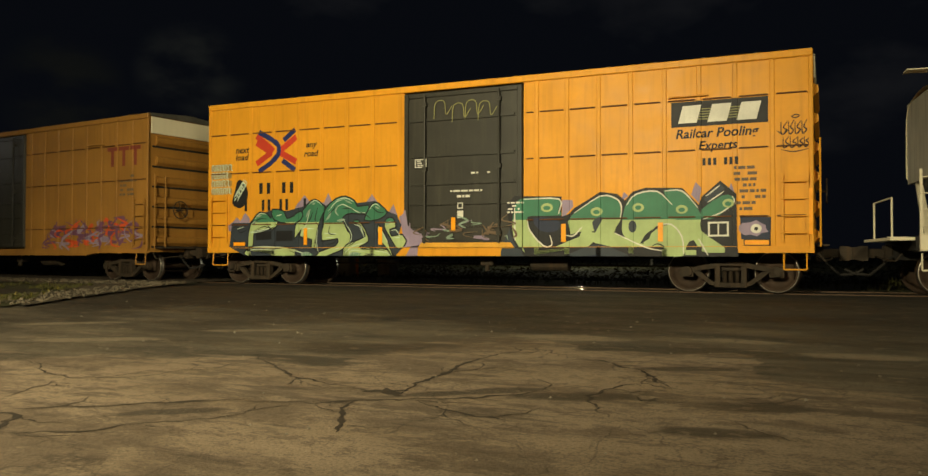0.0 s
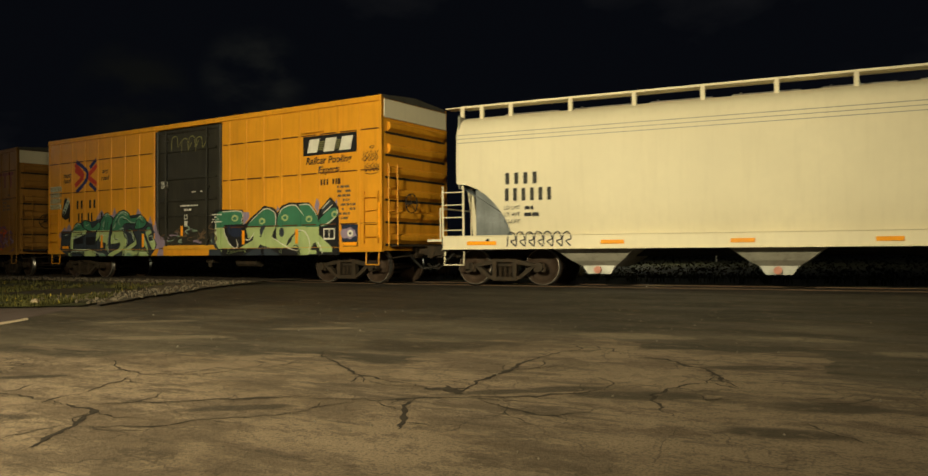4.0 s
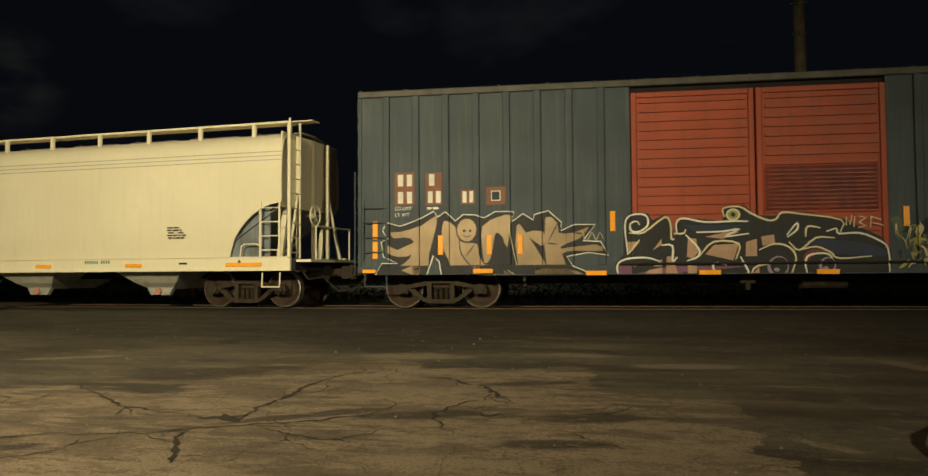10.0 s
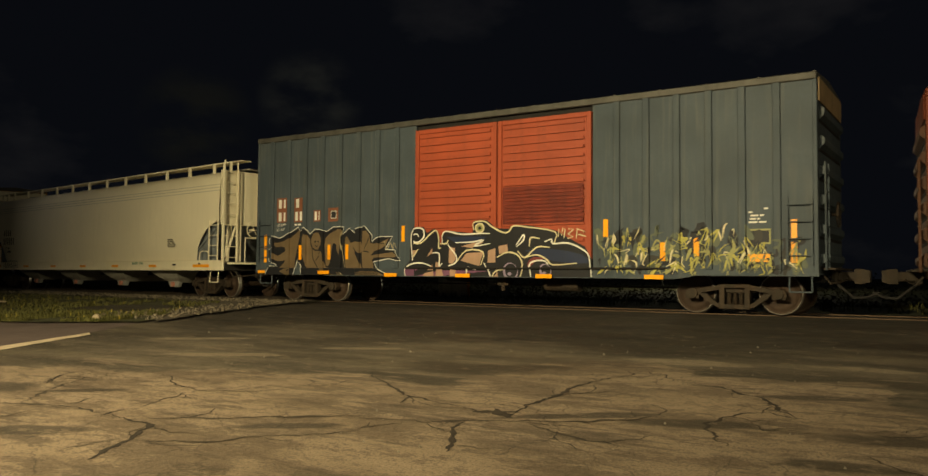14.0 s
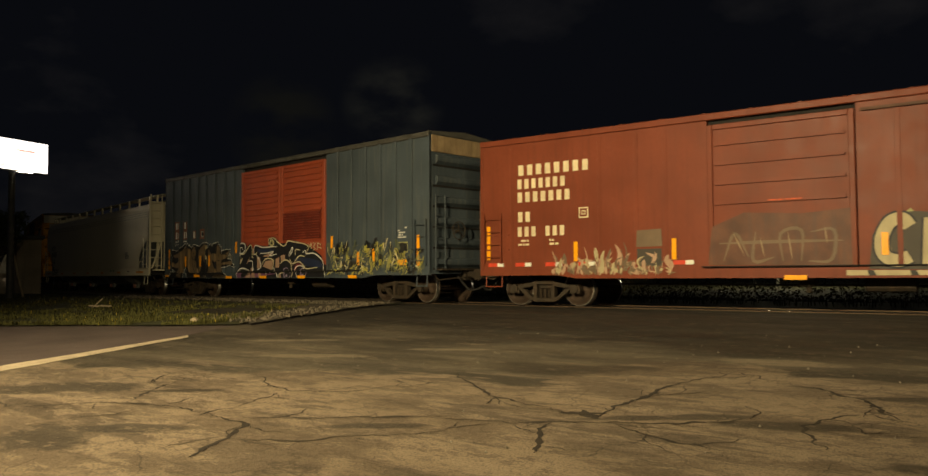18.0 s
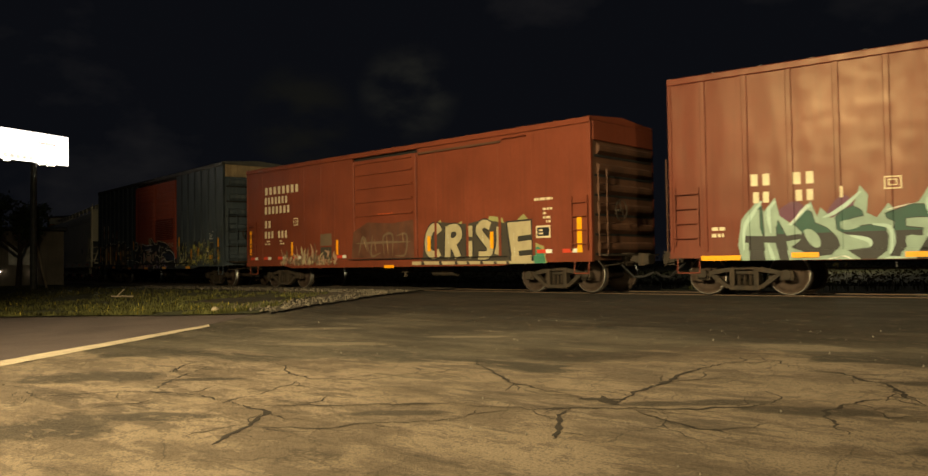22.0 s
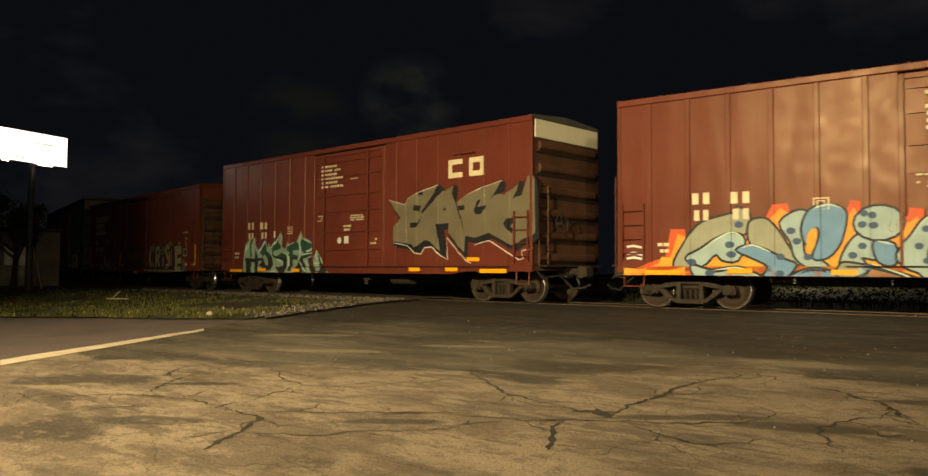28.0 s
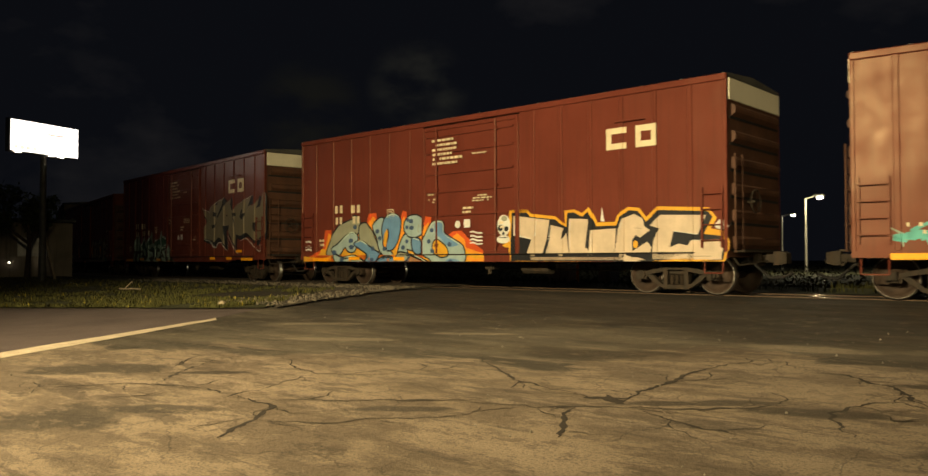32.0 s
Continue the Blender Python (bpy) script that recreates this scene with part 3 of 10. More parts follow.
class Drawing:
    """Strokes of paint, one over the other, that are then draped over a car's side."""

    def __init__(self, car, profile, label, name="graffiti"):
        self.car, self.profile, self.label, self.name = car, profile, label, name
        self.layers, self.lift, self.root = {}, 0.0, None

    def sheet(self, mat):
        if mat not in self.layers:
            self.layers[mat] = B()
        return self.layers[mat]

    def polygon(self, pts, mat):
        self.lift += 0.00016
        bm = self.sheet(mat)
        f = bm.faces.new([bm.verts.new((x, -self.lift, z)) for x, z in pts])
        return f

    def stroke(self, pts, w, mat, soft=0, ends=1.0, grow=0.0):
        """A line of paint of width w; ends: how wide its tips are; grow: how far it is carried past its tips."""
        p = [Vector(q) for q in pts]
        if grow:
            p[0] = p[0] + (p[0] - p[1]).normalized() * grow
            p[-1] = p[-1] + (p[-1] - p[-2]).normalized() * grow
        if soft:
            p = curve_through(p, soft)
        self.lift += 0.00016
        bm = self.sheet(mat)
        k = len(p)
        prev = None
        for i in range(k):
            a, b = p[max(0, i - 1)], p[min(k - 1, i + 1)]
            d = (b - a)
            d = d.normalized() if d.length > 1e-6 else Vector((1, 0))
            u = i / (k - 1)
            ww = w * (ends + (1 - ends) * min(1, 3.2 * min(u, 1 - u) + 0.0)) / 2
            if 0 < i < k - 1 and not soft:
                c = abs(((p[i] - p[i - 1]).normalized()).dot((p[i + 1] - p[i]).normalized()))
                ww *= min(1.5, 1 / max(0.6, math.sqrt((1 + c) / 2)))
            o = Vector((-d.y, d.x)) * ww
            l, r = p[i] + o, p[i] - o
            cur = (bm.verts.new((l.x, -self.lift, l.y)), bm.verts.new((r.x, -self.lift, r.y)))
            if prev:
                bm.faces.new((prev[0], prev[1], cur[1], cur[0]))
            prev = cur
        return p

    def fill(self, pts, mat, soft=0, low=None, zs=0.0):
        """A filled outline, rounded if soft is set; low: a second paint below the height zs."""
        p = ring_through(pts, soft) if soft else [Vector(q) for q in pts]
        self.lift += 0.00016
        bm = B()
        face = bm.faces.new([bm.verts.new((q.x, -self.lift, q.y)) for q in p])
        face.normal_update()
        bmesh.ops.triangulate(bm, faces=[face], quad_method="FIXED", ngon_method="EAR_CLIP")
        if low:
            bmesh.ops.bisect_plane(bm, geom=bm.verts[:] + bm.edges[:] + bm.faces[:], plane_co=(0, 0, zs), plane_no=(0, 0, 1), dist=1e-5)
        for f in bm.faces:
            to = self.sheet(low if low and f.calc_center_median().z < zs else mat)
            to.faces.new([to.verts.new(v.co) for v in f.verts])
        bm.free()

    def rim(self, pts, w, mat, soft=0):
        """A line of paint all round an outline."""
        p = ring_through(pts, soft) if soft else [Vector(q) for q in pts]
        self.stroke(p + p[:2], w, mat)

    def blob(self, x, z, rx, rz, mat, n=14, rough=0.0, rng=None):
        self.polygon([(x + rx * (1 + rough * (rng.random() - 0.5)) * math.cos(a), z + rz * (1 + rough * (rng.random() - 0.5)) * math.sin(a)) if rng else
                      (x + rx * math.cos(a), z + rz * math.sin(a)) for a in [2 * math.pi * i / n for i in range(n)]], mat)

    def finish(self, gap=0.005, sill=1.0, low=0.79):
        for mat, bm in self.layers.items():
            for z in (low, sill, sill + 0.004):
                bmesh.ops.bisect_plane(bm, geom=bm.verts[:] + bm.edges[:] + bm.faces[:], plane_co=(0, 0, z), plane_no=(0, 0, 1), dist=1e-5, clear_inner=z == low)
            if not bm.verts:
                continue
            lifts = {v: v.co.y for v in bm.verts if v.co.z < sill + 0.002}
            lay(bm, self.profile, 0, gap)
            for v in bm.verts:
                if v.co.z < sill + 0.002:
                    v.co.y = lifts.get(v, -0.002) - 0.035 - gap
            if self.root is None:
                self.root = tagged(part(self.name, bm, mat, self.car, self.label), kind="stuff")
            else:
                tagged(part(self.name + "_layer", bm, mat, self.root), kind="stuff")
        return self.root


def scrawl(d, x0, z0, x1, z1, n, mats, seed, fine=1.0):
    """Faded overlapping strokes that spell nothing."""
    rng = random.Random(seed)
    for k in range(n):
        x, z = x0 + (x1 - x0) * (k + rng.random()) / n, z0 + (z1 - z0) * 0.75 * rng.random()
        h = (z1 - z0) * rng.uniform(0.2, 0.7)
        q = [(x, z)] + [(x + rng.uniform(-0.5, 0.5) * min(0.9, z1 - z0), min(z1 + 0.1, z + h * (j + 1) / 3 * rng.uniform(0.4, 1.2))) for j in range(3)]
        d.stroke(q, rng.uniform(0.04, 0.15) * fine, rng.choice(mats), 4, 0.3)


def ring_mark(d, x0, z0, x1, z1, t, mat, gap=False):
    """One plain stencil block: a frame of bars, open towards the right if gap is set."""
    d.polygon([(x0, z0), (x0 + t, z0), (x0 + t, z1), (x0, z1)], mat)
    d.polygon([(x0, z1 - t), (x1, z1 - t), (x1, z1), (x0, z1)], mat)
    d.polygon([(x0, z0), (x1, z0), (x1, z0 + t), (x0, z0 + t)], mat)
    if not gap:
        d.polygon([(x1 - t, z0), (x1, z0), (x1, z1), (x1 - t, z1)], mat)


def stencil(d, x0, z0, x1, z1, cells, mat, seed=0):
    """A line of writing as plain bars; cells: '#' a wide bar, '+' a slimmer and '|' a narrow one, a space a gap."""
    w = (x1 - x0) / len(cells)
    for i, c in enumerate(cells):
        m, k = x0 + (i + 0.5) * w, {"#": 0.29, "+": 0.22, "|": 0.13}.get(c, 0)
        if k:
            d.polygon([(m - k * w, z0), (m + k * w, z0), (m + k * w, z1), (m - k * w, z1)], mat)


def fine_print(d, x0, z0, x1, z1, rows, mat, seed=0, fill=0.8):
    """Small unreadable lines of print as dashes."""
    rng = random.Random(seed)
    h = (z1 - z0) / rows
    for r in range(rows):
        z = z0 + r * h
        x = x0 + 0.05 * rng.random()
        end = x0 + (x1 - x0) * (0.65 + 0.35 * rng.random())
        while x < end - 0.03:
            w = 0.05 + 0.14 * rng.random()
            if rng.random() < fill:
                d.polygon([(x, z + 0.2 * h), (min(x + w, end), z + 0.2 * h), (min(x + w, end), z + 0.72 * h), (x, z + 0.72 * h)], mat)
            x += w + 0.03


def words(car, profile, txt, x0, z0, h, width, mat, slant=0.0, name="lettering", bold=0.0):
    """Readable words in the built-in font, laid on the side."""
    cu = bpy.data.curves.new("words", "FONT")
    cu.body, cu.size, cu.shear, cu.offset, cu.resolution_u = txt, 1.0, slant, bold, 3
    ob = bpy.data.objects.new("words", cu)
    scene.collection.objects.link(ob)
    bpy.context.view_layer.update()
    me = bpy.data.meshes.new_from_object(ob.evaluated_get(bpy.context.evaluated_depsgraph_get()))
    bpy.data.objects.remove(ob)
    bm = B()
    bm.from_mesh(me)
    bpy.data.meshes.remove(me)
    xs, ys = [v.co.x for v in bm.verts], [v.co.y for v in bm.verts]
    sx, sz = width / (max(xs) - min(xs)), h / (max(ys) - min(ys))
    for v in bm.verts:
        v.co = (x0 + (v.co.x - min(xs)) * sx, 0.0, z0 + (v.co.y - min(ys)) * sz)
    lay(bm, profile, 0, 0.005)
    return tagged(part(name, bm, mat, car), kind="stuff")


def with_door(profile_ribs, d0, d1, h):
    return ribs_to_profile([r for r in profile_ribs if not d0 < r[0] < d1] + [((d0 + d1) / 2, d1 - d0, h)])

# ---- the train ----
def spaced(a, b, n):
    return [a + (b - a) * i / (n - 1) for i in range(n)]


CAR_A, PROF_A = boxcar("boxcar", -35.29, 15.96, 0.84, 5.09, YELLOW_OLD, "faded yellow boxcar with a black plug door and purple graffiti", spaced(0.75, 6.2, 8) + spaced(9.93, 15.2, 8), (6.38, 9.60), end_top=CREAM, rib_rows=(1.65, 3.1, 4.2), post_h=0.024, trucks=(1.47, 1.69))
CAR_B, PROF_B = boxcar("boxcar", -17.05, 15.92, 0.85, 5.09, YELLOW, "bright yellow boxcar with a black door and green graffiti", spaced(0.72, 6.24, 8) + spaced(9.93, 15.13, 8), (6.38, 9.60), end_top=CREAM, rib_rows=(1.65, 3.1, 4.2), post_h=0.024, trucks=(1.47, 1.69))
CAR_D, PROF_D = boxcar("boxcar", 22.25, 16.6, 0.83, 5.11, SLATE, "slate green boxcar with two red sliding doors and graffiti", spaced(0.69, 5.64, 8) + spaced(12.2, 15.8, 6), (6.28, 11.58), roof_mat=ROOF, post_w=0.16, post_h=0.06, end_top=END_TAN, trucks=(1.87, 1.83))
CAR_E, PROF_E = boxcar("boxcar", 40.62, 15.97, 0.80, 4.53, RUST, "red-brown boxcar with a ribbed sliding door and cream graffiti", [], (6.45, 9.6), end_mat=OXIDE_DARK, roof_mat=RUST, trucks=(1.73, 1.5))
CAR_F, PROF_F = boxcar("boxcar", 58.54, 15.98, 0.84, 5.10, OXIDE, "oxide red boxcar with mint and silver graffiti", spaced(0.85, 5.6, 6) + spaced(10.48, 15.1, 6), (6.15, 9.97), end_top=CREAM, end_mat=OXIDE_DARK, post_w=0.12, post_h=0.035, trucks=(1.55, 1.52))
CAR_G, PROF_G = boxcar("boxcar", 76.92, 16.0, 0.84, 5.09, OXIDE, "oxide red boxcar with blue and white graffiti", spaced(0.85, 5.6, 6) + spaced(10.48, 15.1, 6), (6.2, 10.0), end_top=CREAM, end_mat=OXIDE_DARK, post_w=0.12, post_h=0.035, trucks=(1.64, 1.55))
CAR_H, PROF_H = boxcar("boxcar", 95.33, 16.0, 0.84, 5.10, OXIDE, "oxide red boxcar with teal lettering low on its side", spaced(0.85, 5.6, 6) + spaced(10.48, 15.1, 6), (6.2, 10.0), end_top=CREAM, end_mat=OXIDE_DARK, post_w=0.12, post_h=0.035, trucks=(1.64, 1.55))
for c in (CAR_A, CAR_B):
    plug_door(c, 6.38, 9.60, 1.05, 4.88, DOOR_DARK, (1.55, 2.1, 2.6, 3.3, 4.2), (7.0, 9.0))
for c, a, b in ((CAR_F, 6.13, 9.99), (CAR_G, 6.18, 10.02), (CAR_H, 6.18, 10.02)):
    bm = B()
    box(bm, 5.2, 15.2, -0.10, -0.04, 0.985, 1.01, 0.004)
    part("door_track", bm, BLACK, c)
    plug_door(c, a, b, 0.98, 4.88, OXIDE, (1.6, 2.2, 2.9, 3.45, 4.1, 4.6), (6.88, 9.21))
plug_door(CAR_E, 6.45, 9.6, 0.98, 4.25, RUST, (1.25, 1.6, 2.0, 2.45, 2.9, 3.35, 3.8), ())
for a, b in ((6.28, 8.93), (8.93, 11.58)):
    plug_door(CAR_D, a, b, 1.05, 4.80, BRICK, spaced(1.3, 4.6, 17), ())

for c, p, L, m in ((CAR_A, PROF_A, 15.96, YELLOW_OLD), (CAR_B, PROF_B, 15.92, YELLOW), (CAR_D, PROF_D, 16.6, SLATE), (CAR_E, PROF_E, 15.97, RUST), (CAR_F, PROF_F, 15.98, OXIDE), (CAR_G, PROF_G, 16.0, OXIDE), (CAR_H, PROF_H, 16.0, OXIDE)):
    ladder(c, 0.14, 0.70, 1.15, 2.52, 4, m)
    ladder(c, L - 0.60, L - 0.12, 1.10, 2.52, 4, m)
    bm = B()
    for x0, x1, y, z in ((L - 2.9, L - 2.1, -0.075, 4.28), (0.2, 0.2, 0, 0)):
        if x1 > x0 and c is not CAR_D:
            rod(bm, (x0, y, z), (x1, y, z), 0.02, 6)
            rod(bm, (x0, y, z), (x0, 0, z), 0.02, 6)
            rod(bm, (x1, y, z), (x1, 0, z), 0.02, 6)
    if bm.verts:
        part("grab_iron", bm, m, c)
    else:
        bm.free()

posts_of = lambda xs, w, h: [(x, w, h) for x in xs]
DOOR_D = with_door(posts_of(spaced(0.69, 5.64, 8) + spaced(12.2, 15.8, 6), 0.16, 0.06), 6.28, 11.58, 0.075)
DOOR_F = with_door(posts_of(spaced(0.85, 5.6, 6) + spaced(10.48, 15.1, 6), 0.12, 0.035), 6.27, 9.88, 0.075)
DOOR_E = with_door([], 6.47, 9.58, 0.075)
DOOR_B = with_door(posts_of(spaced(0.72, 6.24, 8) + spaced(9.93, 15.13, 8), 0.10, 0.024), 6.40, 9.58, 0.075)

# the faded yellow car
d = Drawing(CAR_A, PROF_A, "faded purple and black graffiti")
scrawl(d, 10.9, 0.95, 15.5, 1.85, 60, (P_PURPLE, P_LILAC, P_PURPLE, P_FLAME), 4)
d.finish()
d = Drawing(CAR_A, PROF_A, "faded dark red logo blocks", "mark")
for x in (14.0, 14.55, 15.1):
    d.polygon([(x, 4.03), (x + 0.5, 4.03), (x + 0.5, 4.15), (x, 4.15)], P_FADED)
    d.polygon([(x + 0.18, 3.55), (x + 0.32, 3.55), (x + 0.32, 4.03), (x + 0.18, 4.03)], P_FADED)
fine_print(d, 14.6, 2.6, 15.5, 3.3, 5, P_DIM, 3)
d.finish()

# the bright yellow car: marks
d = Drawing(CAR_B, PROF_B, "crossed red and blue arrow logo", "mark")
for a, b in (((1.70, 4.12), (2.30, 3.66)), ((1.70, 3.93), (2.16, 3.66)), ((1.70, 3.34), (2.22, 3.64))):
    d.stroke([a, b], 0.17, P_RED)
d.stroke([(3.05, 4.02), (2.55, 3.70)], 0.17, P_RED)
d.stroke([(3.05, 3.34), (2.50, 3.62)], 0.17, P_RED)
d.stroke([(1.78, 4.22), (2.36, 3.90), (2.46, 3.66), (2.30, 3.42), (1.78, 3.12)], 0.14, P_MARKBLUE, 4)
d.stroke([(3.00, 4.22), (2.62, 3.95)], 0.14, P_MARKBLUE)
d.stroke([(3.00, 3.12), (2.58, 3.40)], 0.14, P_MARKBLUE)
d.finish()
for txt, x, z, h, w in (("next", 0.97, 3.66, 0.16, 0.48), ("load", 0.97, 3.46, 0.17, 0.46), ("any", 3.36, 3.66, 0.16, 0.36), ("road", 3.30, 3.46, 0.17, 0.46),
                        ("Railcar Pooling", 13.15, 3.30, 0.27, 1.72), ("Experts", 13.64, 3.04, 0.25, 0.80)):
    words(CAR_B, PROF_B, txt, x, z, h, w, P_BLACK, 0.2, bold=0.022)
d = Drawing(CAR_B, PROF_B, "black and white logo panel", "mark")
d.polygon([(13.05, 3.62), (15.05, 3.62), (15.05, 4.17), (13.05, 4.17)], P_BLACK)
for i in range(5):
    z = 3.76 + 0.055 * i
    d.polygon([(13.35, z), (14.7, z), (14.7, z + 0.02), (13.35, z + 0.02)], P_OLIVE)
for x in (13.2, 13.82, 14.42):
    d.polygon([(x, 3.70), (x + 0.40, 3.70), (x + 0.50, 4.08), (x + 0.10, 4.08)], P_WHITE)
d.finish()
d = Drawing(CAR_B, PROF_B, "black stencilled car marks", "mark")
stencil(d, 1.73, 2.50, 3.02, 2.80, "++ ++", P_BLACK, 5)
stencil(d, 1.24, 2.03, 3.43, 2.34, "+  ++ ++  +", P_BLACK, 6)
stencil(d, 13.69, 2.76, 14.47, 2.92, "### ###", P_BLACK, 7)
fine_print(d, 14.35, 1.75, 15.05, 2.75, 8, P_DIM, 9, 0.6)
d.polygon([(13.82, 1.22), (14.25, 1.22), (14.25, 1.54), (13.82, 1.54)], P_WHITE)
d.polygon([(13.86, 1.26), (14.02, 1.26), (14.02, 1.50), (13.86, 1.50)], P_BLACK)
d.polygon([(14.05, 1.26), (14.21, 1.26), (14.21, 1.50), (14.05, 1.50)], P_BLACK)
ring_mark(d, 14.55, 1.02, 15.08, 1.16, 0.02, P_BLACK)
ring_mark(d, 0.9, 1.05, 1.35, 1.18, 0.02, P_BLACK)
d.finish()
d = Drawing(CAR_B, PROF_B, "pale and black scribbled tags", "graffiti")
rng = random.Random(5)
d.fill(((0.86, 2.25), (0.95, 2.62), (1.05, 2.9), (1.25, 2.86), (1.40, 2.60), (1.36, 2.30), (1.15, 2.12)), P_BLACK, 3)
for row in range(4):
    x, z = 0.12, 2.52 + 0.22 * row
    d.stroke([(x - 0.02, z + 0.08), (x + 0.35, z + 0.10), (x + 0.72, z + 0.09)], 0.19, P_OLIVEDIM, 3, 0.8)
    while x < 0.75:
        w = rng.uniform(0.08, 0.13)
        d.stroke([(x, z), (x + 0.01, z + 0.17), (x + w * 0.7, z + 0.16), (x + w * 0.6, z + 0.06), (x + w, z)], 0.026, P_PALE, 4, 0.7)
        x += w + 0.025
for k in range(9):
    x, z = 0.95 + 0.035 * k, 2.30 + 0.05 * k
    d.stroke([(x, z), (x + 0.02, z + 0.2), (x + 0.14, z + 0.1 + 0.1 * rng.random()), (x + 0.08, z)], 0.024, P_PALE, 4, 0.5)
d.finish()
d = Drawing(CAR_B, PROF_B, "black two-line scribble", "graffiti")
for row, (x, end, z, h) in enumerate(((15.30, 15.78, 3.34, 0.26), (15.34, 15.86, 3.06, 0.22))):
    while x < end:
        w = rng.uniform(0.08, 0.12)
        d.stroke([(x, z + h), (x + 0.01, z), (x + w, z + 0.3 * h), (x + w * 0.4, z + 0.55 * h), (x + w * 1.1, z + h * rng.uniform(0.8, 1.1))], 0.028, P_BLACK, 4, 0.5)
        x += w + 0.03
d.stroke([(15.22, 3.42), (15.34, 3.34), (15.40, 3.44)], 0.024, P_BLACK, 4, 0.4)
d.stroke([(15.30, 3.02), (15.55, 2.97), (15.84, 3.02)], 0.022, P_BLACK, 4, 0.4)
d.stroke([(15.50, 3.70), (15.58, 3.67), (15.66, 3.71), (15.58, 3.74), (15.50, 3.70)], 0.024, P_BLACK, 3, 0.8)
d.finish()
# the bright yellow car: two large pieces and the painted patch
d = Drawing(CAR_B, DOOR_B, "large green and lime wildstyle graffiti")
d.fill(((0.73, 1.63), (1.04, 1.86), (1.15, 1.75), (1.32, 1.99), (1.5, 1.81), (1.5, 1.53), (0.76, 1.47)), P_LILAC)
d.fill(((2.99, 2.06), (3.31, 2.43), (3.52, 2.22), (3.95, 2.21), (4.08, 2.46), (4.21, 2.22), (3.76, 1.98)), P_LILAC)
d.fill(((5.17, 2.1), (5.44, 2.39), (5.6, 2.17), (5.94, 1.91), (6.06, 2.12), (6.18, 1.83), (5.82, 1.73)), P_LILAC)
d.fill(((6.25, 1.78), (6.45, 1.96), (6.52, 1.57), (6.92, 1.22), (6.94, 1.07), (6.4, 1)), P_LILAC)
d.fill(((6.4, 0.72), (6.57, 1), (6.79, 1.02), (6.77, 0.7)), P_LILAC)
d.fill(((0.77, 1.04), (0.85, 1.71), (1.49, 1.7), (1.66, 1.86), (2.07, 2), (2.33, 2.08), (2.73, 2.01), (3.25, 2.11), (3.66, 2.31), (4.01, 2.12), (4.32, 2.32), (4.63, 2.36), (4.99, 2.17), (5.53, 2.21), (5.89, 1.94), (6.18, 1.83), (6.3, 1.58), (6.24, 1.33), (6.52, 1.17), (6.18, 0.82), (6.12, 0.7), (3, 0.7), (2.74, 0.77), (1.4, 0.76)), P_SLATE)
d.rim(((1.49, 1.48), (1.63, 1.81), (1.83, 1.97), (2.07, 1.93), (2.2, 1.8), (2.34, 1.93), (2.42, 1.68), (2.27, 1.52), (2.07, 1.55), (1.94, 1.51), (1.64, 1.49), (1.59, 1.15), (1.55, 0.98), (1.43, 0.79), (1.43, 1.04)), 0.077, P_BLACK, 2)
d.fill(((1.49, 1.48), (1.63, 1.81), (1.83, 1.97), (2.07, 1.93), (2.2, 1.8), (2.34, 1.93), (2.42, 1.68), (2.27, 1.52), (2.07, 1.55), (1.94, 1.51), (1.64, 1.49), (1.59, 1.15), (1.55, 0.98), (1.43, 0.79), (1.43, 1.04)), P_GREEN, 2, P_LIME, 1.71)
d.rim(((1.43, 0.77), (1.43, 0.96), (1.64, 1.02), (2.74, 1.01), (3, 0.97), (3.32, 0.88), (3.78, 0.7), (3, 0.7), (2.74, 0.78)), 0.077, P_BLACK, 2)
d.fill(((1.43, 0.77), (1.43, 0.96), (1.64, 1.02), (2.74, 1.01), (3, 0.97), (3.32, 0.88), (3.78, 0.7), (3, 0.7), (2.74, 0.78)), P_GREEN, 2, P_LIME, 1.71)
d.rim(((3, 1.25), (3.12, 1.78), (3.44, 2.17), (3.66, 2.28), (3.92, 2.13), (3.95, 1.98), (3.76, 1.61), (3.67, 1.14), (3.75, 0.87), (3.52, 0.82), (3.58, 1.23), (3.19, 1.32), (3.25, 1.56)), 0.075, P_BLACK, 2)
d.fill(((3, 1.25), (3.12, 1.78), (3.44, 2.17), (3.66, 2.28), (3.92, 2.13), (3.95, 1.98), (3.76, 1.61), (3.67, 1.14), (3.75, 0.87), (3.52, 0.82), (3.58, 1.23), (3.19, 1.32), (3.25, 1.56)), P_GREEN, 2, P_LIME, 1.69)
d.rim(((3.95, 1.77), (4.01, 2.03), (4.32, 2.28), (4.63, 2.34), (4.9, 2.21), (4.99, 2.06), (5.32, 2.09), (5.23, 1.89), (4.81, 1.92), (4.58, 1.85), (4.52, 1.7), (4.77, 1.34), (4.65, 1.03), (4.27, 0.87), (3.76, 0.7), (3.83, 0.88), (4.33, 1.04), (4.39, 1.26), (3.91, 1.21), (3.95, 1.61)), 0.074, P_BLACK, 2)
d.fill(((3.95, 1.77), (4.01, 2.03), (4.32, 2.28), (4.63, 2.34), (4.9, 2.21), (4.99, 2.06), (5.32, 2.09), (5.23, 1.89), (4.81, 1.92), (4.58, 1.85), (4.52, 1.7), (4.77, 1.34), (4.65, 1.03), (4.27, 0.87), (3.76, 0.7), (3.83, 0.88), (4.33, 1.04), (4.39, 1.26), (3.91, 1.21), (3.95, 1.61)), P_GREEN, 2, P_LIME, 1.67)
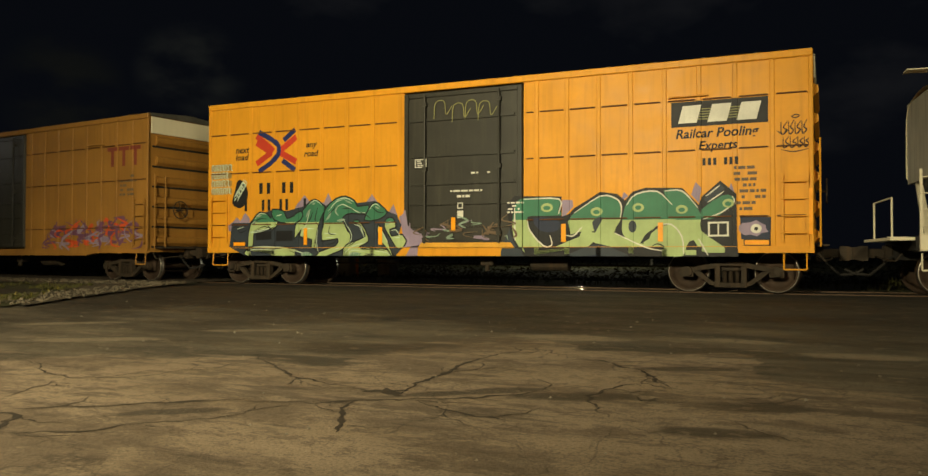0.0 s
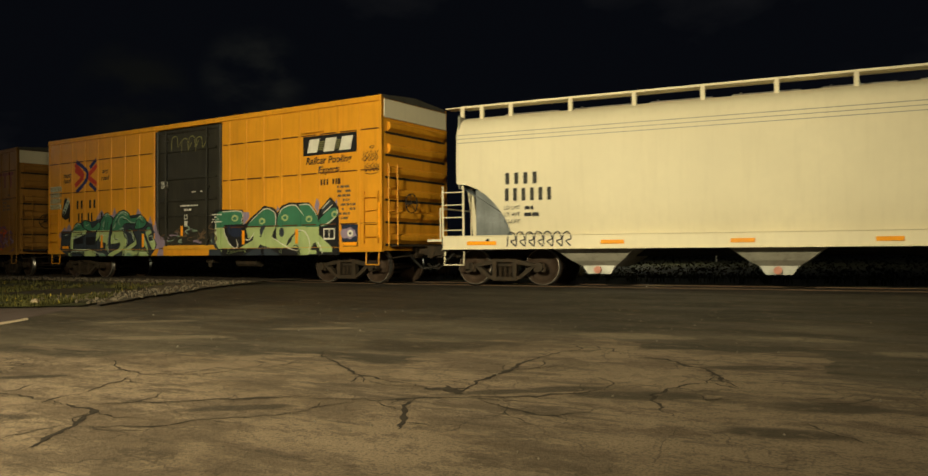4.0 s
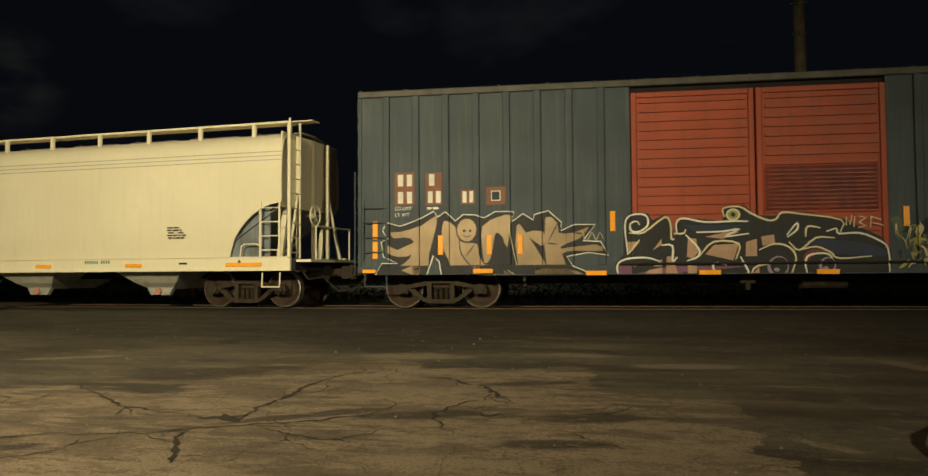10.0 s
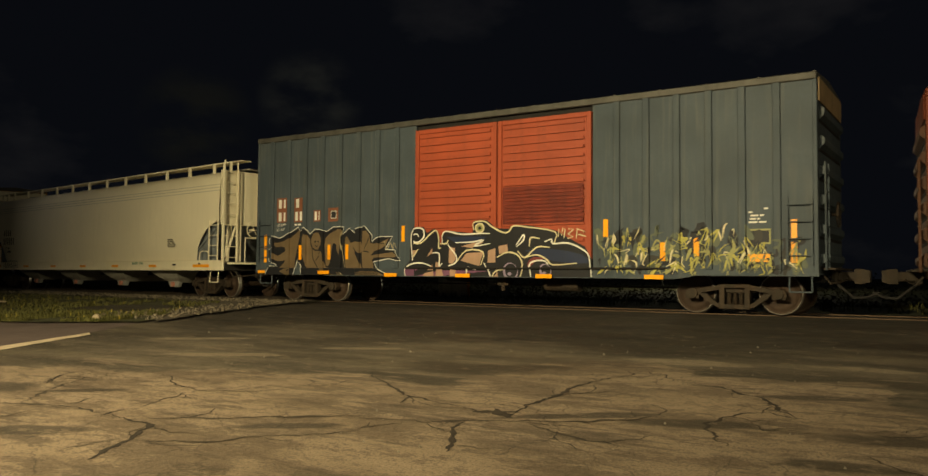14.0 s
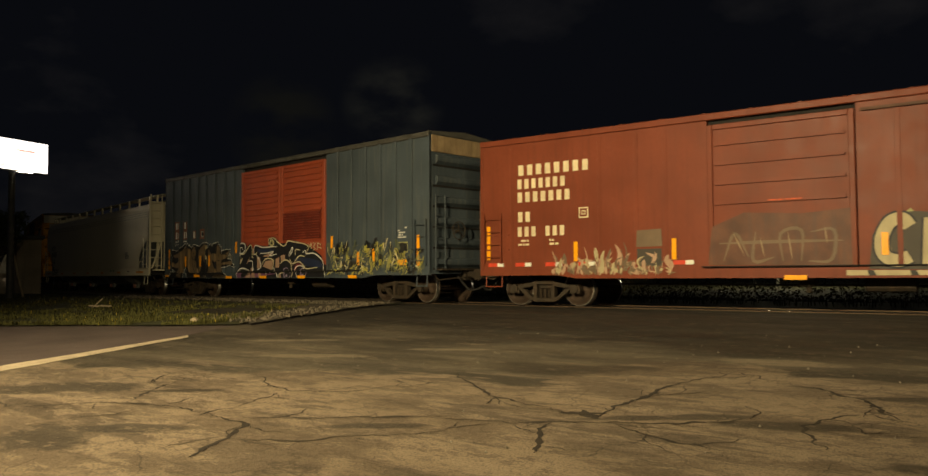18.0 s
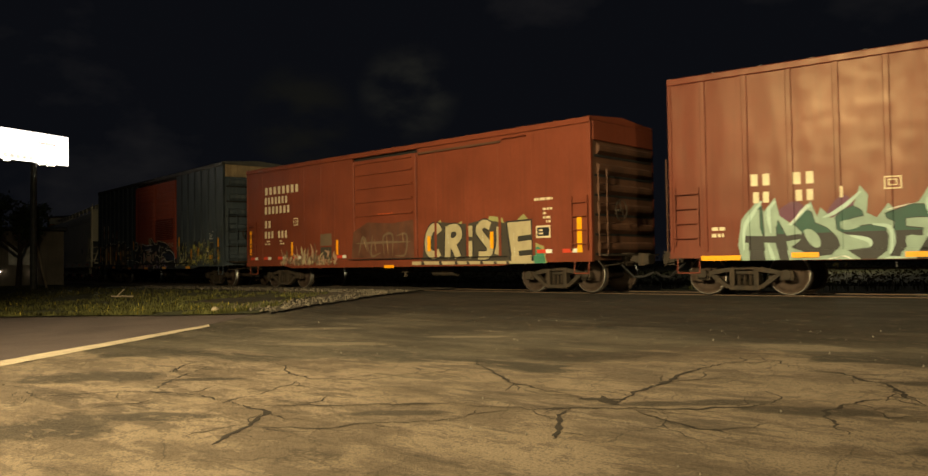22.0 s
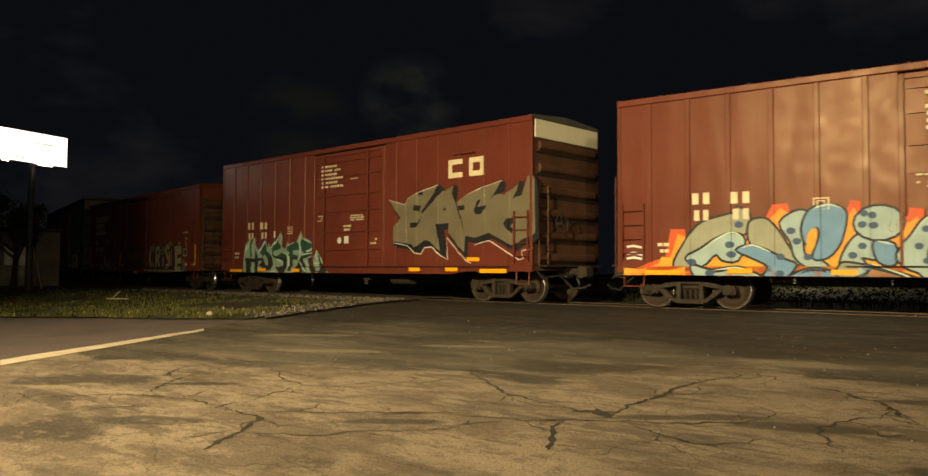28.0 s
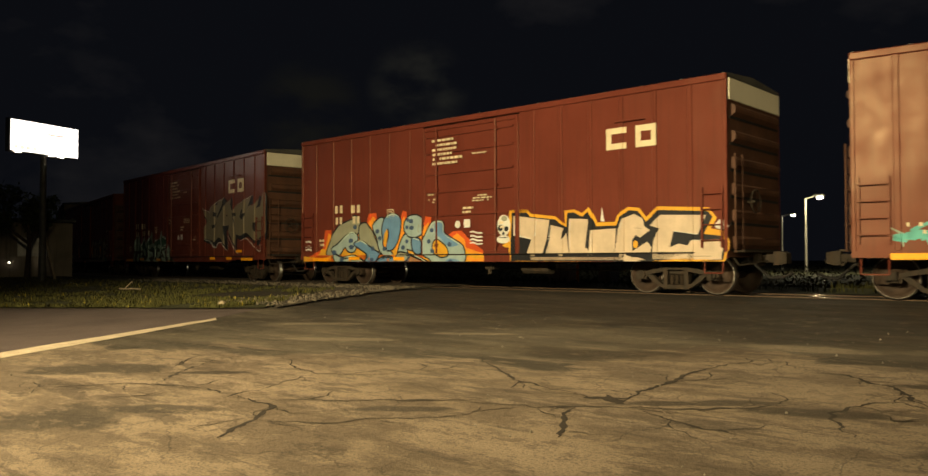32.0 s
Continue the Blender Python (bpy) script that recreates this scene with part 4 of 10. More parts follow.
d.rim(((4.6, 0.98), (4.82, 1.13), (5.24, 1.28), (5.12, 1.59), (4.87, 1.65), (5.01, 1.71), (5.31, 1.26), (5.24, 1.13), (5, 1), (5.53, 0.98), (5.94, 0.92), (6.09, 0.7), (5.65, 0.77), (5.24, 0.81), (4.88, 0.7), (4.62, 0.7)), 0.073, P_BLACK, 2)
d.fill(((4.6, 0.98), (4.82, 1.13), (5.24, 1.28), (5.12, 1.59), (4.87, 1.65), (5.01, 1.71), (5.31, 1.26), (5.24, 1.13), (5, 1), (5.53, 0.98), (5.94, 0.92), (6.09, 0.7), (5.65, 0.77), (5.24, 0.81), (4.88, 0.7), (4.62, 0.7)), P_GREEN, 2, P_LIME, 1.66)
d.rim(((5.22, 1.73), (5.35, 2), (5.53, 2.16), (5.7, 2.07), (5.86, 1.91), (5.71, 1.78), (5.53, 1.73)), 0.072, P_BLACK, 2)
d.fill(((5.22, 1.73), (5.35, 2), (5.53, 2.16), (5.7, 2.07), (5.86, 1.91), (5.71, 1.78), (5.53, 1.73)), P_GREEN, 2, P_LIME, 1.65)
d.rim(((5.62, 1.58), (5.84, 1.23), (6.09, 0.72), (5.94, 0.96), (5.65, 1.23)), 0.071, P_BLACK, 2)
d.fill(((5.62, 1.58), (5.84, 1.23), (6.09, 0.72), (5.94, 0.96), (5.65, 1.23)), P_GREEN, 2, P_LIME, 1.65)
d.rim(((5.87, 1.73), (6.05, 1.74), (6.12, 1.53), (5.95, 1.48), (6.01, 1.28), (6.3, 1.32), (6.47, 1.17), (6.34, 1.01), (6.16, 1.02), (5.97, 1.29), (5.82, 1.53)), 0.071, P_BLACK, 2)
d.fill(((5.87, 1.73), (6.05, 1.74), (6.12, 1.53), (5.95, 1.48), (6.01, 1.28), (6.3, 1.32), (6.47, 1.17), (6.34, 1.01), (6.16, 1.02), (5.97, 1.29), (5.82, 1.53)), P_GREEN, 2, P_LIME, 1.64)
d.rim(((2.34, 1.79), (2.28, 2.04), (2.63, 1.99), (2.73, 1.79), (2.99, 1.86), (3.19, 1.98), (3.25, 1.86), (3.06, 1.69), (2.7, 1.69)), 0.076, P_BLACK, 2)
d.fill(((2.34, 1.79), (2.28, 2.04), (2.63, 1.99), (2.73, 1.79), (2.99, 1.86), (3.19, 1.98), (3.25, 1.86), (3.06, 1.69), (2.7, 1.69)), P_GREEN, 2, P_LIME, 1.7)
d.stroke(((1.66, 1.81), (1.85, 1.96), (2.05, 1.92)), 0.027, P_PALE, 4, 0.3)
d.stroke(((3.46, 2.17), (3.67, 2.27), (3.9, 2.14)), 0.027, P_PALE, 4, 0.3)
d.stroke(((4.32, 2.26), (4.63, 2.31), (4.88, 2.2)), 0.026, P_PALE, 4, 0.3)
d.stroke(((4.35, 2.07), (4.57, 2.14), (4.99, 1.94), (5.23, 1.91)), 0.026, P_PALE, 4, 0.3)
d.stroke(((3.19, 1.54), (3.64, 1.51)), 0.027, P_PALE, 4, 0.3)
d.stroke(((3.95, 1.39), (4.36, 1.37)), 0.026, P_PALE, 4, 0.3)
d.stroke(((2.94, 0.95), (3.32, 0.85), (3.68, 0.7)), 0.027, P_PALE, 4, 0.3)
d.stroke(((4.87, 1.62), (5.09, 1.54), (5.19, 1.28)), 0.026, P_PALE, 4, 0.3)
d.stroke(((5.35, 1.99), (5.53, 2.13), (5.68, 2.05)), 0.026, P_PALE, 4, 0.3)
d.stroke(((1.49, 1.45), (2.07, 1.52), (2.34, 1.63)), 0.028, P_PALE, 4, 0.3)
d.stroke(((1.6, 1.04), (2.67, 1.02)), 0.027, P_PALE, 4, 0.3)
d.stroke(((4.64, 0.87), (4.88, 1.05), (5.24, 1.13)), 0.026, P_PALE, 4, 0.3)
d.stroke(((6, 1.43), (6.14, 1.45), (6.31, 1.26)), 0.025, P_PALE, 4, 0.3)
d.stroke(((1.56, 1.67), (1.73, 1.75)), 0.066, P_MINT, 3, 0.3)
d.stroke(((4.08, 1.76), (4.17, 1.97)), 0.063, P_MINT, 3, 0.3)
d.stroke(((3.38, 1.83), (3.51, 2.04)), 0.064, P_MINT, 3, 0.3)
d.stroke(((5.82, 1.58), (6, 1.68)), 0.061, P_MINT, 3, 0.3)
d.stroke(((4.36, 1.71), (4.63, 1.75)), 0.063, P_MINT, 3, 0.3)
d.blob(3.42, 0.77, 0.19, 0.127, P_MINT)
d.stroke(((3.28, 0.7), (3.36, 0.85)), 0.032, P_GREEN, 0, 0.8)
d.stroke(((3.36, 0.7), (3.44, 0.85)), 0.032, P_GREEN, 0, 0.8)
d.stroke(((3.45, 0.7), (3.52, 0.85)), 0.032, P_GREEN, 0, 0.8)
d.stroke(((3.53, 0.7), (3.6, 0.85)), 0.032, P_GREEN, 0, 0.8)
d.blob(4.94, 0.78, 0.18, 0.123, P_MINT)
d.stroke(((4.81, 0.71), (4.88, 0.86)), 0.031, P_GREEN, 0, 0.8)
d.stroke(((4.89, 0.71), (4.96, 0.86)), 0.031, P_GREEN, 0, 0.8)
d.stroke(((4.96, 0.71), (5.03, 0.86)), 0.031, P_GREEN, 0, 0.8)
d.stroke(((5.04, 0.71), (5.11, 0.86)), 0.031, P_GREEN, 0, 0.8)
d.fill(((1.7, 1.45), (2.24, 1.47), (2.24, 1.24), (1.7, 1.21)), P_BLACK)
d.fill(((2.39, 1.47), (2.94, 1.47), (2.95, 1.19), (2.39, 1.19)), P_BLACK)
d.stroke(((1.74, 0.92), (1.79, 0.85), (1.83, 0.92)), 0.027, P_BLACK, 0, 0.6)
d.stroke(((1.87, 0.92), (1.93, 0.85), (1.97, 0.92)), 0.027, P_BLACK, 0, 0.6)
d.stroke(((2.01, 0.92), (2.06, 0.85), (2.1, 0.92)), 0.027, P_BLACK, 0, 0.6)
d.fill(((4.76, 0.7), (5.12, 0.75), (5.53, 0.75), (5.86, 0.7)), P_NAVY, 2)
d.stroke(((0.89, 1.57), (1.04, 1.59), (1.15, 1.43), (1.42, 1.52)), 0.028, P_BLACK, 3, 0.3)
d.stroke(((0.91, 1.26), (1.12, 1.12), (1.43, 1.08)), 0.028, P_BLACK, 3, 0.3)
d.stroke(((1.58, 1.64), (1.81, 1.8), (2.07, 1.8)), 0.027, P_BLACK, 3, 0.3)
d.stroke(((1.73, 1.53), (2, 1.59), (2.27, 1.51)), 0.027, P_BLACK, 3, 0.3)
d.stroke(((2.07, 1.7), (2.19, 1.55), (2.42, 1.58)), 0.027, P_BLACK, 3, 0.3)
d.stroke(((3, 1.62), (3.19, 1.66), (3.38, 1.62)), 0.027, P_BLACK, 3, 0.3)
d.stroke(((3.6, 1.98), (3.51, 1.77), (3.32, 1.62)), 0.026, P_BLACK, 3, 0.3)
d.stroke(((3.76, 2.09), (3.67, 1.77), (3.76, 1.61)), 0.026, P_BLACK, 3, 0.3)
d.stroke(((4.08, 1.87), (4.26, 2.02), (4.32, 2.15)), 0.026, P_BLACK, 3, 0.3)
d.stroke(((4.14, 1.58), (4.11, 1.39), (4.33, 1.35)), 0.026, P_BLACK, 3, 0.3)
d.stroke(((4.63, 1.57), (4.75, 1.39), (4.91, 1.34)), 0.026, P_BLACK, 3, 0.3)
d.stroke(((4.51, 2.02), (4.75, 2.04), (4.9, 1.97)), 0.026, P_BLACK, 3, 0.3)
d.stroke(((5.05, 1.93), (5.23, 1.87), (5.41, 1.74)), 0.026, P_BLACK, 3, 0.3)
d.stroke(((5.44, 2.07), (5.59, 1.93), (5.79, 1.9)), 0.026, P_BLACK, 3, 0.3)
d.stroke(((5.71, 1.51), (5.85, 1.33), (5.91, 1.08)), 0.025, P_BLACK, 3, 0.3)
d.stroke(((6.05, 1.68), (6.18, 1.6), (6.16, 1.5)), 0.025, P_BLACK, 3, 0.3)
d.stroke(((3.67, 1.24), (3.65, 1.03), (3.77, 0.88)), 0.026, P_BLACK, 3, 0.3)
d.stroke(((4.02, 1.08), (4.27, 1.13), (4.36, 1.25)), 0.026, P_BLACK, 3, 0.3)
d.stroke(((5, 1.21), (4.85, 1.11), (4.71, 1.03)), 0.026, P_BLACK, 3, 0.3)
d.stroke(((2.84, 0.95), (3.2, 0.79), (3.39, 0.7)), 0.027, P_BLACK, 3, 0.3)
d.stroke(((1.47, 1.41), (1.63, 1.43), (1.97, 1.46)), 0.022, P_PALE, 3, 0.2)
d.stroke(((1.48, 0.87), (1.67, 0.96), (2.61, 0.94)), 0.022, P_PALE, 3, 0.2)
d.stroke(((3.19, 1.27), (3.38, 1.62), (3.51, 2.01)), 0.021, P_PALE, 3, 0.2)
d.stroke(((3.76, 1.51), (3.72, 1.14), (3.81, 0.87)), 0.021, P_PALE, 3, 0.2)
d.stroke(((4.02, 1.27), (4.27, 1.28)), 0.021, P_PALE, 3, 0.2)
d.stroke(((4.57, 1.76), (4.82, 1.34), (4.73, 1.08)), 0.021, P_PALE, 3, 0.2)
d.stroke(((4.08, 1.96), (4.35, 2.22), (4.63, 2.27)), 0.021, P_PALE, 3, 0.2)
d.stroke(((5.24, 1.23), (5.06, 1.54)), 0.02, P_PALE, 3, 0.2)
d.stroke(((4.73, 0.72), (4.85, 0.93), (5.24, 0.9)), 0.021, P_PALE, 3, 0.2)
d.stroke(((5.53, 0.91), (5.91, 0.87), (6.03, 0.72)), 0.02, P_PALE, 3, 0.2)
d.stroke(((5.71, 1.48), (5.94, 1.08)), 0.02, P_PALE, 3, 0.2)
d.stroke(((6.08, 1.25), (6.29, 1.26)), 0.02, P_PALE, 3, 0.2)
d.stroke(((1.04, 1.53), (1.29, 1.59)), 0.022, P_PALE, 3, 0.2)
d.stroke(((2.37, 1.87), (2.6, 1.92)), 0.022, P_PALE, 3, 0.2)
d.stroke(((4.27, 0.95), (4.57, 1.03)), 0.021, P_PALE, 3, 0.2)
d.stroke(((1.73, 1.86), (1.9, 1.9)), 0.049, P_MINT, 3, 0.2)
d.stroke(((3.57, 2.17), (3.68, 2.2)), 0.048, P_MINT, 3, 0.2)
d.stroke(((4.41, 2.12), (4.32, 1.97), (4.42, 1.84)), 0.047, P_MINT, 3, 0.2)
d.stroke(((4.63, 2.25), (4.84, 2.15)), 0.047, P_MINT, 3, 0.2)
d.stroke(((5.53, 2.07), (5.66, 1.99)), 0.046, P_MINT, 3, 0.2)
d.stroke(((4.01, 1.71), (4.17, 1.92)), 0.047, P_MINT, 3, 0.2)
d.finish()
d = Drawing(CAR_B, DOOR_B, "large rounded green and lime graffiti")
d.fill(((10.55, 2.1), (10.8, 2.09), (10.82, 1.94), (10.66, 1.76), (10.66, 1.42), (10.55, 1.48)), P_LILAC)
d.fill(((13.47, 2.14), (13.57, 2.41), (13.69, 2.27), (13.64, 1.94)), P_LILAC)
d.fill(((14.23, 2.14), (14.3, 2.37), (14.37, 2.16)), P_LILAC)
d.fill(((11.92, 2.03), (12, 2.24), (12.1, 2.14)), P_LILAC)
d.fill(((9.03, 0.91), (9.29, 1.49), (9.45, 1.35), (9.65, 0.77), (9.45, 0.7), (9.03, 0.7)), P_SLATE)
d.fill(((9.19, 2.01), (9.4, 2.22), (10.54, 2.18), (10.54, 1.71), (10.7, 1.76), (10.84, 1.9), (11.46, 2.26), (11.85, 2.2), (12.02, 2.05), (12.2, 2.24), (12.48, 2.32), (13.28, 2.29), (13.63, 1.91), (13.7, 2.09), (14.08, 2.42), (14.41, 2.12), (14.42, 1.13), (14.45, 0.79), (13.09, 0.79), (12.24, 0.7), (9.75, 0.7), (9.5, 0.91), (9.39, 1.11), (9.29, 1.35)), P_BLACK)
d.fill(((9.4, 1.95), (9.6, 2.16), (10.48, 2.13), (10.45, 1.88), (10.53, 1.74), (9.8, 1.74), (9.69, 1.67), (9.76, 1.39), (10.06, 1.02), (10.25, 0.98), (10.6, 1.1), (10.99, 1.33), (11.32, 1.33), (11.27, 1.1), (10.84, 0.86), (9.85, 0.83), (9.6, 0.91), (9.42, 1.16), (9.34, 1.45)), P_GREEN, 2, P_LIME, 1.65)
d.fill(((10.72, 1.48), (10.77, 1.73), (11.46, 2.16), (11.84, 2.09), (11.94, 1.92), (11.92, 1.6), (11.77, 1.32), (12.2, 1.14), (12.65, 1), (12.88, 0.91), (12.83, 0.81), (12.2, 0.83), (11.74, 1), (11.32, 1.1), (11.27, 1.19), (11.32, 1.38), (10.75, 1.14), (10.55, 1.09), (10.75, 1.29)), P_GREEN, 2, P_LIME, 1.63)
d.fill(((11.95, 1.46), (12.02, 1.91), (12.25, 2.17), (12.74, 2.23), (12.97, 2.05), (13.15, 1.82), (13.1, 1.64), (13.27, 1.53), (13.22, 1.44), (12.96, 1.49), (12.7, 1.45), (12.38, 1.06), (12.02, 1.22)), P_GREEN, 2, P_LIME, 1.61)
d.fill(((12.88, 2.24), (13.28, 2.23), (13.62, 1.81), (13.68, 1.61), (13.68, 1.35), (14.03, 1.08), (14.32, 0.82), (13.77, 0.81), (13.52, 1.15), (13.37, 1.02), (13.31, 0.81), (12.91, 0.72), (12.47, 0.7), (12.38, 0.7), (12.74, 0.82), (12.79, 0.91), (12.43, 1.05), (12.56, 1.26), (12.83, 1.46), (13.05, 1.48), (13.27, 1.49), (13.06, 1.67), (13.01, 1.98)), P_GREEN, 2, P_LIME, 1.59)
d.fill(((13.69, 1.81), (14.12, 2.1), (14.32, 2.08), (14.37, 1.97), (14.03, 1.65), (13.72, 1.6)), P_GREEN, 2)
d.fill(((13.73, 2.03), (14.06, 2.36), (14.18, 2.25), (13.82, 1.93)), P_SLATE)
d.fill(((9.83, 1.69), (10.4, 1.66), (10.51, 1.48), (10.35, 1.36), (10.01, 1.39)), P_NAVY, 2)
d.fill(((10.01, 1.34), (10.3, 1.17), (11.01, 1.36), (10.96, 1.24), (10.23, 0.95)), P_BLACK)
d.fill(((11.27, 1.57), (11.39, 1.67), (11.51, 1.67), (11.42, 1.47), (11.33, 1.34)), P_SLATE, 2)
d.blob(12.19, 1.46, 0.09, 0.136, P_SLATE)
d.fill(((10.5, 0.7), (10.84, 0.89), (11.32, 1.06), (11.74, 0.98), (12.16, 0.7)), P_SLATE, 2)
d.fill(((10.74, 0.7), (11.32, 0.82), (11.97, 0.7), (11.32, 0.7)), P_NAVY, 2)
d.fill(((12.47, 1.27), (12.65, 1.41), (12.56, 1.18), (12.34, 1.05)), P_BLACK)
d.stroke(((9.6, 2.14), (10.48, 2.12), (10.46, 1.77)), 0.034, P_WHITE, 3, 0.5)
d.stroke(((10.84, 1.79), (11.46, 2.16), (11.81, 2.1), (11.94, 1.92), (11.91, 1.63)), 0.033, P_WHITE, 3, 0.5)
d.stroke(((12.06, 1.94), (12.27, 2.18), (12.74, 2.23), (13.06, 1.93)), 0.032, P_WHITE, 3, 0.5)
d.stroke(((12.91, 2.23), (13.28, 2.22), (13.62, 1.84)), 0.031, P_WHITE, 3, 0.5)
d.stroke(((9.69, 1.67), (9.76, 1.39), (10.1, 1.03), (10.3, 1.06), (10.25, 1.29)), 0.034, P_WHITE, 3, 0.5)
d.stroke(((11.78, 1.32), (12.47, 1), (12.85, 0.92)), 0.032, P_WHITE, 3, 0.5)
d.stroke(((12.74, 1.48), (13.05, 1.49), (13.27, 1.22), (13.31, 0.84)), 0.031, P_WHITE, 3, 0.5)
d.stroke(((13.63, 1.17), (13.83, 0.81)), 0.031, P_WHITE, 3, 0.5)
d.stroke(((13.72, 1.6), (14.09, 1.73), (14.36, 1.95), (14.32, 2.08)), 0.031, P_WHITE, 3, 0.5)
d.stroke(((13.78, 2.09), (14.07, 2.32)), 0.031, P_WHITE, 3, 0.5)
d.stroke(((13.82, 1.96), (14.16, 2.19)), 0.031, P_WHITE, 3, 0.5)
d.stroke(((10.6, 1.29), (10.82, 1.26), (11.03, 1.47)), 0.033, P_WHITE, 3, 0.5)
d.stroke(((9.4, 1.93), (9.41, 1.16)), 0.034, P_WHITE, 3, 0.5)
d.blob(10.18, 1.93, 0.15, 0.105, P_LIME)
d.blob(10.18, 1.92, 0.09, 0.052, P_GREEN)
d.blob(11.37, 1.81, 0.14, 0.102, P_LIME)
d.blob(11.37, 1.8, 0.08, 0.051, P_GREEN)
d.blob(12.32, 1.88, 0.13, 0.1, P_LIME)
d.blob(12.32, 1.88, 0.07, 0.05, P_GREEN)
d.blob(13.27, 1.82, 0.13, 0.097, P_LIME)
d.blob(13.27, 1.81, 0.07, 0.049, P_GREEN)
d.blob(14.24, 1.93, 0.12, 0.095, P_LIME)
d.blob(14.24, 1.92, 0.07, 0.048, P_GREEN)
d.blob(9.88, 0.71, 0.05, 0.057, P_GREEN)
d.blob(12.29, 0.72, 0.05, 0.054, P_GREEN)
d.blob(10.03, 0.71, 0.06, 0.057, P_GREEN)
d.blob(12.42, 0.72, 0.05, 0.054, P_GREEN)
d.blob(10.18, 0.71, 0.05, 0.057, P_GREEN)
d.blob(12.56, 0.72, 0.05, 0.054, P_GREEN)
d.blob(10.33, 0.71, 0.05, 0.057, P_GREEN)
d.blob(12.69, 0.72, 0.05, 0.054, P_GREEN)
d.blob(10.48, 0.72, 0.05, 0.056, P_GREEN)
d.blob(12.83, 0.72, 0.04, 0.054, P_GREEN)
d.blob(10.62, 0.72, 0.06, 0.056, P_GREEN)
d.blob(12.96, 0.72, 0.05, 0.053, P_GREEN)
d.stroke(((12.63, 1.02), (12.74, 1.07), (12.89, 1), (12.78, 0.93)), 0.027, P_BLACK, 3, 0.5)
d.stroke(((12.67, 0.96), (12.91, 0.96)), 0.027, P_BLACK, 3, 0.5)
d.fill(((13.35, 0.93), (13.58, 0.93), (13.58, 0.82), (13.35, 0.82)), P_LIME)
d.finish()
d = Drawing(CAR_B, PROF_B, "small lilac patch with a white dot", "graffiti")
d.polygon([(14.5, 1.16), (15.08, 1.16), (15.1, 1.62), (14.48, 1.64)], P_NAVY)
d.blob(14.75, 1.38, 0.28, 0.16, P_LILAC, 14, 0.5, random.Random(3))
d.blob(14.80, 1.38, 0.11, 0.10, P_WHITE)
d.blob(14.80, 1.38, 0.04, 0.04, P_BLACK)
d.finish()
d = Drawing(CAR_B, DOOR_B, "white stencils and chalk scribbles on the door", "mark")
for k, (x, z) in enumerate(((7.25, 4.2), (7.75, 4.1), (8.1, 4.15), (8.45, 4.1))):
    d.stroke([(x, z), (x + 0.05, z + 0.4), (x + 0.28, z + 0.42), (x + 0.34, z + 0.1), (x + 0.5, z + 0.3)], 0.022, P_OLIVE, 5)
ring_mark(d, 6.72, 3.0, 7.05, 3.22, 0.022, P_WHITE)
fine_print(d, 6.75, 3.03, 7.02, 3.2, 3, P_WHITE, 2)
fine_print(d, 8.25, 2.78, 9.0, 2.86, 1, P_WHITE, 4)
fine_print(d, 7.3, 2.35, 8.75, 2.43, 1, P_WHITE, 5)
fine_print(d, 7.85, 2.2, 8.3, 2.32, 1, P_WHITE, 6)
ring_mark(d, 7.90, 1.95, 8.05, 2.1, 0.025, P_WHITE)
d.polygon([(7.9, 1.72), (8.06, 1.72), (8.06, 1.90), (7.9, 1.90)], P_WHITE)
fine_print(d, 9.2, 1.8, 9.6, 2.1, 4, P_WHITE, 8)
d.polygon([(6.8, 0.98), (9.4, 0.98), (9.3, 1.12), (6.9, 1.12)], P_GOLD)
rng = random.Random(9)
scrawl(d, 6.6, 1.15, 9.4, 1.7, 26, (P_LILAC, P_DIM, P_MINT, P_DIM), 9, 0.5)
d.finish()
for x, z, w, h in ((7.74, 1.42, 0.11, 0.32), (10.54, 1.12, 0.11, 0.42), (12.76, 1.12, 0.11, 0.42), (3.31, 1.08, 0.11, 0.45), (5.63, 1.08, 0.11, 0.45), (0.93, 1.06, 0.4, 0.10), (14.57, 1.04, 0.48, 0.10)):
    reflector(CAR_B, x, z, w, h, DOOR_B)

bm = B()
box(bm, 15.79, 15.90, -0.062, -0.050, 1.25, 2.20)
part("reflector", bm, REFLECT, CAR_B, "tall amber reflector strip")

# the slate car
d = Drawing(CAR_D, DOOR_D, "white stencils on brown patches", "mark")
for a, b, c, e in ((0.89, 2.41, 1.37, 3.17), (1.63, 2.40, 2.03, 3.15), (2.45, 2.40, 2.79, 2.74), (3.04, 2.38, 3.49, 2.79)):
    d.polygon([(a, b), (c, b), (c, e), (a, e)], P_PATCH)
stencil(d, 0.92, 2.85, 1.35, 3.12, "##", P_WHITE, 1)
stencil(d, 1.66, 2.85, 1.88, 3.12, "#", P_WHITE, 2)
stencil(d, 0.92, 2.45, 1.35, 2.72, "##", P_WHITE, 3)
stencil(d, 1.64, 2.45, 2.02, 2.72, "##", P_WHITE, 4)
stencil(d, 2.46, 2.44, 2.78, 2.70, "##", P_WHITE, 5)
d.polygon([(3.14, 2.46), (3.38, 2.46), (3.38, 2.71), (3.14, 2.71)], P_BLACK)
ring_mark(d, 3.15, 2.47, 3.37, 2.70, 0.02, P_WHITE)
fine_print(d, 15.21, 1.90, 15.66, 2.33, 6, P_WHITE, 5)
d.polygon([(15.21, 1.53), (15.66, 1.53), (15.66, 1.86), (15.21, 1.86)], P_OLIVE)
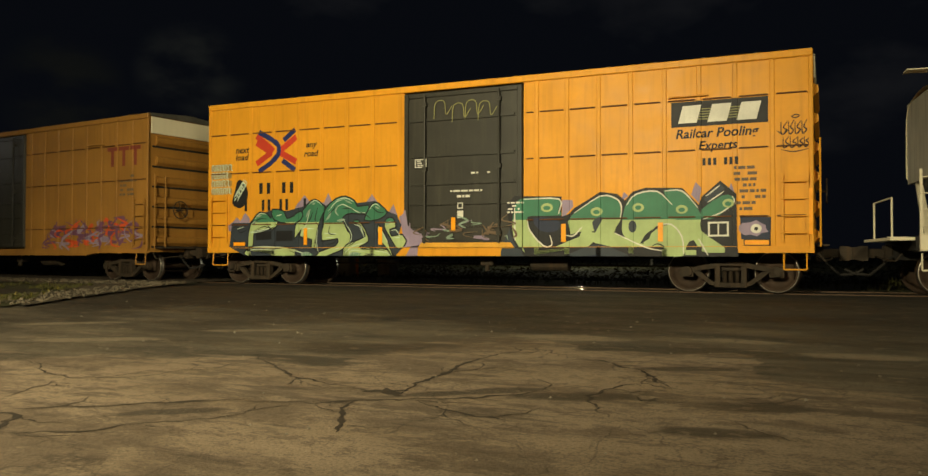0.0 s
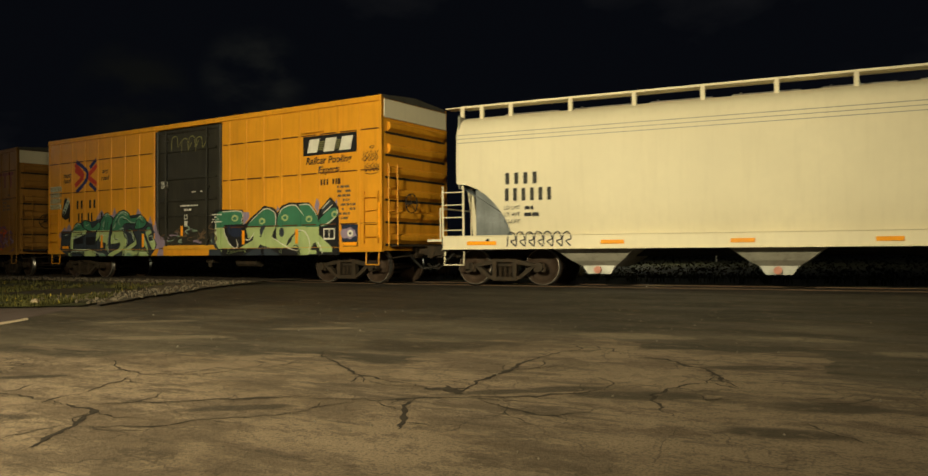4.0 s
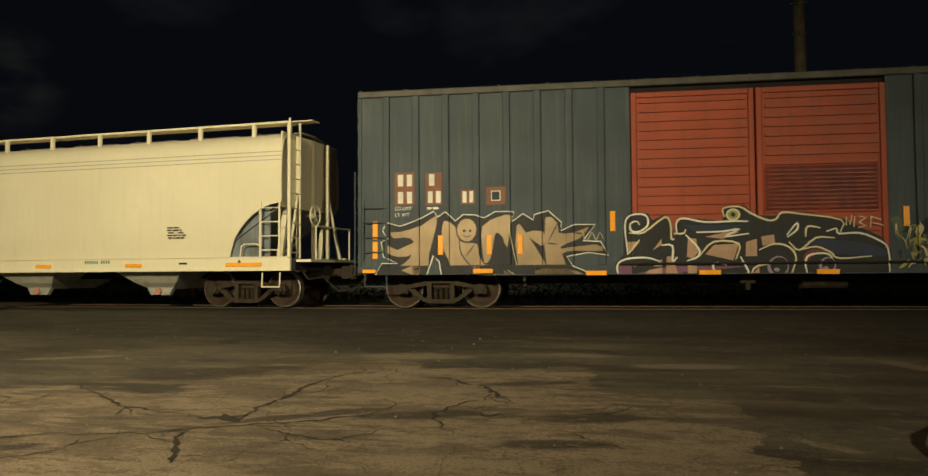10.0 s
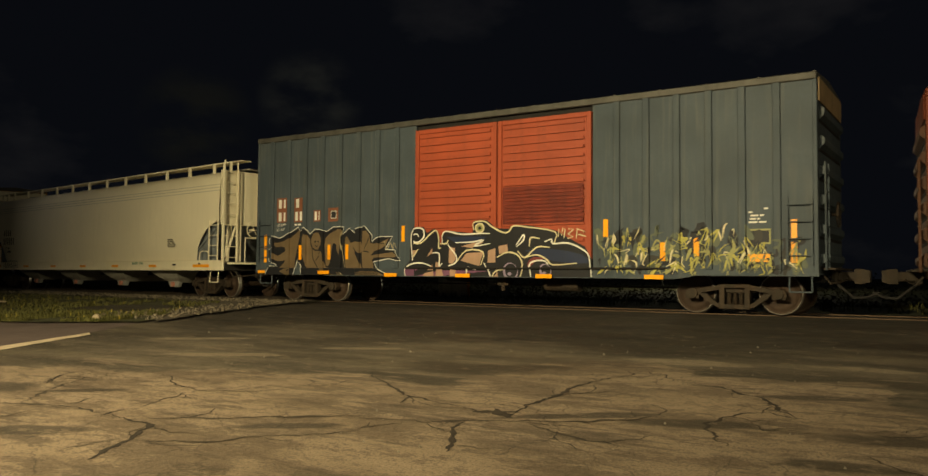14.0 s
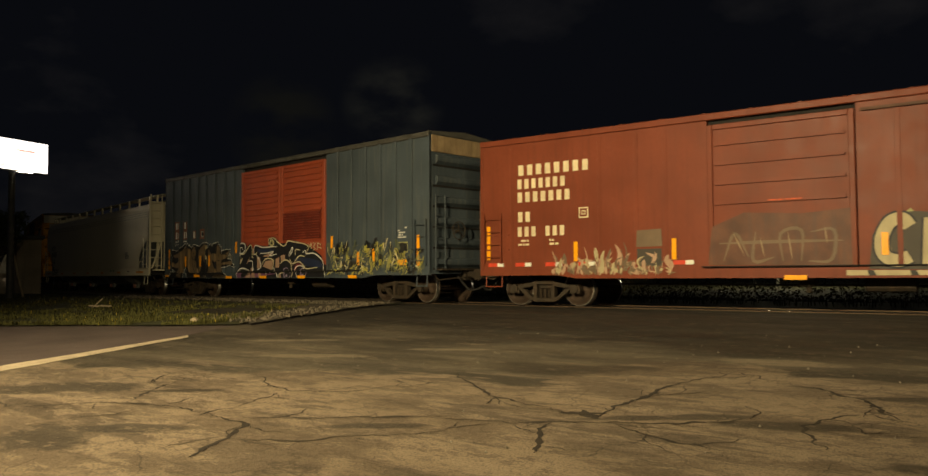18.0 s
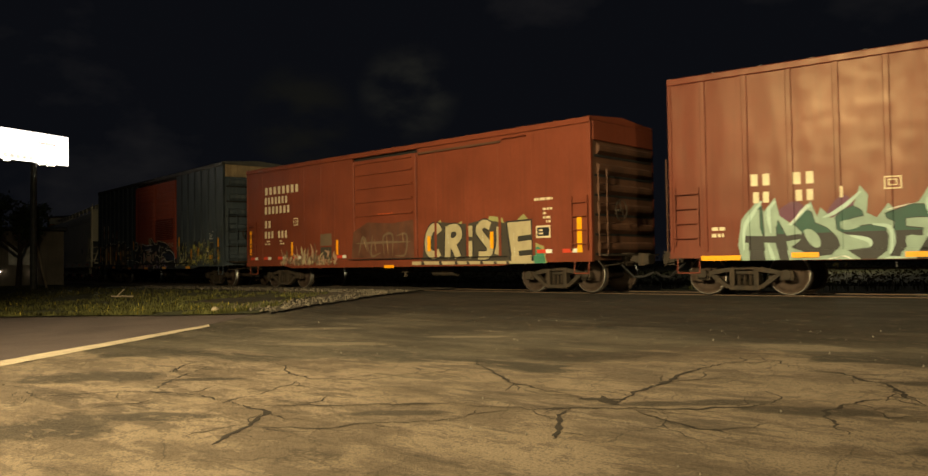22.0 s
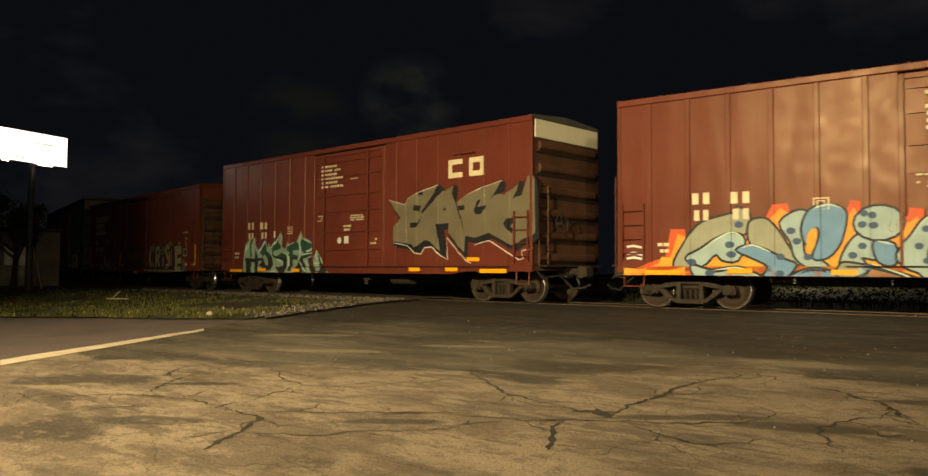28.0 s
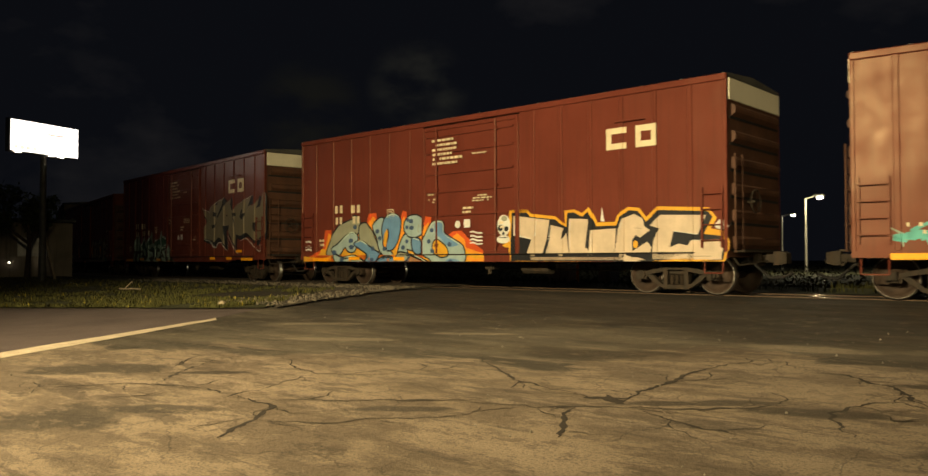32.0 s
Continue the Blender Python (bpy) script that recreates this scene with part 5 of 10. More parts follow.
d.polygon([(15.24, 1.57), (15.43, 1.57), (15.43, 1.82), (15.24, 1.82)], P_BLACK)
d.polygon([(15.45, 1.57), (15.63, 1.57), (15.63, 1.82), (15.45, 1.82)], P_BLACK)
fine_print(d, 1.65, 2.28, 2.05, 2.38, 1, P_WHITE, 3)
d.finish()
for txt, x, z, w in (("LD LMT", 0.90, 2.29, 0.40), ("LT WT", 0.90, 2.14, 0.34)):
    words(CAR_D, DOOR_D, txt, x, z, 0.085, w, P_WHITE)
words(CAR_D, DOOR_D, "F", 3.22, 2.51, 0.11, 0.08, P_WHITE)
d = Drawing(CAR_D, DOOR_D, "tan and black arrowed graffiti with a thin white line")
d.rim(((0.44, 0.78), (0.58, 1.05), (0.97, 1.05), (0.64, 1.22), (0.57, 1.55), (0.75, 1.62), (0.62, 1.83), (0.72, 1.99), (1.01, 1.91), (1.4, 2.03), (1.82, 2.24), (1.9, 2.11), (2.1, 2.22), (2.32, 2.01), (2.51, 2.16), (2.78, 2.14), (2.99, 2.07), (3.25, 2.21), (3.66, 2.2), (3.63, 1.98), (3.88, 2.15), (4.11, 2), (4.14, 2.12), (4.45, 2.21), (4.73, 1.95), (4.73, 1.75), (5.05, 1.89), (5.48, 1.88), (5.25, 1.59), (5.21, 1.52), (5.6, 1.5), (5.77, 1.21), (5.34, 1.28), (4.85, 1.19), (4.98, 0.96), (5.25, 0.85), (5.38, 0.7), (0.44, 0.7)), 0.041, P_WHITE)
d.fill(((0.44, 0.78), (0.58, 1.05), (0.97, 1.05), (0.64, 1.22), (0.57, 1.55), (0.75, 1.62), (0.62, 1.83), (0.72, 1.99), (1.01, 1.91), (1.4, 2.03), (1.82, 2.24), (1.9, 2.11), (2.1, 2.22), (2.32, 2.01), (2.51, 2.16), (2.78, 2.14), (2.99, 2.07), (3.25, 2.21), (3.66, 2.2), (3.63, 1.98), (3.88, 2.15), (4.11, 2), (4.14, 2.12), (4.45, 2.21), (4.73, 1.95), (4.73, 1.75), (5.05, 1.89), (5.48, 1.88), (5.25, 1.59), (5.21, 1.52), (5.6, 1.5), (5.77, 1.21), (5.34, 1.28), (4.85, 1.19), (4.98, 0.96), (5.25, 0.85), (5.38, 0.7), (0.44, 0.7)), P_BLACK)
d.fill(((0.78, 1.78), (1.01, 1.79), (1.51, 1.92), (1.89, 2.16), (1.82, 1.71), (1.7, 1.27), (1.58, 0.77), (0.79, 0.77), (0.96, 0.97), (1.24, 1.17), (1.35, 1.56), (1.12, 1.66), (0.86, 1.64)), P_TAN, 2)
d.fill(((0.69, 1.5), (0.95, 1.37), (1.35, 1.54), (1.32, 1.27), (0.98, 1.21), (0.72, 1.3)), P_TAN, 2)
d.fill(((2.07, 2.03), (2.32, 1.88), (2.37, 1.68), (2.56, 1.52), (2.83, 1.49), (2.87, 1.26), (2.99, 1.02), (3.26, 0.96), (3.32, 0.72), (2.78, 0.7), (2.29, 0.81), (2.17, 1.12), (1.99, 1.55)), P_TAN, 2)
d.fill(((2.95, 1.89), (3.31, 2.1), (3.6, 2.13), (3.58, 1.83), (3.52, 1.39), (3.41, 1.64), (3.26, 1.74), (3.2, 1.5), (3.13, 1.15), (2.99, 1.05), (2.94, 1.45)), P_TAN, 2)
d.fill(((3.73, 1.89), (3.91, 1.78), (4.36, 1.06), (4.29, 0.99), (3.76, 0.99)), P_TAN, 2)
d.fill(((4.39, 2.07), (4.66, 1.93), (4.68, 1.72), (5, 1.71), (5.35, 1.84), (5.15, 1.59), (4.85, 1.47), (4.73, 1.36), (5.5, 1.45), (5.64, 1.3), (5.05, 1.31), (4.75, 1.24), (4.83, 0.99), (4.4, 0.99)), P_TAN, 2)
d.fill(((3.76, 0.89), (4.8, 0.92), (5.19, 0.8), (5.3, 0.7), (3.89, 0.7)), P_TAN, 2)
d.fill(((3.36, 0.88), (3.52, 0.86), (3.68, 0.7), (3.37, 0.7)), P_TAN, 2)
d.fill(((3.93, 1.73), (4.34, 1.75), (4.34, 1.44), (4.19, 1.49)), P_TAN, 2)
d.blob(2.59, 1.8, 0.26, 0.294, P_BLACK)
d.blob(2.59, 1.81, 0.23, 0.265, P_TAN)
d.blob(2.53, 1.79, 0.04, 0.029, P_BLACK)
d.blob(2.66, 1.79, 0.03, 0.029, P_BLACK)
d.stroke(((2.5, 1.7), (2.59, 1.65), (2.7, 1.7)), 0.02, P_BLACK, 3, 0.5)
d.fill(((1.65, 0.77), (1.8, 1.23), (1.95, 1.07), (2, 0.77)), SLATE)
d.stroke(((1.65, 0.77), (1.8, 1.23), (1.94, 1.09), (2, 0.77)), 0.025, P_WHITE, 0, 0.8)
d.stroke(((2.4, 1.68), (2.46, 1.26), (2.78, 0.87)), 0.03, P_SOOT, 3, 0.4)
d.stroke(((2.78, 1.48), (2.56, 1.21)), 0.029, P_SOOT, 3, 0.4)
d.stroke(((4.4, 1.49), (4.65, 1.46)), 0.029, P_SOOT, 3, 0.4)
d.stroke(((5, 1.71), (5.24, 1.69)), 0.028, P_SOOT, 3, 0.4)
d.stroke(((1.47, 0.95), (1.35, 0.91)), 0.03, P_SOOT, 3, 0.4)
d.stroke(((4.7, 2), (4.45, 1.53)), 0.028, P_SOOT, 3, 0.4)
d.stroke(((3.62, 2.12), (3.58, 1.74), (3.73, 0.99)), 0.024, P_CREAM, 3, 0.5)
d.stroke(((3.7, 0.77), (3.52, 0.89)), 0.024, P_CREAM, 3, 0.5)
d.stroke(((5.2, 1.76), (5.29, 1.52), (5.42, 1.71), (5.51, 1.54), (5.59, 1.71), (5.68, 1.54)), 0.023, P_CREAM, 3, 0.5)
d.finish()
d = Drawing(CAR_D, DOOR_D, "black and purple graffiti outlined in white and yellow")
d.fill(((6.1, 1.21), (6.11, 1.96), (6.23, 2.13), (6.63, 2.12), (6.73, 1.95), (6.97, 2.07), (7.14, 1.91), (7.2, 1.59), (7.25, 1.94), (7.39, 2.01), (8.21, 1.92), (8.25, 2.24), (8.65, 2.25), (8.92, 2.03), (9.31, 2.01), (9.44, 2.1), (9.82, 2.09), (10.62, 1.94), (11.01, 1.73), (11.41, 1.53), (11.59, 1.21), (11.58, 0.7), (5.96, 0.7), (5.92, 1.02)), P_BLACK)
d.fill(((5.96, 0.7), (5.96, 1.04), (7.01, 0.95), (9.77, 0.92), (11.58, 1), (11.57, 0.7)), P_PURPLE)
d.fill(((7.39, 1.84), (8.21, 1.83), (8.65, 1.82), (8.47, 1.73), (7.66, 1.68)), P_NAVY)
d.fill(((9.77, 1.45), (10.52, 1.48), (11.33, 1.34), (11.48, 1.13), (10.6, 1.18)), P_NAVY, 2)
d.fill(((6.46, 0.7), (6.92, 1.11), (6.94, 0.7)), P_ROSEDIM)
d.fill(((7, 0.7), (7.03, 1.16), (7.15, 1.16), (7.29, 0.7)), P_ROSEDIM)
d.fill(((7.45, 1.15), (7.48, 1.56), (7.65, 1.54), (7.69, 1.24), (7.57, 1.11)), P_ROSEDIM)
d.fill(((7.84, 1.2), (8.02, 1.4), (8.54, 1.42), (8.42, 1.06)), P_ROSEDIM)
d.fill(((8.67, 1.15), (8.69, 1.46), (8.91, 1.52), (8.91, 1.15)), P_ROSEDIM)
d.fill(((9, 1.57), (9.26, 1.61), (9.28, 1.41), (9.02, 1.37)), P_ROSEDIM)
d.fill(((8.77, 0.7), (8.95, 0.92), (8.97, 0.7)), P_ROSEDIM)
d.fill(((7.47, 0.7), (7.47, 0.97), (7.66, 0.95), (7.66, 0.7)), P_ROSEDIM)
d.fill(((7.84, 1.58), (8.25, 1.67), (8.56, 1.68), (8.2, 1.53)), P_ROSEDIM)
d.fill(((6.18, 1.49), (6.39, 1.49), (6.22, 1.25)), P_ROSEDIM)
d.fill(((6.73, 1.3), (6.92, 1.55), (6.92, 1.41)), P_ROSEDIM)
d.fill(((9.85, 1.14), (10.02, 1.29), (10.35, 1.24), (10.1, 1.2), (9.89, 1.01)), P_WINE, 2)
d.stroke(((6.2, 1.21), (6.14, 1.86), (6.27, 2.08), (6.59, 2.07), (6.63, 1.85), (6.44, 1.71), (6.27, 1.74), (6.26, 1.89), (6.39, 1.94), (6.46, 1.86)), 0.042, P_WHITE, 3, 0.6)
d.stroke(((6.23, 1.69), (6.54, 1.69), (6.99, 2.02), (7.12, 1.85), (7.13, 1.55), (7.2, 1.55)), 0.042, P_CREAMLINE, 3, 0.6)
d.stroke(((7.25, 1.66), (7.24, 1.89), (7.39, 1.99), (7.85, 1.9), (8.43, 1.91), (8.74, 1.9)), 0.041, P_WHITE, 3, 0.6)
d.stroke(((7.18, 1.66), (7.38, 1.66), (7.44, 1.75)), 0.041, P_CREAMLINE, 3, 0.6)
d.stroke(((7.66, 1.68), (8.21, 1.69), (8.56, 1.74), (8.25, 1.58), (8.75, 1.64)), 0.041, P_WHITE, 3, 0.6)
d.stroke(((8.25, 2), (8.23, 2.19), (8.57, 2.22), (8.79, 2.08), (9.13, 1.92), (9.31, 1.94), (9.44, 2.08), (9.82, 2.04), (10.62, 1.9), (10.58, 1.61)), 0.041, P_CREAMLINE, 3, 0.6)
d.stroke(((9.52, 1.59), (9.73, 1.85), (9.73, 1.71), (9.53, 1.55)), 0.04, P_WHITE, 3, 0.6)
d.stroke(((9.9, 1.55), (9.94, 1.77), (10.2, 1.74)), 0.039, P_CREAMLINE, 3, 0.6)
d.stroke(((10.32, 1.66), (10.52, 1.72), (10.56, 1.61), (10.97, 1.62), (11.33, 1.47), (11.52, 1.28), (11.56, 0.7)), 0.039, P_WHITE, 3, 0.6)
d.stroke(((9.77, 1.27), (10.11, 1.34), (10.39, 1.22), (10.56, 1.09), (11.2, 1.13)), 0.039, P_CREAMLINE, 3, 0.6)
d.stroke(((9.94, 0.7), (9.89, 1.05), (10.02, 1.18), (10.35, 1.18), (10.47, 0.96)), 0.039, P_WHITE, 3, 0.6)
d.stroke(((8.95, 1.28), (9.26, 1.41), (9.56, 1.34), (9.7, 1.1), (9.59, 0.7)), 0.04, P_CREAMLINE, 3, 0.6)
d.stroke(((6.92, 1.41), (7.15, 1.39), (7.15, 1.06), (7.25, 1.15)), 0.042, P_WHITE, 3, 0.6)
d.stroke(((6.22, 1.24), (6.45, 1.53)), 0.042, P_CREAMLINE, 3, 0.6)
d.stroke(((6, 0.7), (5.96, 0.97), (6.15, 1.11), (6.58, 1.14), (6.87, 1.06)), 0.042, P_WHITE, 3, 0.6)
d.stroke(((7.7, 1.15), (8.02, 1.47), (8.54, 1.42), (8.47, 1.08)), 0.041, P_CREAMLINE, 3, 0.6)
d.stroke(((8.02, 0.79), (8.02, 1.01), (8.29, 0.97)), 0.041, P_WHITE, 3, 0.6)
d.stroke(((9.56, 1.45), (9.77, 1.27), (10.11, 1.53), (10.48, 1.52)), 0.04, P_CREAMLINE, 3, 0.6)
d.stroke(((7.43, 1.63), (7.7, 1.33), (7.68, 1.15), (7.45, 1.06)), 0.041, P_WHITE, 3, 0.6)
d.stroke(((8.77, 0.7), (8.94, 0.95), (9.72, 1.01)), 0.04, P_CREAMLINE, 3, 0.6)
d.stroke(((8.56, 1.15), (8.73, 0.83), (8.71, 0.7)), 0.04, P_WHITE, 3, 0.6)
d.blob(8.43, 2.05, 0.15, 0.135, P_CREAMLINE)
d.blob(8.43, 2.05, 0.11, 0.094, P_OLIVE)
d.blob(8.43, 2.05, 0.05, 0.049, P_BLACK)
d.blob(9.34, 0.92, 0.22, 0.229, P_LILAC)
d.blob(9.36, 0.94, 0.18, 0.185, P_BLACK)
d.blob(9.31, 0.86, 0.06, 0.044, P_LILAC)
d.blob(10.33, 0.94, 0.17, 0.181, P_LILAC)
d.blob(10.35, 0.96, 0.13, 0.138, P_BLACK)
d.blob(10.3, 0.88, 0.05, 0.043, P_LILAC)
d.stroke(((10.71, 1.78), (10.72, 1.97), (10.79, 1.8), (10.83, 1.99)), 0.034, P_CREAMLINE, 0, 0.7)
d.stroke(((10.89, 1.97), (10.86, 1.75)), 0.034, P_CREAMLINE, 0, 0.7)
d.stroke(((10.97, 1.97), (11.11, 1.95), (10.97, 1.84), (11.1, 1.77), (10.95, 1.73)), 0.034, P_CREAMLINE, 0, 0.7)
d.stroke(((11.19, 1.73), (11.21, 1.96), (11.41, 1.89), (11.23, 1.83), (11.45, 1.77)), 0.034, P_CREAMLINE, 0, 0.7)
d.stroke(((6.92, 0.79), (6.92, 0.7)), 0.028, P_CREAMLINE, 0, 0.6)
d.finish()
d = Drawing(CAR_D, DOOR_D, "olive and grey scratched graffiti")
rng = random.Random(8)
for k in range(60):
    x, z = 11.75 + 4.4 * rng.random(), 0.85 + 0.75 * rng.random()
    d.stroke([(x, z), (x + 0.2 * (rng.random() - 0.3), z + 0.4 * rng.random()), (x + 0.4 * (rng.random() - 0.4), z + 0.45 * rng.random())], 0.10 + 0.14 * rng.random(), rng.choice((P_SOOT, P_BLACK, P_DUSKY)), 4, 0.3)
for k in range(210):
    u = rng.random()
    x, z = 11.72 + 4.5 * u, 0.84 + 0.88 * rng.random() * (1.0 if u < 0.75 else 0.7)
    q = [(x, z), (x + 0.22 * (rng.random() - 0.3), z + 0.30 * rng.random()), (x + 0.42 * (rng.random() - 0.4), z + 0.42 * (rng.random() - 0.2))]
    d.stroke(q, 0.02 + 0.055 * rng.random() ** 2, rng.choice((P_OLIVE, P_OLIVE, P_YELLOWISH, P_YELLOWISH, P_CREAMLINE, P_DUSKY, P_BLACK)), 4, 0.25)
d.finish()
for x, z, w, h in ((0.36, 1.62, 0.12, 0.42), (0.36, 1.17, 0.12, 0.40), (1.93, 1.25, 0.11, 0.44), (3.05, 1.25, 0.11, 0.44), (3.76, 1.25, 0.11, 0.44), (5.82, 1.74, 0.11, 0.44), (2.75, 0.82, 0.45, 0.10), (5.28, 0.76, 0.45, 0.10), (7.70, 0.76, 0.45, 0.10), (10.1, 0.76, 0.45, 0.10),
                   (12.9, 0.76, 0.45, 0.10), (0.12, 0.84, 0.32, 0.08), (15.20, 1.15, 0.46, 0.17), (16.07, 1.62, 0.12, 0.42), (16.07, 1.13, 0.12, 0.44), (11.86, 1.75, 0.12, 0.42), (13.25, 1.18, 0.12, 0.42), (14.02, 1.28, 0.12, 0.42)):
    reflector(CAR_D, x, z, w, h, DOOR_D)
bm = B()
box(bm, 9.12, 11.36, -0.082, -0.074, 2.12, 3.07)
patch_root = part("worn_patch", bm, BRICK_DIM, CAR_D, "darker worn red patch on the door")
for k in range(10):
    bm = B()
    z = 2.17 + 0.088 * k
    prism(bm, [(9.16, z), (11.32, z), (11.31, z + 0.035), (9.17, z + 0.035)], -0.108, -0.080)
    part("slat", bm, BRICK_GLOSS, patch_root)
bm = B()
box(bm, 6.0, 13.4, -0.10, -0.03, 0.98, 1.03, 0.01)
part("door_track", bm, BLACK, CAR_D)

# the red-brown car
d = Drawing(CAR_E, DOOR_E, "cream stencilled name and number blocks", "mark")
stencil(d, 1.20, 3.50, 3.42, 3.78, "########", P_STENCIL, 1)
stencil(d, 1.18, 3.14, 2.73, 3.40, "#######", P_STENCIL, 2)
stencil(d, 1.18, 2.78, 2.87, 3.05, "#######", P_STENCIL, 3)
stencil(d, 1.19, 2.25, 1.66, 2.52, "##", P_STENCIL, 4)
stencil(d, 1.18, 1.86, 2.70, 2.12, "### ###", P_STENCIL, 5)
fine_print(d, 1.2, 1.60, 1.6, 1.80, 2, P_STENCIL, 6)
fine_print(d, 2.2, 1.60, 2.6, 1.80, 2, P_STENCIL, 7)
ring_mark(d, 3.09, 2.28, 3.36, 2.55, 0.03, P_STENCIL)
ring_mark(d, 3.17, 2.36, 3.28, 2.47, 0.02, P_STENCIL)
fine_print(d, 14.12, 2.45, 14.76, 2.58, 1, P_STENCIL, 8)
fine_print(d, 14.4, 1.85, 14.76, 2.3, 4, P_STENCIL, 9)
d.polygon([(14.18, 1.47), (14.66, 1.47), (14.66, 1.80), (14.18, 1.80)], P_STENCIL)
d.polygon([(14.22, 1.52), (14.62, 1.52), (14.62, 1.75), (14.22, 1.75)], P_BLACK)
fine_print(d, 14.25, 1.55, 14.6, 1.72, 2, P_STENCIL, 10)
for x in (0.26, 1.15, 2.09, 3.06, 5.6, 14.2, 15.05):
    d.polygon([(x, 1.06), (x + 0.30, 1.06), (x + 0.30, 1.16), (x, 1.16)], P_RED)
    d.polygon([(x + 0.30, 1.06), (x + 0.5, 1.06), (x + 0.5, 1.16), (x + 0.30, 1.16)], P_WHITE)
d.polygon([(4.68, 1.04), (5.31, 1.04), (5.31, 1.45), (4.68, 1.45)], P_BARK)
d.polygon([(4.66, 1.50), (5.33, 1.50), (5.31, 1.92), (4.68, 1.90)], P_DIM)
fine_print(d, 7.8, 2.42, 8.7, 2.47, 1, P_FLAME, 11)
d.finish()
d = Drawing(CAR_E, DOOR_E, "faded brown graffiti over the door")
d.fill(((6.45, 1.04), (6.57, 1.91), (7.29, 2.2), (8.51, 2.12), (9.47, 2.19), (9.49, 1)), P_DUSK)
d.stroke(((6.82, 1.13), (7.08, 1.74), (7.38, 1.2)), 0.077, P_DIM, 4, 0.3)
d.stroke(((7.54, 1.76), (7.48, 1.12), (7.92, 1.19)), 0.076, P_DIM, 4, 0.3)
d.stroke(((8.11, 1.11), (8.07, 1.7), (8.5, 1.76), (8.49, 1.1)), 0.074, P_DIM, 4, 0.3)
d.stroke(((8.69, 1.72), (9.15, 1.74), (9.09, 1.13), (8.63, 1.1)), 0.073, P_DIM, 4, 0.3)
d.stroke(((6.72, 1.52), (7.83, 1.53), (9.32, 1.52)), 0.077, P_DIM, 4, 0.3)
d.stroke(((7.03, 1.78), (7.28, 1.24)), 0.031, P_BROWN, 3, 0.2)
d.stroke(((8.22, 1.74), (8.3, 1.14)), 0.03, P_BROWN, 3, 0.2)
d.stroke(((8.97, 1.82), (9.01, 1.46)), 0.029, P_BROWN, 3, 0.2)
d.stroke(((7.63, 1.64), (7.72, 1.19)), 0.03, P_BROWN, 3, 0.2)
d.finish()
d = Drawing(CAR_E, DOOR_E, "large cream block graffiti with black outlines")
d.fill(((10.37, 1.99), (10.56, 2.13), (10.69, 1.96)), P_OLIVE)
d.fill(((11.23, 1.95), (11.44, 2.06), (11.47, 1.86)), P_OLIVE)
d.fill(((12.41, 1.98), (12.53, 2.15), (12.99, 2.08), (13.1, 1.85)), P_OLIVE)
d.fill(((13.48, 1.96), (13.76, 2.15), (13.95, 1.96)), P_OLIVE)
d.fill(((14.07, 1.38), (14.42, 1.25), (14.56, 0.79), (14.09, 0.79)), P_OLIVE)
d.fill(((14.13, 1.22), (14.36, 1.16), (14.51, 0.79), (14.12, 0.79)), P_GREEN, 2)
d.fill(((9.79, 0.92), (9.85, 1.61), (10.13, 2.04), (10.66, 2.06), (11.41, 1.97), (11.81, 1.99), (12.34, 2.06), (13.06, 1.93), (13.17, 1.98), (14.07, 1.99), (14.11, 0.85)), P_BARK)
d.stroke(((10.53, 1.76), (10.41, 1.92), (10.18, 1.86), (10.02, 1.53), (10.06, 1.2), (10.31, 1.08), (10.52, 1.17)), 0.332, P_BLACK, 4, 1)
d.stroke(((10.53, 1.76), (10.41, 1.92), (10.18, 1.86), (10.02, 1.53), (10.06, 1.2), (10.31, 1.08), (10.52, 1.17)), 0.249, P_CREAM, 4, 1)
d.stroke(((10.9, 1.92), (10.87, 1.4), (10.85, 0.98)), 0.315, P_BLACK, 4, 1)
d.stroke(((10.9, 1.85), (11.23, 1.86), (11.34, 1.66), (11.18, 1.48), (10.9, 1.46)), 0.315, P_BLACK, 4, 1)
d.stroke(((11.02, 1.43), (11.17, 1.23), (11.29, 1)), 0.313, P_BLACK, 4, 1)
d.stroke(((10.9, 1.92), (10.87, 1.4), (10.85, 0.98)), 0.233, P_CREAM, 4, 1)
d.stroke(((10.9, 1.85), (11.23, 1.86), (11.34, 1.66), (11.18, 1.48), (10.9, 1.46)), 0.233, P_CREAM, 4, 1)
d.stroke(((11.02, 1.43), (11.17, 1.23), (11.29, 1)), 0.232, P_CREAM, 4, 1)
d.stroke(((11.74, 1.46), (11.74, 1.21), (11.73, 0.97)), 0.306, P_BLACK, 4, 1)
d.stroke(((11.75, 1.9), (11.75, 1.71), (11.74, 1.59)), 0.307, P_BLACK, 4, 1)
d.stroke(((11.74, 1.46), (11.74, 1.21), (11.73, 0.97)), 0.226, P_CREAM, 4, 1)
d.stroke(((11.75, 1.9), (11.75, 1.71), (11.74, 1.59)), 0.227, P_CREAM, 4, 1)
d.stroke(((12.54, 1.86), (12.3, 1.94), (12.1, 1.77), (12.33, 1.49), (12.53, 1.26), (12.43, 1.05), (12.1, 1.04)), 0.312, P_BLACK, 4, 1)
d.stroke(((12.54, 1.86), (12.3, 1.94), (12.1, 1.77), (12.33, 1.49), (12.53, 1.26), (12.43, 1.05), (12.1, 1.04)), 0.234, P_CREAM, 4, 1)
d.stroke(((12.85, 1.83), (12.85, 1.41), (12.76, 1.06)), 0.231, P_BLACK, 4, 1)
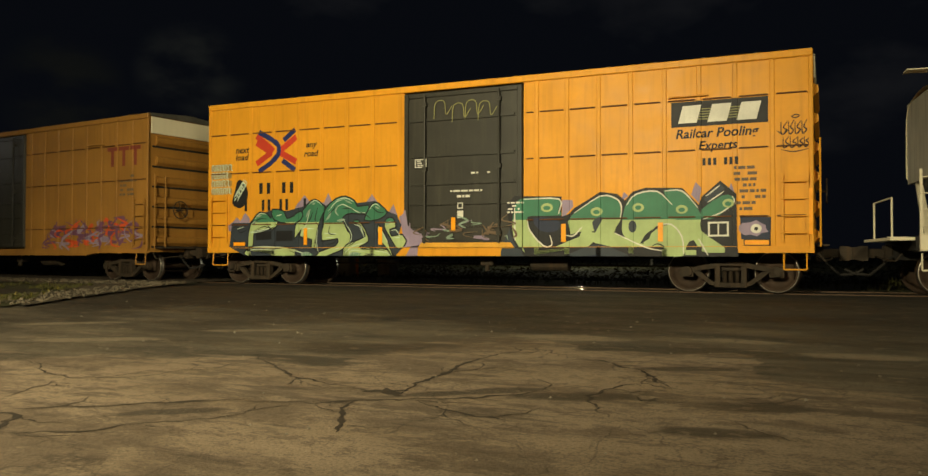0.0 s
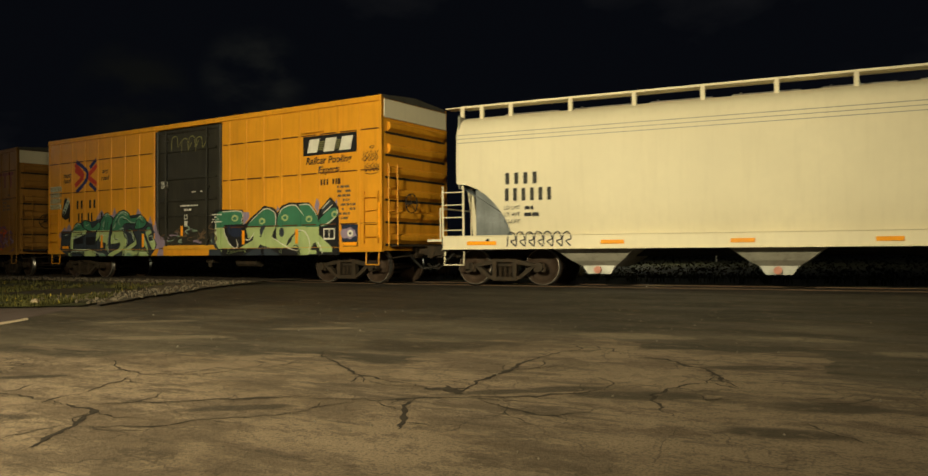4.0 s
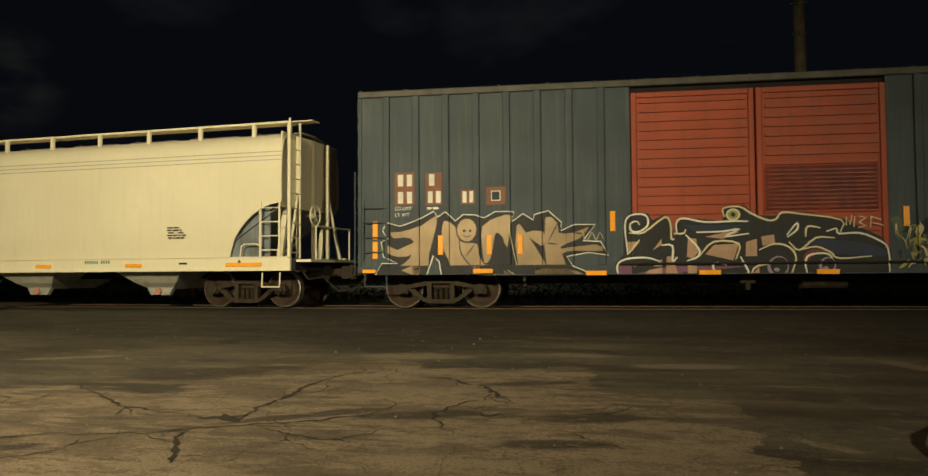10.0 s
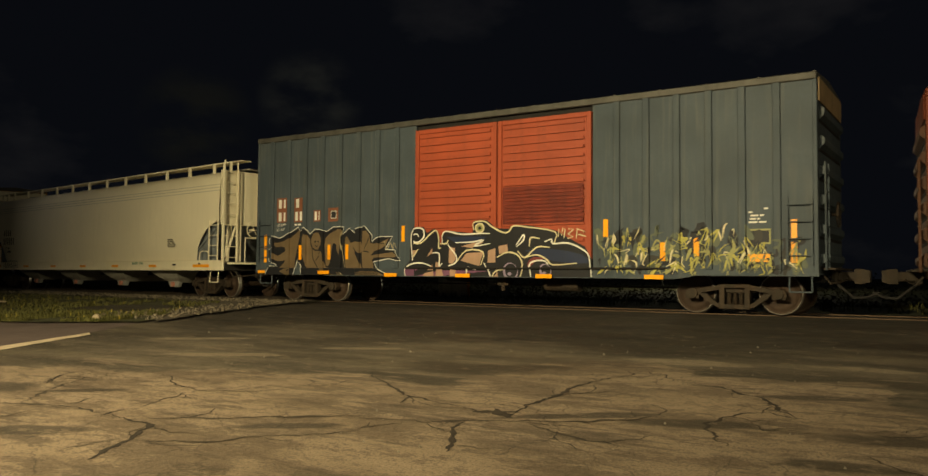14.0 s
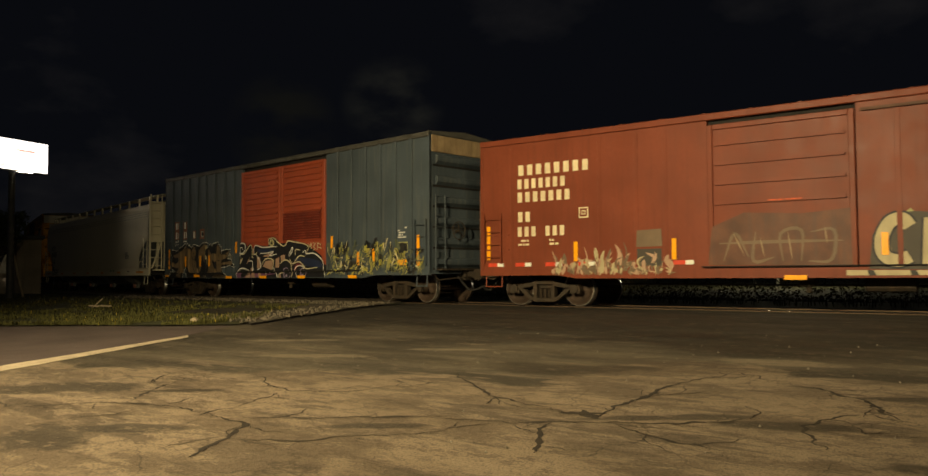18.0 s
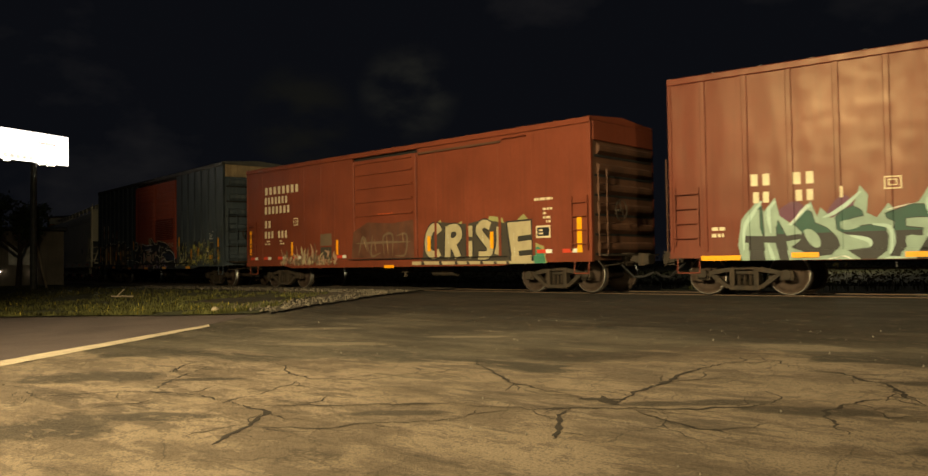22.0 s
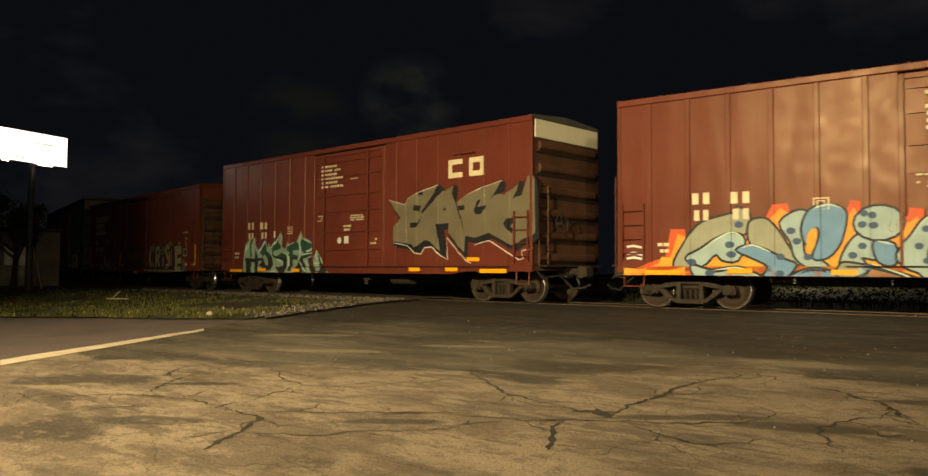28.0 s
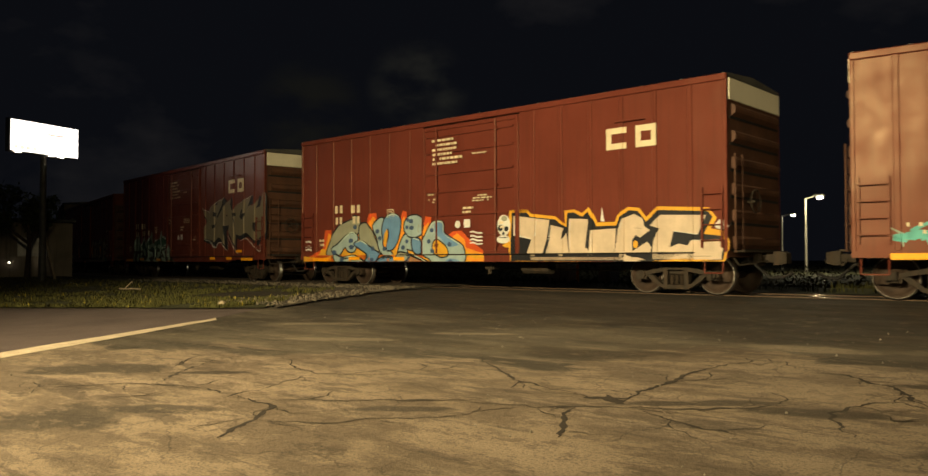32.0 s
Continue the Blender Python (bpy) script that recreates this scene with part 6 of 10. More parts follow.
d.stroke(((12.85, 1.83), (12.85, 1.41), (12.76, 1.06)), 0.154, P_CREAM, 4, 1)
d.fill(((13.12, 1.97), (14.05, 2), (14.11, 0.75), (13.28, 0.76)), P_BLACK)
d.fill(((13.17, 1.93), (14, 1.95), (14.03, 0.79), (13.35, 0.8)), P_CREAM)
d.fill(((13.54, 1.54), (14.05, 1.58), (14.04, 1.43), (13.55, 1.39)), P_SOOT)
d.fill(((13.56, 1.14), (14.04, 1.17), (14.03, 1.02), (13.58, 1)), P_SOOT)
d.fill(((9.36, 0.9), (14.12, 0.86), (14.12, 0.7), (9.35, 0.7)), P_CREAM)
d.fill(((9.75, 0.9), (9.87, 0.89), (9.96, 0.71), (9.8, 0.71)), P_SOOT)
d.fill(((10.52, 0.89), (10.63, 0.89), (10.71, 0.71), (10.56, 0.71)), P_SOOT)
d.fill(((11.17, 0.88), (11.28, 0.88), (11.35, 0.7), (11.21, 0.7)), P_SOOT)
d.fill(((11.64, 0.88), (11.74, 0.87), (11.82, 0.7), (11.68, 0.7)), P_SOOT)
d.fill(((12.17, 0.87), (12.27, 0.87), (12.34, 0.7), (12.21, 0.7)), P_SOOT)
d.fill(((12.68, 0.86), (12.78, 0.86), (12.85, 0.7), (12.72, 0.7)), P_SOOT)
d.fill(((13.14, 0.86), (13.24, 0.86), (13.31, 0.7), (13.18, 0.7)), P_SOOT)
d.stroke(((10.07, 1.64), (10.09, 1.36)), 0.035, P_WHITE, 0, 0.2)
d.stroke(((10.89, 1.68), (10.91, 1.4)), 0.034, P_WHITE, 0, 0.2)
d.stroke(((11.74, 1.31), (11.76, 1.05)), 0.033, P_WHITE, 0, 0.2)
d.stroke(((12.26, 1.63), (12.28, 1.37)), 0.033, P_WHITE, 0, 0.2)
d.stroke(((13.4, 1.65), (13.42, 1.4)), 0.032, P_WHITE, 0, 0.2)
d.stroke(((13.43, 1.27), (13.44, 1.02)), 0.031, P_WHITE, 0, 0.2)
d.stroke(((10.15, 1.42), (10.21, 1.27)), 0.042, P_BROWN, 0, 0.2)
d.stroke(((11.26, 1.73), (11.32, 1.58)), 0.041, P_BROWN, 0, 0.2)
d.stroke(((12.4, 1.36), (12.46, 1.22)), 0.039, P_BROWN, 0, 0.2)
d.stroke(((13.68, 1.76), (13.73, 1.62)), 0.037, P_BROWN, 0, 0.2)
d.stroke(((13.46, 0.99), (13.51, 0.85)), 0.038, P_BROWN, 0, 0.2)
d.stroke(((10.93, 1.2), (10.99, 1.05)), 0.041, P_BROWN, 0, 0.2)
d.finish()
d = Drawing(CAR_E, DOOR_E, "pale scraped scuffs low on the side", "scuffs")
rng = random.Random(6)
for k in range(150):
    x = 2.35 + 3.2 * rng.random() ** 0.9
    z = 0.82 + 0.30 * rng.random() ** 2
    top = (0.10 + 0.45 * rng.random() ** 2) * (1.0 if x < 4.4 else 0.6)
    d.stroke([(x, z), (x + 0.15 * (rng.random() - 0.5), z + 0.6 * top), (x + 0.3 * (rng.random() - 0.5), z + top)], 0.03 + 0.09 * rng.random() ** 2, rng.choice((P_ROSEDIM, P_DIM, P_DIM, P_ROSEDIM, P_CREAM)), 3, 0.2)
d.finish()
for x, z, w, h in ((0.22, 1.25, 0.11, 0.92), (2.94, 1.18, 0.11, 0.5), (5.57, 1.18, 0.11, 0.5), (8.14, 0.70, 0.46, 0.10), (15.52, 1.06, 0.15, 0.92), (12.55, 1.23, 0.12, 0.47), (10.02, 1.2, 0.13, 0.46)):
    reflector(CAR_E, x, z, w, h, DOOR_E)
for z in (1.5, 1.9, 2.3):
    bm = B()
    box(bm, 0.2, 0.95, -0.03, 0.0, z, z + 0.04)
    part("side_rib", bm, RUST, CAR_E)
for x in (1.03, 3.68, 4.67, 5.42, 10.36, 11.66, 12.9, 14.1):
    bm = B()
    box(bm, x - 0.05, x + 0.05, -0.012, 0.0, 1.0, 4.28, 0.004)
    part("side_seam", bm, RUST, CAR_E)
bm = B()
box(bm, 9.7, 13.0, -0.07, -0.04, 4.18, 4.24)
part("door_track", bm, OXIDE_DARK, CAR_E)
bm = B()
box(bm, 6.3, 13.2, -0.10, -0.04, 0.985, 1.01, 0.004)
part("door_track", bm, BLACK, CAR_E)


def oxide_marks(car, seed, narrow):
    d = Drawing(car, DOOR_F, "cream stencilled blocks and door notes", "mark")
    stencil(d, 1.85, 2.44, 2.36, 2.70, "##", P_STENCIL, seed)
    stencil(d, 2.75, 2.42, 3.27, 2.68, "##", P_STENCIL, seed + 1)
    stencil(d, 1.90, 2.06, 2.33, 2.30, "##", P_STENCIL, seed + 2)
    stencil(d, 2.80, 2.06, 3.25, 2.30, "##", P_STENCIL, seed + 3)
    if narrow:
        stencil(d, 3.66, 2.08, 3.86, 2.32, "|", P_STENCIL, seed + 4)
    ring_mark(d, 4.56, 2.20, 4.88, 2.46, 0.025, P_STENCIL)
    ring_mark(d, 4.64, 2.27, 4.80, 2.40, 0.02, P_STENCIL)
    fine_print(d, 6.68, 3.68, 7.95, 4.52, 6, P_STENCIL, seed + 5, 0.95)
    fine_print(d, 6.49, 2.55, 6.86, 2.86, 4, P_STENCIL, seed + 6)
    fine_print(d, 8.30, 2.52, 9.10, 2.74, 3, P_STENCIL, seed + 7)
    fine_print(d, 8.3, 3.9, 9.1, 3.97, 1, P_STENCIL, seed + 8)
    fine_print(d, 7.95, 2.18, 8.4, 2.42, 2, P_STENCIL, seed + 9)
    d.polygon([(8.0, 1.78), (8.24, 1.78), (8.24, 2.02), (8.0, 2.02)], P_WHITE)
    d.blob(7.75, 1.88, 0.11, 0.11, P_WHITE)
    fine_print(d, 9.35, 1.7, 9.75, 1.95, 2, P_STENCIL, seed + 10)
    for i, (x0, x1) in enumerate(((12.82, 13.40), (13.66, 14.24))):
        ring_mark(d, x0, 3.60, x1, 4.14, 0.15, P_STENCIL, i == 0)
    fine_print(d, 1.0, 1.3, 1.4, 1.6, 2, P_STENCIL, seed + 11)
    d.finish()


oxide_marks(CAR_F, 20, True)
oxide_marks(CAR_G, 40, False)
oxide_marks(CAR_H, 60, False)
d = Drawing(CAR_F, DOOR_F, "dark green graffiti with pointed mint outlines")
d.fill(((2.4, 1.76), (2.74, 2.04), (2.98, 1.97), (3.06, 1.58)), P_PLUM, 3)
d.fill(((3.46, 1.76), (3.77, 2.13), (4, 1.93), (3.84, 1.62)), P_PLUM, 3)
d.fill(((5.73, 1.87), (5.97, 2.13), (6.13, 1.86), (6.33, 1.38), (6.52, 1.14), (6.19, 1.09)), P_PLUM, 3)
d.fill(((1.7, 0.7), (1.59, 1.14), (1.68, 1.71), (2.07, 2.15), (2.17, 1.86), (2.41, 2.16), (2.5, 1.76), (2.77, 1.55), (3.14, 2.04), (3.27, 1.7), (3.34, 1.91), (3.55, 1.66), (3.98, 1.9), (4.11, 2.32), (4.26, 2.11), (4.22, 1.74), (4.41, 1.64), (4.63, 1.92), (4.74, 1.78), (5.17, 1.92), (5.4, 2.29), (5.51, 2.06), (5.93, 1.94), (6.21, 1.74), (6.24, 1.44), (6.39, 1.25), (6.46, 1.6), (6.57, 1.46), (6.79, 1.23), (6.95, 0.91), (7.18, 0.71), (6.9, 0.7)), P_MINT)
d.rim(((1.94, 1.87), (2.09, 1.94), (2.09, 1.5), (2.14, 1.31), (1.77, 1.32), (1.77, 1.2), (1.85, 1.19), (1.85, 0.7), (2.21, 0.7), (2.14, 1.19), (2.42, 1.18), (2.51, 0.7), (2.71, 0.7), (2.61, 1.2), (2.93, 1.26), (2.92, 1.33), (2.63, 1.3), (2.46, 1.66), (2.43, 1.5), (2.43, 1.3), (2.16, 1.31), (2.12, 1.99)), 0.03, P_SOOT)
d.rim(((2.81, 1.55), (3.04, 1.86), (3.15, 1.81), (3.22, 1.57), (3.45, 1.46), (3.65, 1.25), (3.7, 1.08), (3.55, 0.89), (3.26, 0.86), (3.11, 0.9), (2.89, 1.01), (2.75, 1.06), (2.92, 1.19), (2.97, 1.38)), 0.03, P_SOOT)
d.rim(((3.63, 1.66), (3.76, 1.81), (3.97, 1.89), (4.13, 1.79), (4.16, 1.69), (3.95, 1.65), (3.76, 1.55), (3.71, 1.43), (3.82, 1.44), (4.26, 1.49), (4.54, 1.47), (4.61, 1.25), (4.58, 0.95), (4.39, 0.79), (4.17, 0.75), (4.01, 0.86), (3.85, 0.98), (4.27, 1.01), (4.34, 1.13), (4.25, 1.25), (3.83, 1.32), (3.66, 1.42)), 0.03, P_SOOT)
d.rim(((3.14, 0.77), (3.62, 0.72), (4.08, 0.79), (4.15, 0.7), (3.62, 0.7), (3.13, 0.7)), 0.03, P_SOOT)
d.rim(((4.56, 1.7), (4.73, 1.76), (5.05, 1.87), (5.33, 1.85), (5.41, 1.71), (5.36, 1.61), (5.12, 1.62), (4.92, 1.6), (4.92, 1.43), (5.23, 1.38), (5.21, 1.26), (4.92, 1.26), (4.92, 1.03), (4.85, 0.94), (4.8, 0.75), (4.62, 0.76), (4.67, 1), (4.74, 1.54), (4.6, 1.62)), 0.03, P_SOOT)
d.rim(((5.43, 1.94), (5.58, 1.98), (5.78, 1.89), (6.09, 1.81), (6.15, 1.67), (6.06, 1.52), (5.92, 1.48), (5.69, 1.47), (5.61, 1.55), (5.48, 1.58), (5.4, 1.77)), 0.03, P_SOOT)
d.rim(((5.52, 1.38), (5.73, 1.42), (5.97, 1.45), (6.2, 1.42), (5.97, 1.37), (5.77, 1.32), (5.61, 1.31)), 0.03, P_SOOT)
d.rim(((5.31, 1.2), (5.44, 1.36), (5.58, 1.32), (5.63, 1.15), (5.77, 0.95), (5.73, 0.7), (5.06, 0.7), (5.16, 0.93)), 0.03, P_SOOT)
d.rim(((5.84, 1.29), (6.06, 1.34), (6.27, 1.09), (6.34, 0.88), (6.33, 0.7), (6.21, 0.7), (6.07, 0.86), (5.96, 1.03)), 0.03, P_SOOT)
d.rim(((6.55, 1.39), (6.69, 1.29), (6.84, 1.13), (6.96, 0.87), (6.89, 0.71), (6.64, 0.7), (6.33, 0.7), (6.33, 0.84), (6.57, 0.85), (6.66, 0.98), (6.64, 1.18)), 0.03, P_SOOT)
d.fill(((1.94, 1.87), (2.09, 1.94), (2.09, 1.5), (2.14, 1.31), (1.77, 1.32), (1.77, 1.2), (1.85, 1.19), (1.85, 0.7), (2.21, 0.7), (2.14, 1.19), (2.42, 1.18), (2.51, 0.7), (2.71, 0.7), (2.61, 1.2), (2.93, 1.26), (2.92, 1.33), (2.63, 1.3), (2.46, 1.66), (2.43, 1.5), (2.43, 1.3), (2.16, 1.31), (2.12, 1.99)), P_DEEP, 0, P_SOOT, 1.36)
d.fill(((2.81, 1.55), (3.04, 1.86), (3.15, 1.81), (3.22, 1.57), (3.45, 1.46), (3.65, 1.25), (3.7, 1.08), (3.55, 0.89), (3.26, 0.86), (3.11, 0.9), (2.89, 1.01), (2.75, 1.06), (2.92, 1.19), (2.97, 1.38)), P_DEEP, 0, P_SOOT, 1.36)
d.fill(((3.63, 1.66), (3.76, 1.81), (3.97, 1.89), (4.13, 1.79), (4.16, 1.69), (3.95, 1.65), (3.76, 1.55), (3.71, 1.43), (3.82, 1.44), (4.26, 1.49), (4.54, 1.47), (4.61, 1.25), (4.58, 0.95), (4.39, 0.79), (4.17, 0.75), (4.01, 0.86), (3.85, 0.98), (4.27, 1.01), (4.34, 1.13), (4.25, 1.25), (3.83, 1.32), (3.66, 1.42)), P_DEEP, 0, P_SOOT, 1.36)
d.fill(((3.14, 0.77), (3.62, 0.72), (4.08, 0.79), (4.15, 0.7), (3.62, 0.7), (3.13, 0.7)), P_DEEP, 0, P_SOOT, 1.36)
d.fill(((4.56, 1.7), (4.73, 1.76), (5.05, 1.87), (5.33, 1.85), (5.41, 1.71), (5.36, 1.61), (5.12, 1.62), (4.92, 1.6), (4.92, 1.43), (5.23, 1.38), (5.21, 1.26), (4.92, 1.26), (4.92, 1.03), (4.85, 0.94), (4.8, 0.75), (4.62, 0.76), (4.67, 1), (4.74, 1.54), (4.6, 1.62)), P_DEEP, 0, P_SOOT, 1.36)
d.fill(((5.43, 1.94), (5.58, 1.98), (5.78, 1.89), (6.09, 1.81), (6.15, 1.67), (6.06, 1.52), (5.92, 1.48), (5.69, 1.47), (5.61, 1.55), (5.48, 1.58), (5.4, 1.77)), P_DEEP, 0, P_SOOT, 1.36)
d.fill(((5.52, 1.38), (5.73, 1.42), (5.97, 1.45), (6.2, 1.42), (5.97, 1.37), (5.77, 1.32), (5.61, 1.31)), P_DEEP, 0, P_SOOT, 1.36)
d.fill(((5.31, 1.2), (5.44, 1.36), (5.58, 1.32), (5.63, 1.15), (5.77, 0.95), (5.73, 0.7), (5.06, 0.7), (5.16, 0.93)), P_DEEP, 0, P_SOOT, 1.36)
d.fill(((5.84, 1.29), (6.06, 1.34), (6.27, 1.09), (6.34, 0.88), (6.33, 0.7), (6.21, 0.7), (6.07, 0.86), (5.96, 1.03)), P_DEEP, 0, P_SOOT, 1.36)
d.fill(((6.55, 1.39), (6.69, 1.29), (6.84, 1.13), (6.96, 0.87), (6.89, 0.71), (6.64, 0.7), (6.33, 0.7), (6.33, 0.84), (6.57, 0.85), (6.66, 0.98), (6.64, 1.18)), P_DEEP, 0, P_SOOT, 1.36)
d.fill(((2.99, 1.41), (3.14, 1.44), (3.3, 1.27), (3.32, 1.08), (3.21, 1.05), (3.07, 1.19)), P_MINT, 2)
d.fill(((3.73, 1.57), (3.89, 1.61), (4.07, 1.54), (4.09, 1.46), (3.88, 1.4), (3.75, 1.43)), P_MINT, 2)
d.fill(((2.89, 0.87), (3.14, 0.82), (3.36, 0.84), (3.32, 0.78), (3.07, 0.78)), P_MINT, 2)
d.fill(((4.93, 1.23), (5.11, 1.25), (5.14, 1.01), (5, 0.99), (4.93, 1.06)), P_MINT, 2)
d.stroke(((1.72, 1.02), (1.75, 1.51), (1.93, 1.83), (2.13, 2.1)), 0.085, P_MINT_PALE, 4, 0.4)
d.stroke(((2.42, 2.08), (2.27, 1.88), (2.31, 1.39)), 0.085, P_MINT_PALE, 4, 0.4)
d.stroke(((2.25, 1.15), (2.4, 0.7)), 0.085, P_MINT_PALE, 4, 0.4)
d.stroke(((2.73, 1.54), (3.04, 1.9), (3.15, 1.95)), 0.085, P_MINT_PALE, 4, 0.4)
d.stroke(((3.39, 1.68), (3.63, 1.78), (3.88, 1.96), (4.12, 2.19)), 0.085, P_MINT_PALE, 4, 0.4)
d.stroke(((3.9, 1.28), (4.24, 1.18), (4.29, 1.05)), 0.085, P_MINT_PALE, 4, 0.4)
d.stroke(((4.33, 1.5), (4.64, 1.43), (4.7, 1.14), (4.64, 0.89)), 0.085, P_MINT_PALE, 4, 0.4)
d.stroke(((4.48, 0.75), (4.72, 0.8), (5.11, 0.73)), 0.085, P_MINT_PALE, 4, 0.4)
d.stroke(((5.38, 2.12), (5.32, 1.87), (5.39, 1.57), (5.31, 1.23)), 0.085, P_MINT_PALE, 4, 0.4)
d.stroke(((5.33, 1.2), (5.61, 0.94), (5.79, 0.84)), 0.085, P_MINT_PALE, 4, 0.4)
d.stroke(((5.69, 1.26), (5.88, 0.94), (6.09, 0.72)), 0.085, P_MINT_PALE, 4, 0.4)
d.stroke(((5.71, 1.55), (5.97, 1.58), (6.2, 1.72)), 0.085, P_MINT_PALE, 4, 0.4)
d.stroke(((6.46, 1.56), (6.4, 1.36), (6.54, 1.26)), 0.085, P_MINT_PALE, 4, 0.4)
d.stroke(((6.37, 1), (6.62, 1.01)), 0.085, P_MINT_PALE, 4, 0.4)
d.stroke(((6.67, 1.33), (6.87, 1.06)), 0.085, P_MINT_PALE, 4, 0.4)
d.stroke(((4.59, 1.78), (5.05, 1.89)), 0.026, P_WHITE, 2, 0.3)
d.stroke(((5.59, 1.97), (6.11, 1.82)), 0.026, P_WHITE, 2, 0.3)
d.stroke(((5.49, 1.4), (5.81, 1.47), (6.2, 1.48)), 0.026, P_WHITE, 2, 0.3)
d.stroke(((5.72, 1.29), (6.08, 1.36)), 0.026, P_WHITE, 2, 0.3)
d.stroke(((2.69, 1.54), (3.09, 1.96)), 0.026, P_WHITE, 2, 0.3)
d.stroke(((3.38, 0.77), (3.8, 0.86), (4.03, 0.7)), 0.026, P_WHITE, 2, 0.3)
d.stroke(((6.32, 1.11), (6.65, 1.13)), 0.026, P_WHITE, 2, 0.3)
d.fill(((6.33, 0.81), (6.52, 0.82), (6.71, 0.7), (6.37, 0.7)), P_GOLD)
d.fill(((2.66, 0.79), (2.83, 0.8), (2.77, 0.7), (2.66, 0.7)), P_GOLD)
d.finish()
d = Drawing(CAR_F, DOOR_F, "large silver angular graffiti with black shadows")
d.fill(((10.31, 2.93), (11.08, 2.7), (11.19, 2.92), (11.87, 3.11), (12.51, 3.24), (12.58, 3.22), (12.8, 3.05), (13.23, 3.22), (13.09, 2.96), (13.35, 2.48), (13.63, 1.71), (13.6, 1.23), (12.95, 1.84), (12.98, 2.1), (12.47, 2.08), (12.6, 1.75), (12.63, 1.27), (12.18, 1.59), (11.96, 1.61), (11.52, 1.39), (11.41, 1.5), (11.18, 1.52), (10.56, 1.6), (10.6, 2.06), (10.88, 2.34), (10.49, 2.75)), P_BLACK)
d.rim(((10.21, 3.05), (10.99, 2.82), (11.1, 3.05), (11.78, 3.23), (12.43, 3.36), (12.5, 3.34), (12.72, 3.16), (13.15, 3.33), (13.01, 3.07), (13.28, 2.59), (13.56, 1.82), (13.52, 1.33), (12.87, 1.94), (12.9, 2.21), (12.38, 2.19), (12.52, 1.86), (12.55, 1.38), (12.09, 1.7), (11.88, 1.73), (11.43, 1.51), (11.32, 1.61), (11.09, 1.63), (10.46, 1.72), (10.51, 2.18), (10.79, 2.45), (10.39, 2.88)), 0.103, P_BLACK)
d.fill(((13.32, 2.68), (13.59, 2.86), (14.28, 3.03), (15, 3.19), (14.76, 2.9), (15.11, 2.81), (15.65, 3.1), (15.45, 2.72), (15.73, 2.76), (15.93, 3.26), (16.06, 3.32), (16.17, 3.18), (16.18, 2.38), (16.19, 1.76), (16.03, 1.64), (15.76, 1.59), (15.48, 1.42), (15.37, 1.42), (14.54, 1.78), (14.26, 1.7), (14.01, 1.65), (13.63, 1.71), (13.42, 2.44)), P_BLACK)
d.rim(((13.24, 2.79), (13.51, 2.97), (14.21, 3.14), (14.93, 3.3), (14.69, 3.01), (15.04, 2.91), (15.59, 3.21), (15.38, 2.83), (15.66, 2.87), (15.86, 3.36), (16, 3.42), (16.1, 3.28), (16.12, 2.47), (16.13, 1.85), (15.97, 1.74), (15.7, 1.69), (15.42, 1.52), (15.31, 1.52), (14.47, 1.89), (14.19, 1.8), (13.94, 1.76), (13.56, 1.82), (13.35, 2.55)), 0.093, P_BLACK)
d.stroke(((10.38, 1.75), (11.05, 1.65), (11.36, 1.42), (11.65, 1.38), (11.8, 1.57), (12.13, 1.59), (12.51, 1.32), (12.79, 1.21), (12.76, 1.85), (13.55, 1.16), (13.74, 1.1)), 0.029, P_WHITE, 0, 0.6)
d.stroke(((13.88, 1.62), (14.43, 1.73), (15.52, 1.18), (15.66, 1.21), (15.61, 1.42), (16.02, 1.5)), 0.026, P_WHITE, 0, 0.6)
d.fill(((10.13, 3.13), (10.91, 2.9), (11.03, 3.12), (11.71, 3.3), (12.36, 3.43), (12.43, 3.41), (12.65, 3.24), (13.09, 3.4), (12.95, 3.15), (13.21, 2.66), (13.5, 1.89), (13.46, 1.4), (12.8, 2.01), (12.84, 2.28), (12.31, 2.26), (12.45, 1.93), (12.48, 1.45), (12.02, 1.77), (11.81, 1.8), (11.36, 1.58), (11.24, 1.69), (11.02, 1.71), (10.38, 1.8), (10.43, 2.25), (10.71, 2.53), (10.31, 2.96)), P_SILVER)
d.fill(((13.18, 2.86), (13.45, 3.04), (14.15, 3.21), (14.88, 3.37), (14.63, 3.07), (14.99, 2.98), (15.53, 3.27), (15.33, 2.89), (15.61, 2.93), (15.81, 3.43), (15.95, 3.49), (16.05, 3.34), (16.06, 2.54), (16.08, 1.91), (15.92, 1.8), (15.64, 1.75), (15.36, 1.58), (15.25, 1.58), (14.41, 1.95), (14.13, 1.87), (13.88, 1.82), (13.5, 1.89), (13.28, 2.62)), P_SILVER)
d.fill(((12.42, 3.46), (12.65, 3.31), (11.7, 2.62), (11.63, 2.66), (12.04, 3.05)), P_BLACK)
d.fill(((11.33, 2.9), (11.65, 2.85), (11.57, 2.68), (11.27, 2.75)), P_BLACK)
d.fill(((11.16, 2.36), (11.48, 2.35), (11.69, 2.53), (11.45, 2.2), (11.16, 2.2)), P_BLACK)
d.fill(((11.49, 3.29), (11.71, 3.31), (11.71, 3.18), (11.53, 3.19)), P_BLACK)
d.fill(((12.58, 2.68), (12.68, 2.76), (12.73, 2.65)), P_BLACK)
d.fill(((12.31, 2.27), (12.84, 2.28), (12.66, 2.05), (12.79, 1.24), (12.48, 1.42), (12.38, 1.96)), P_BLACK)
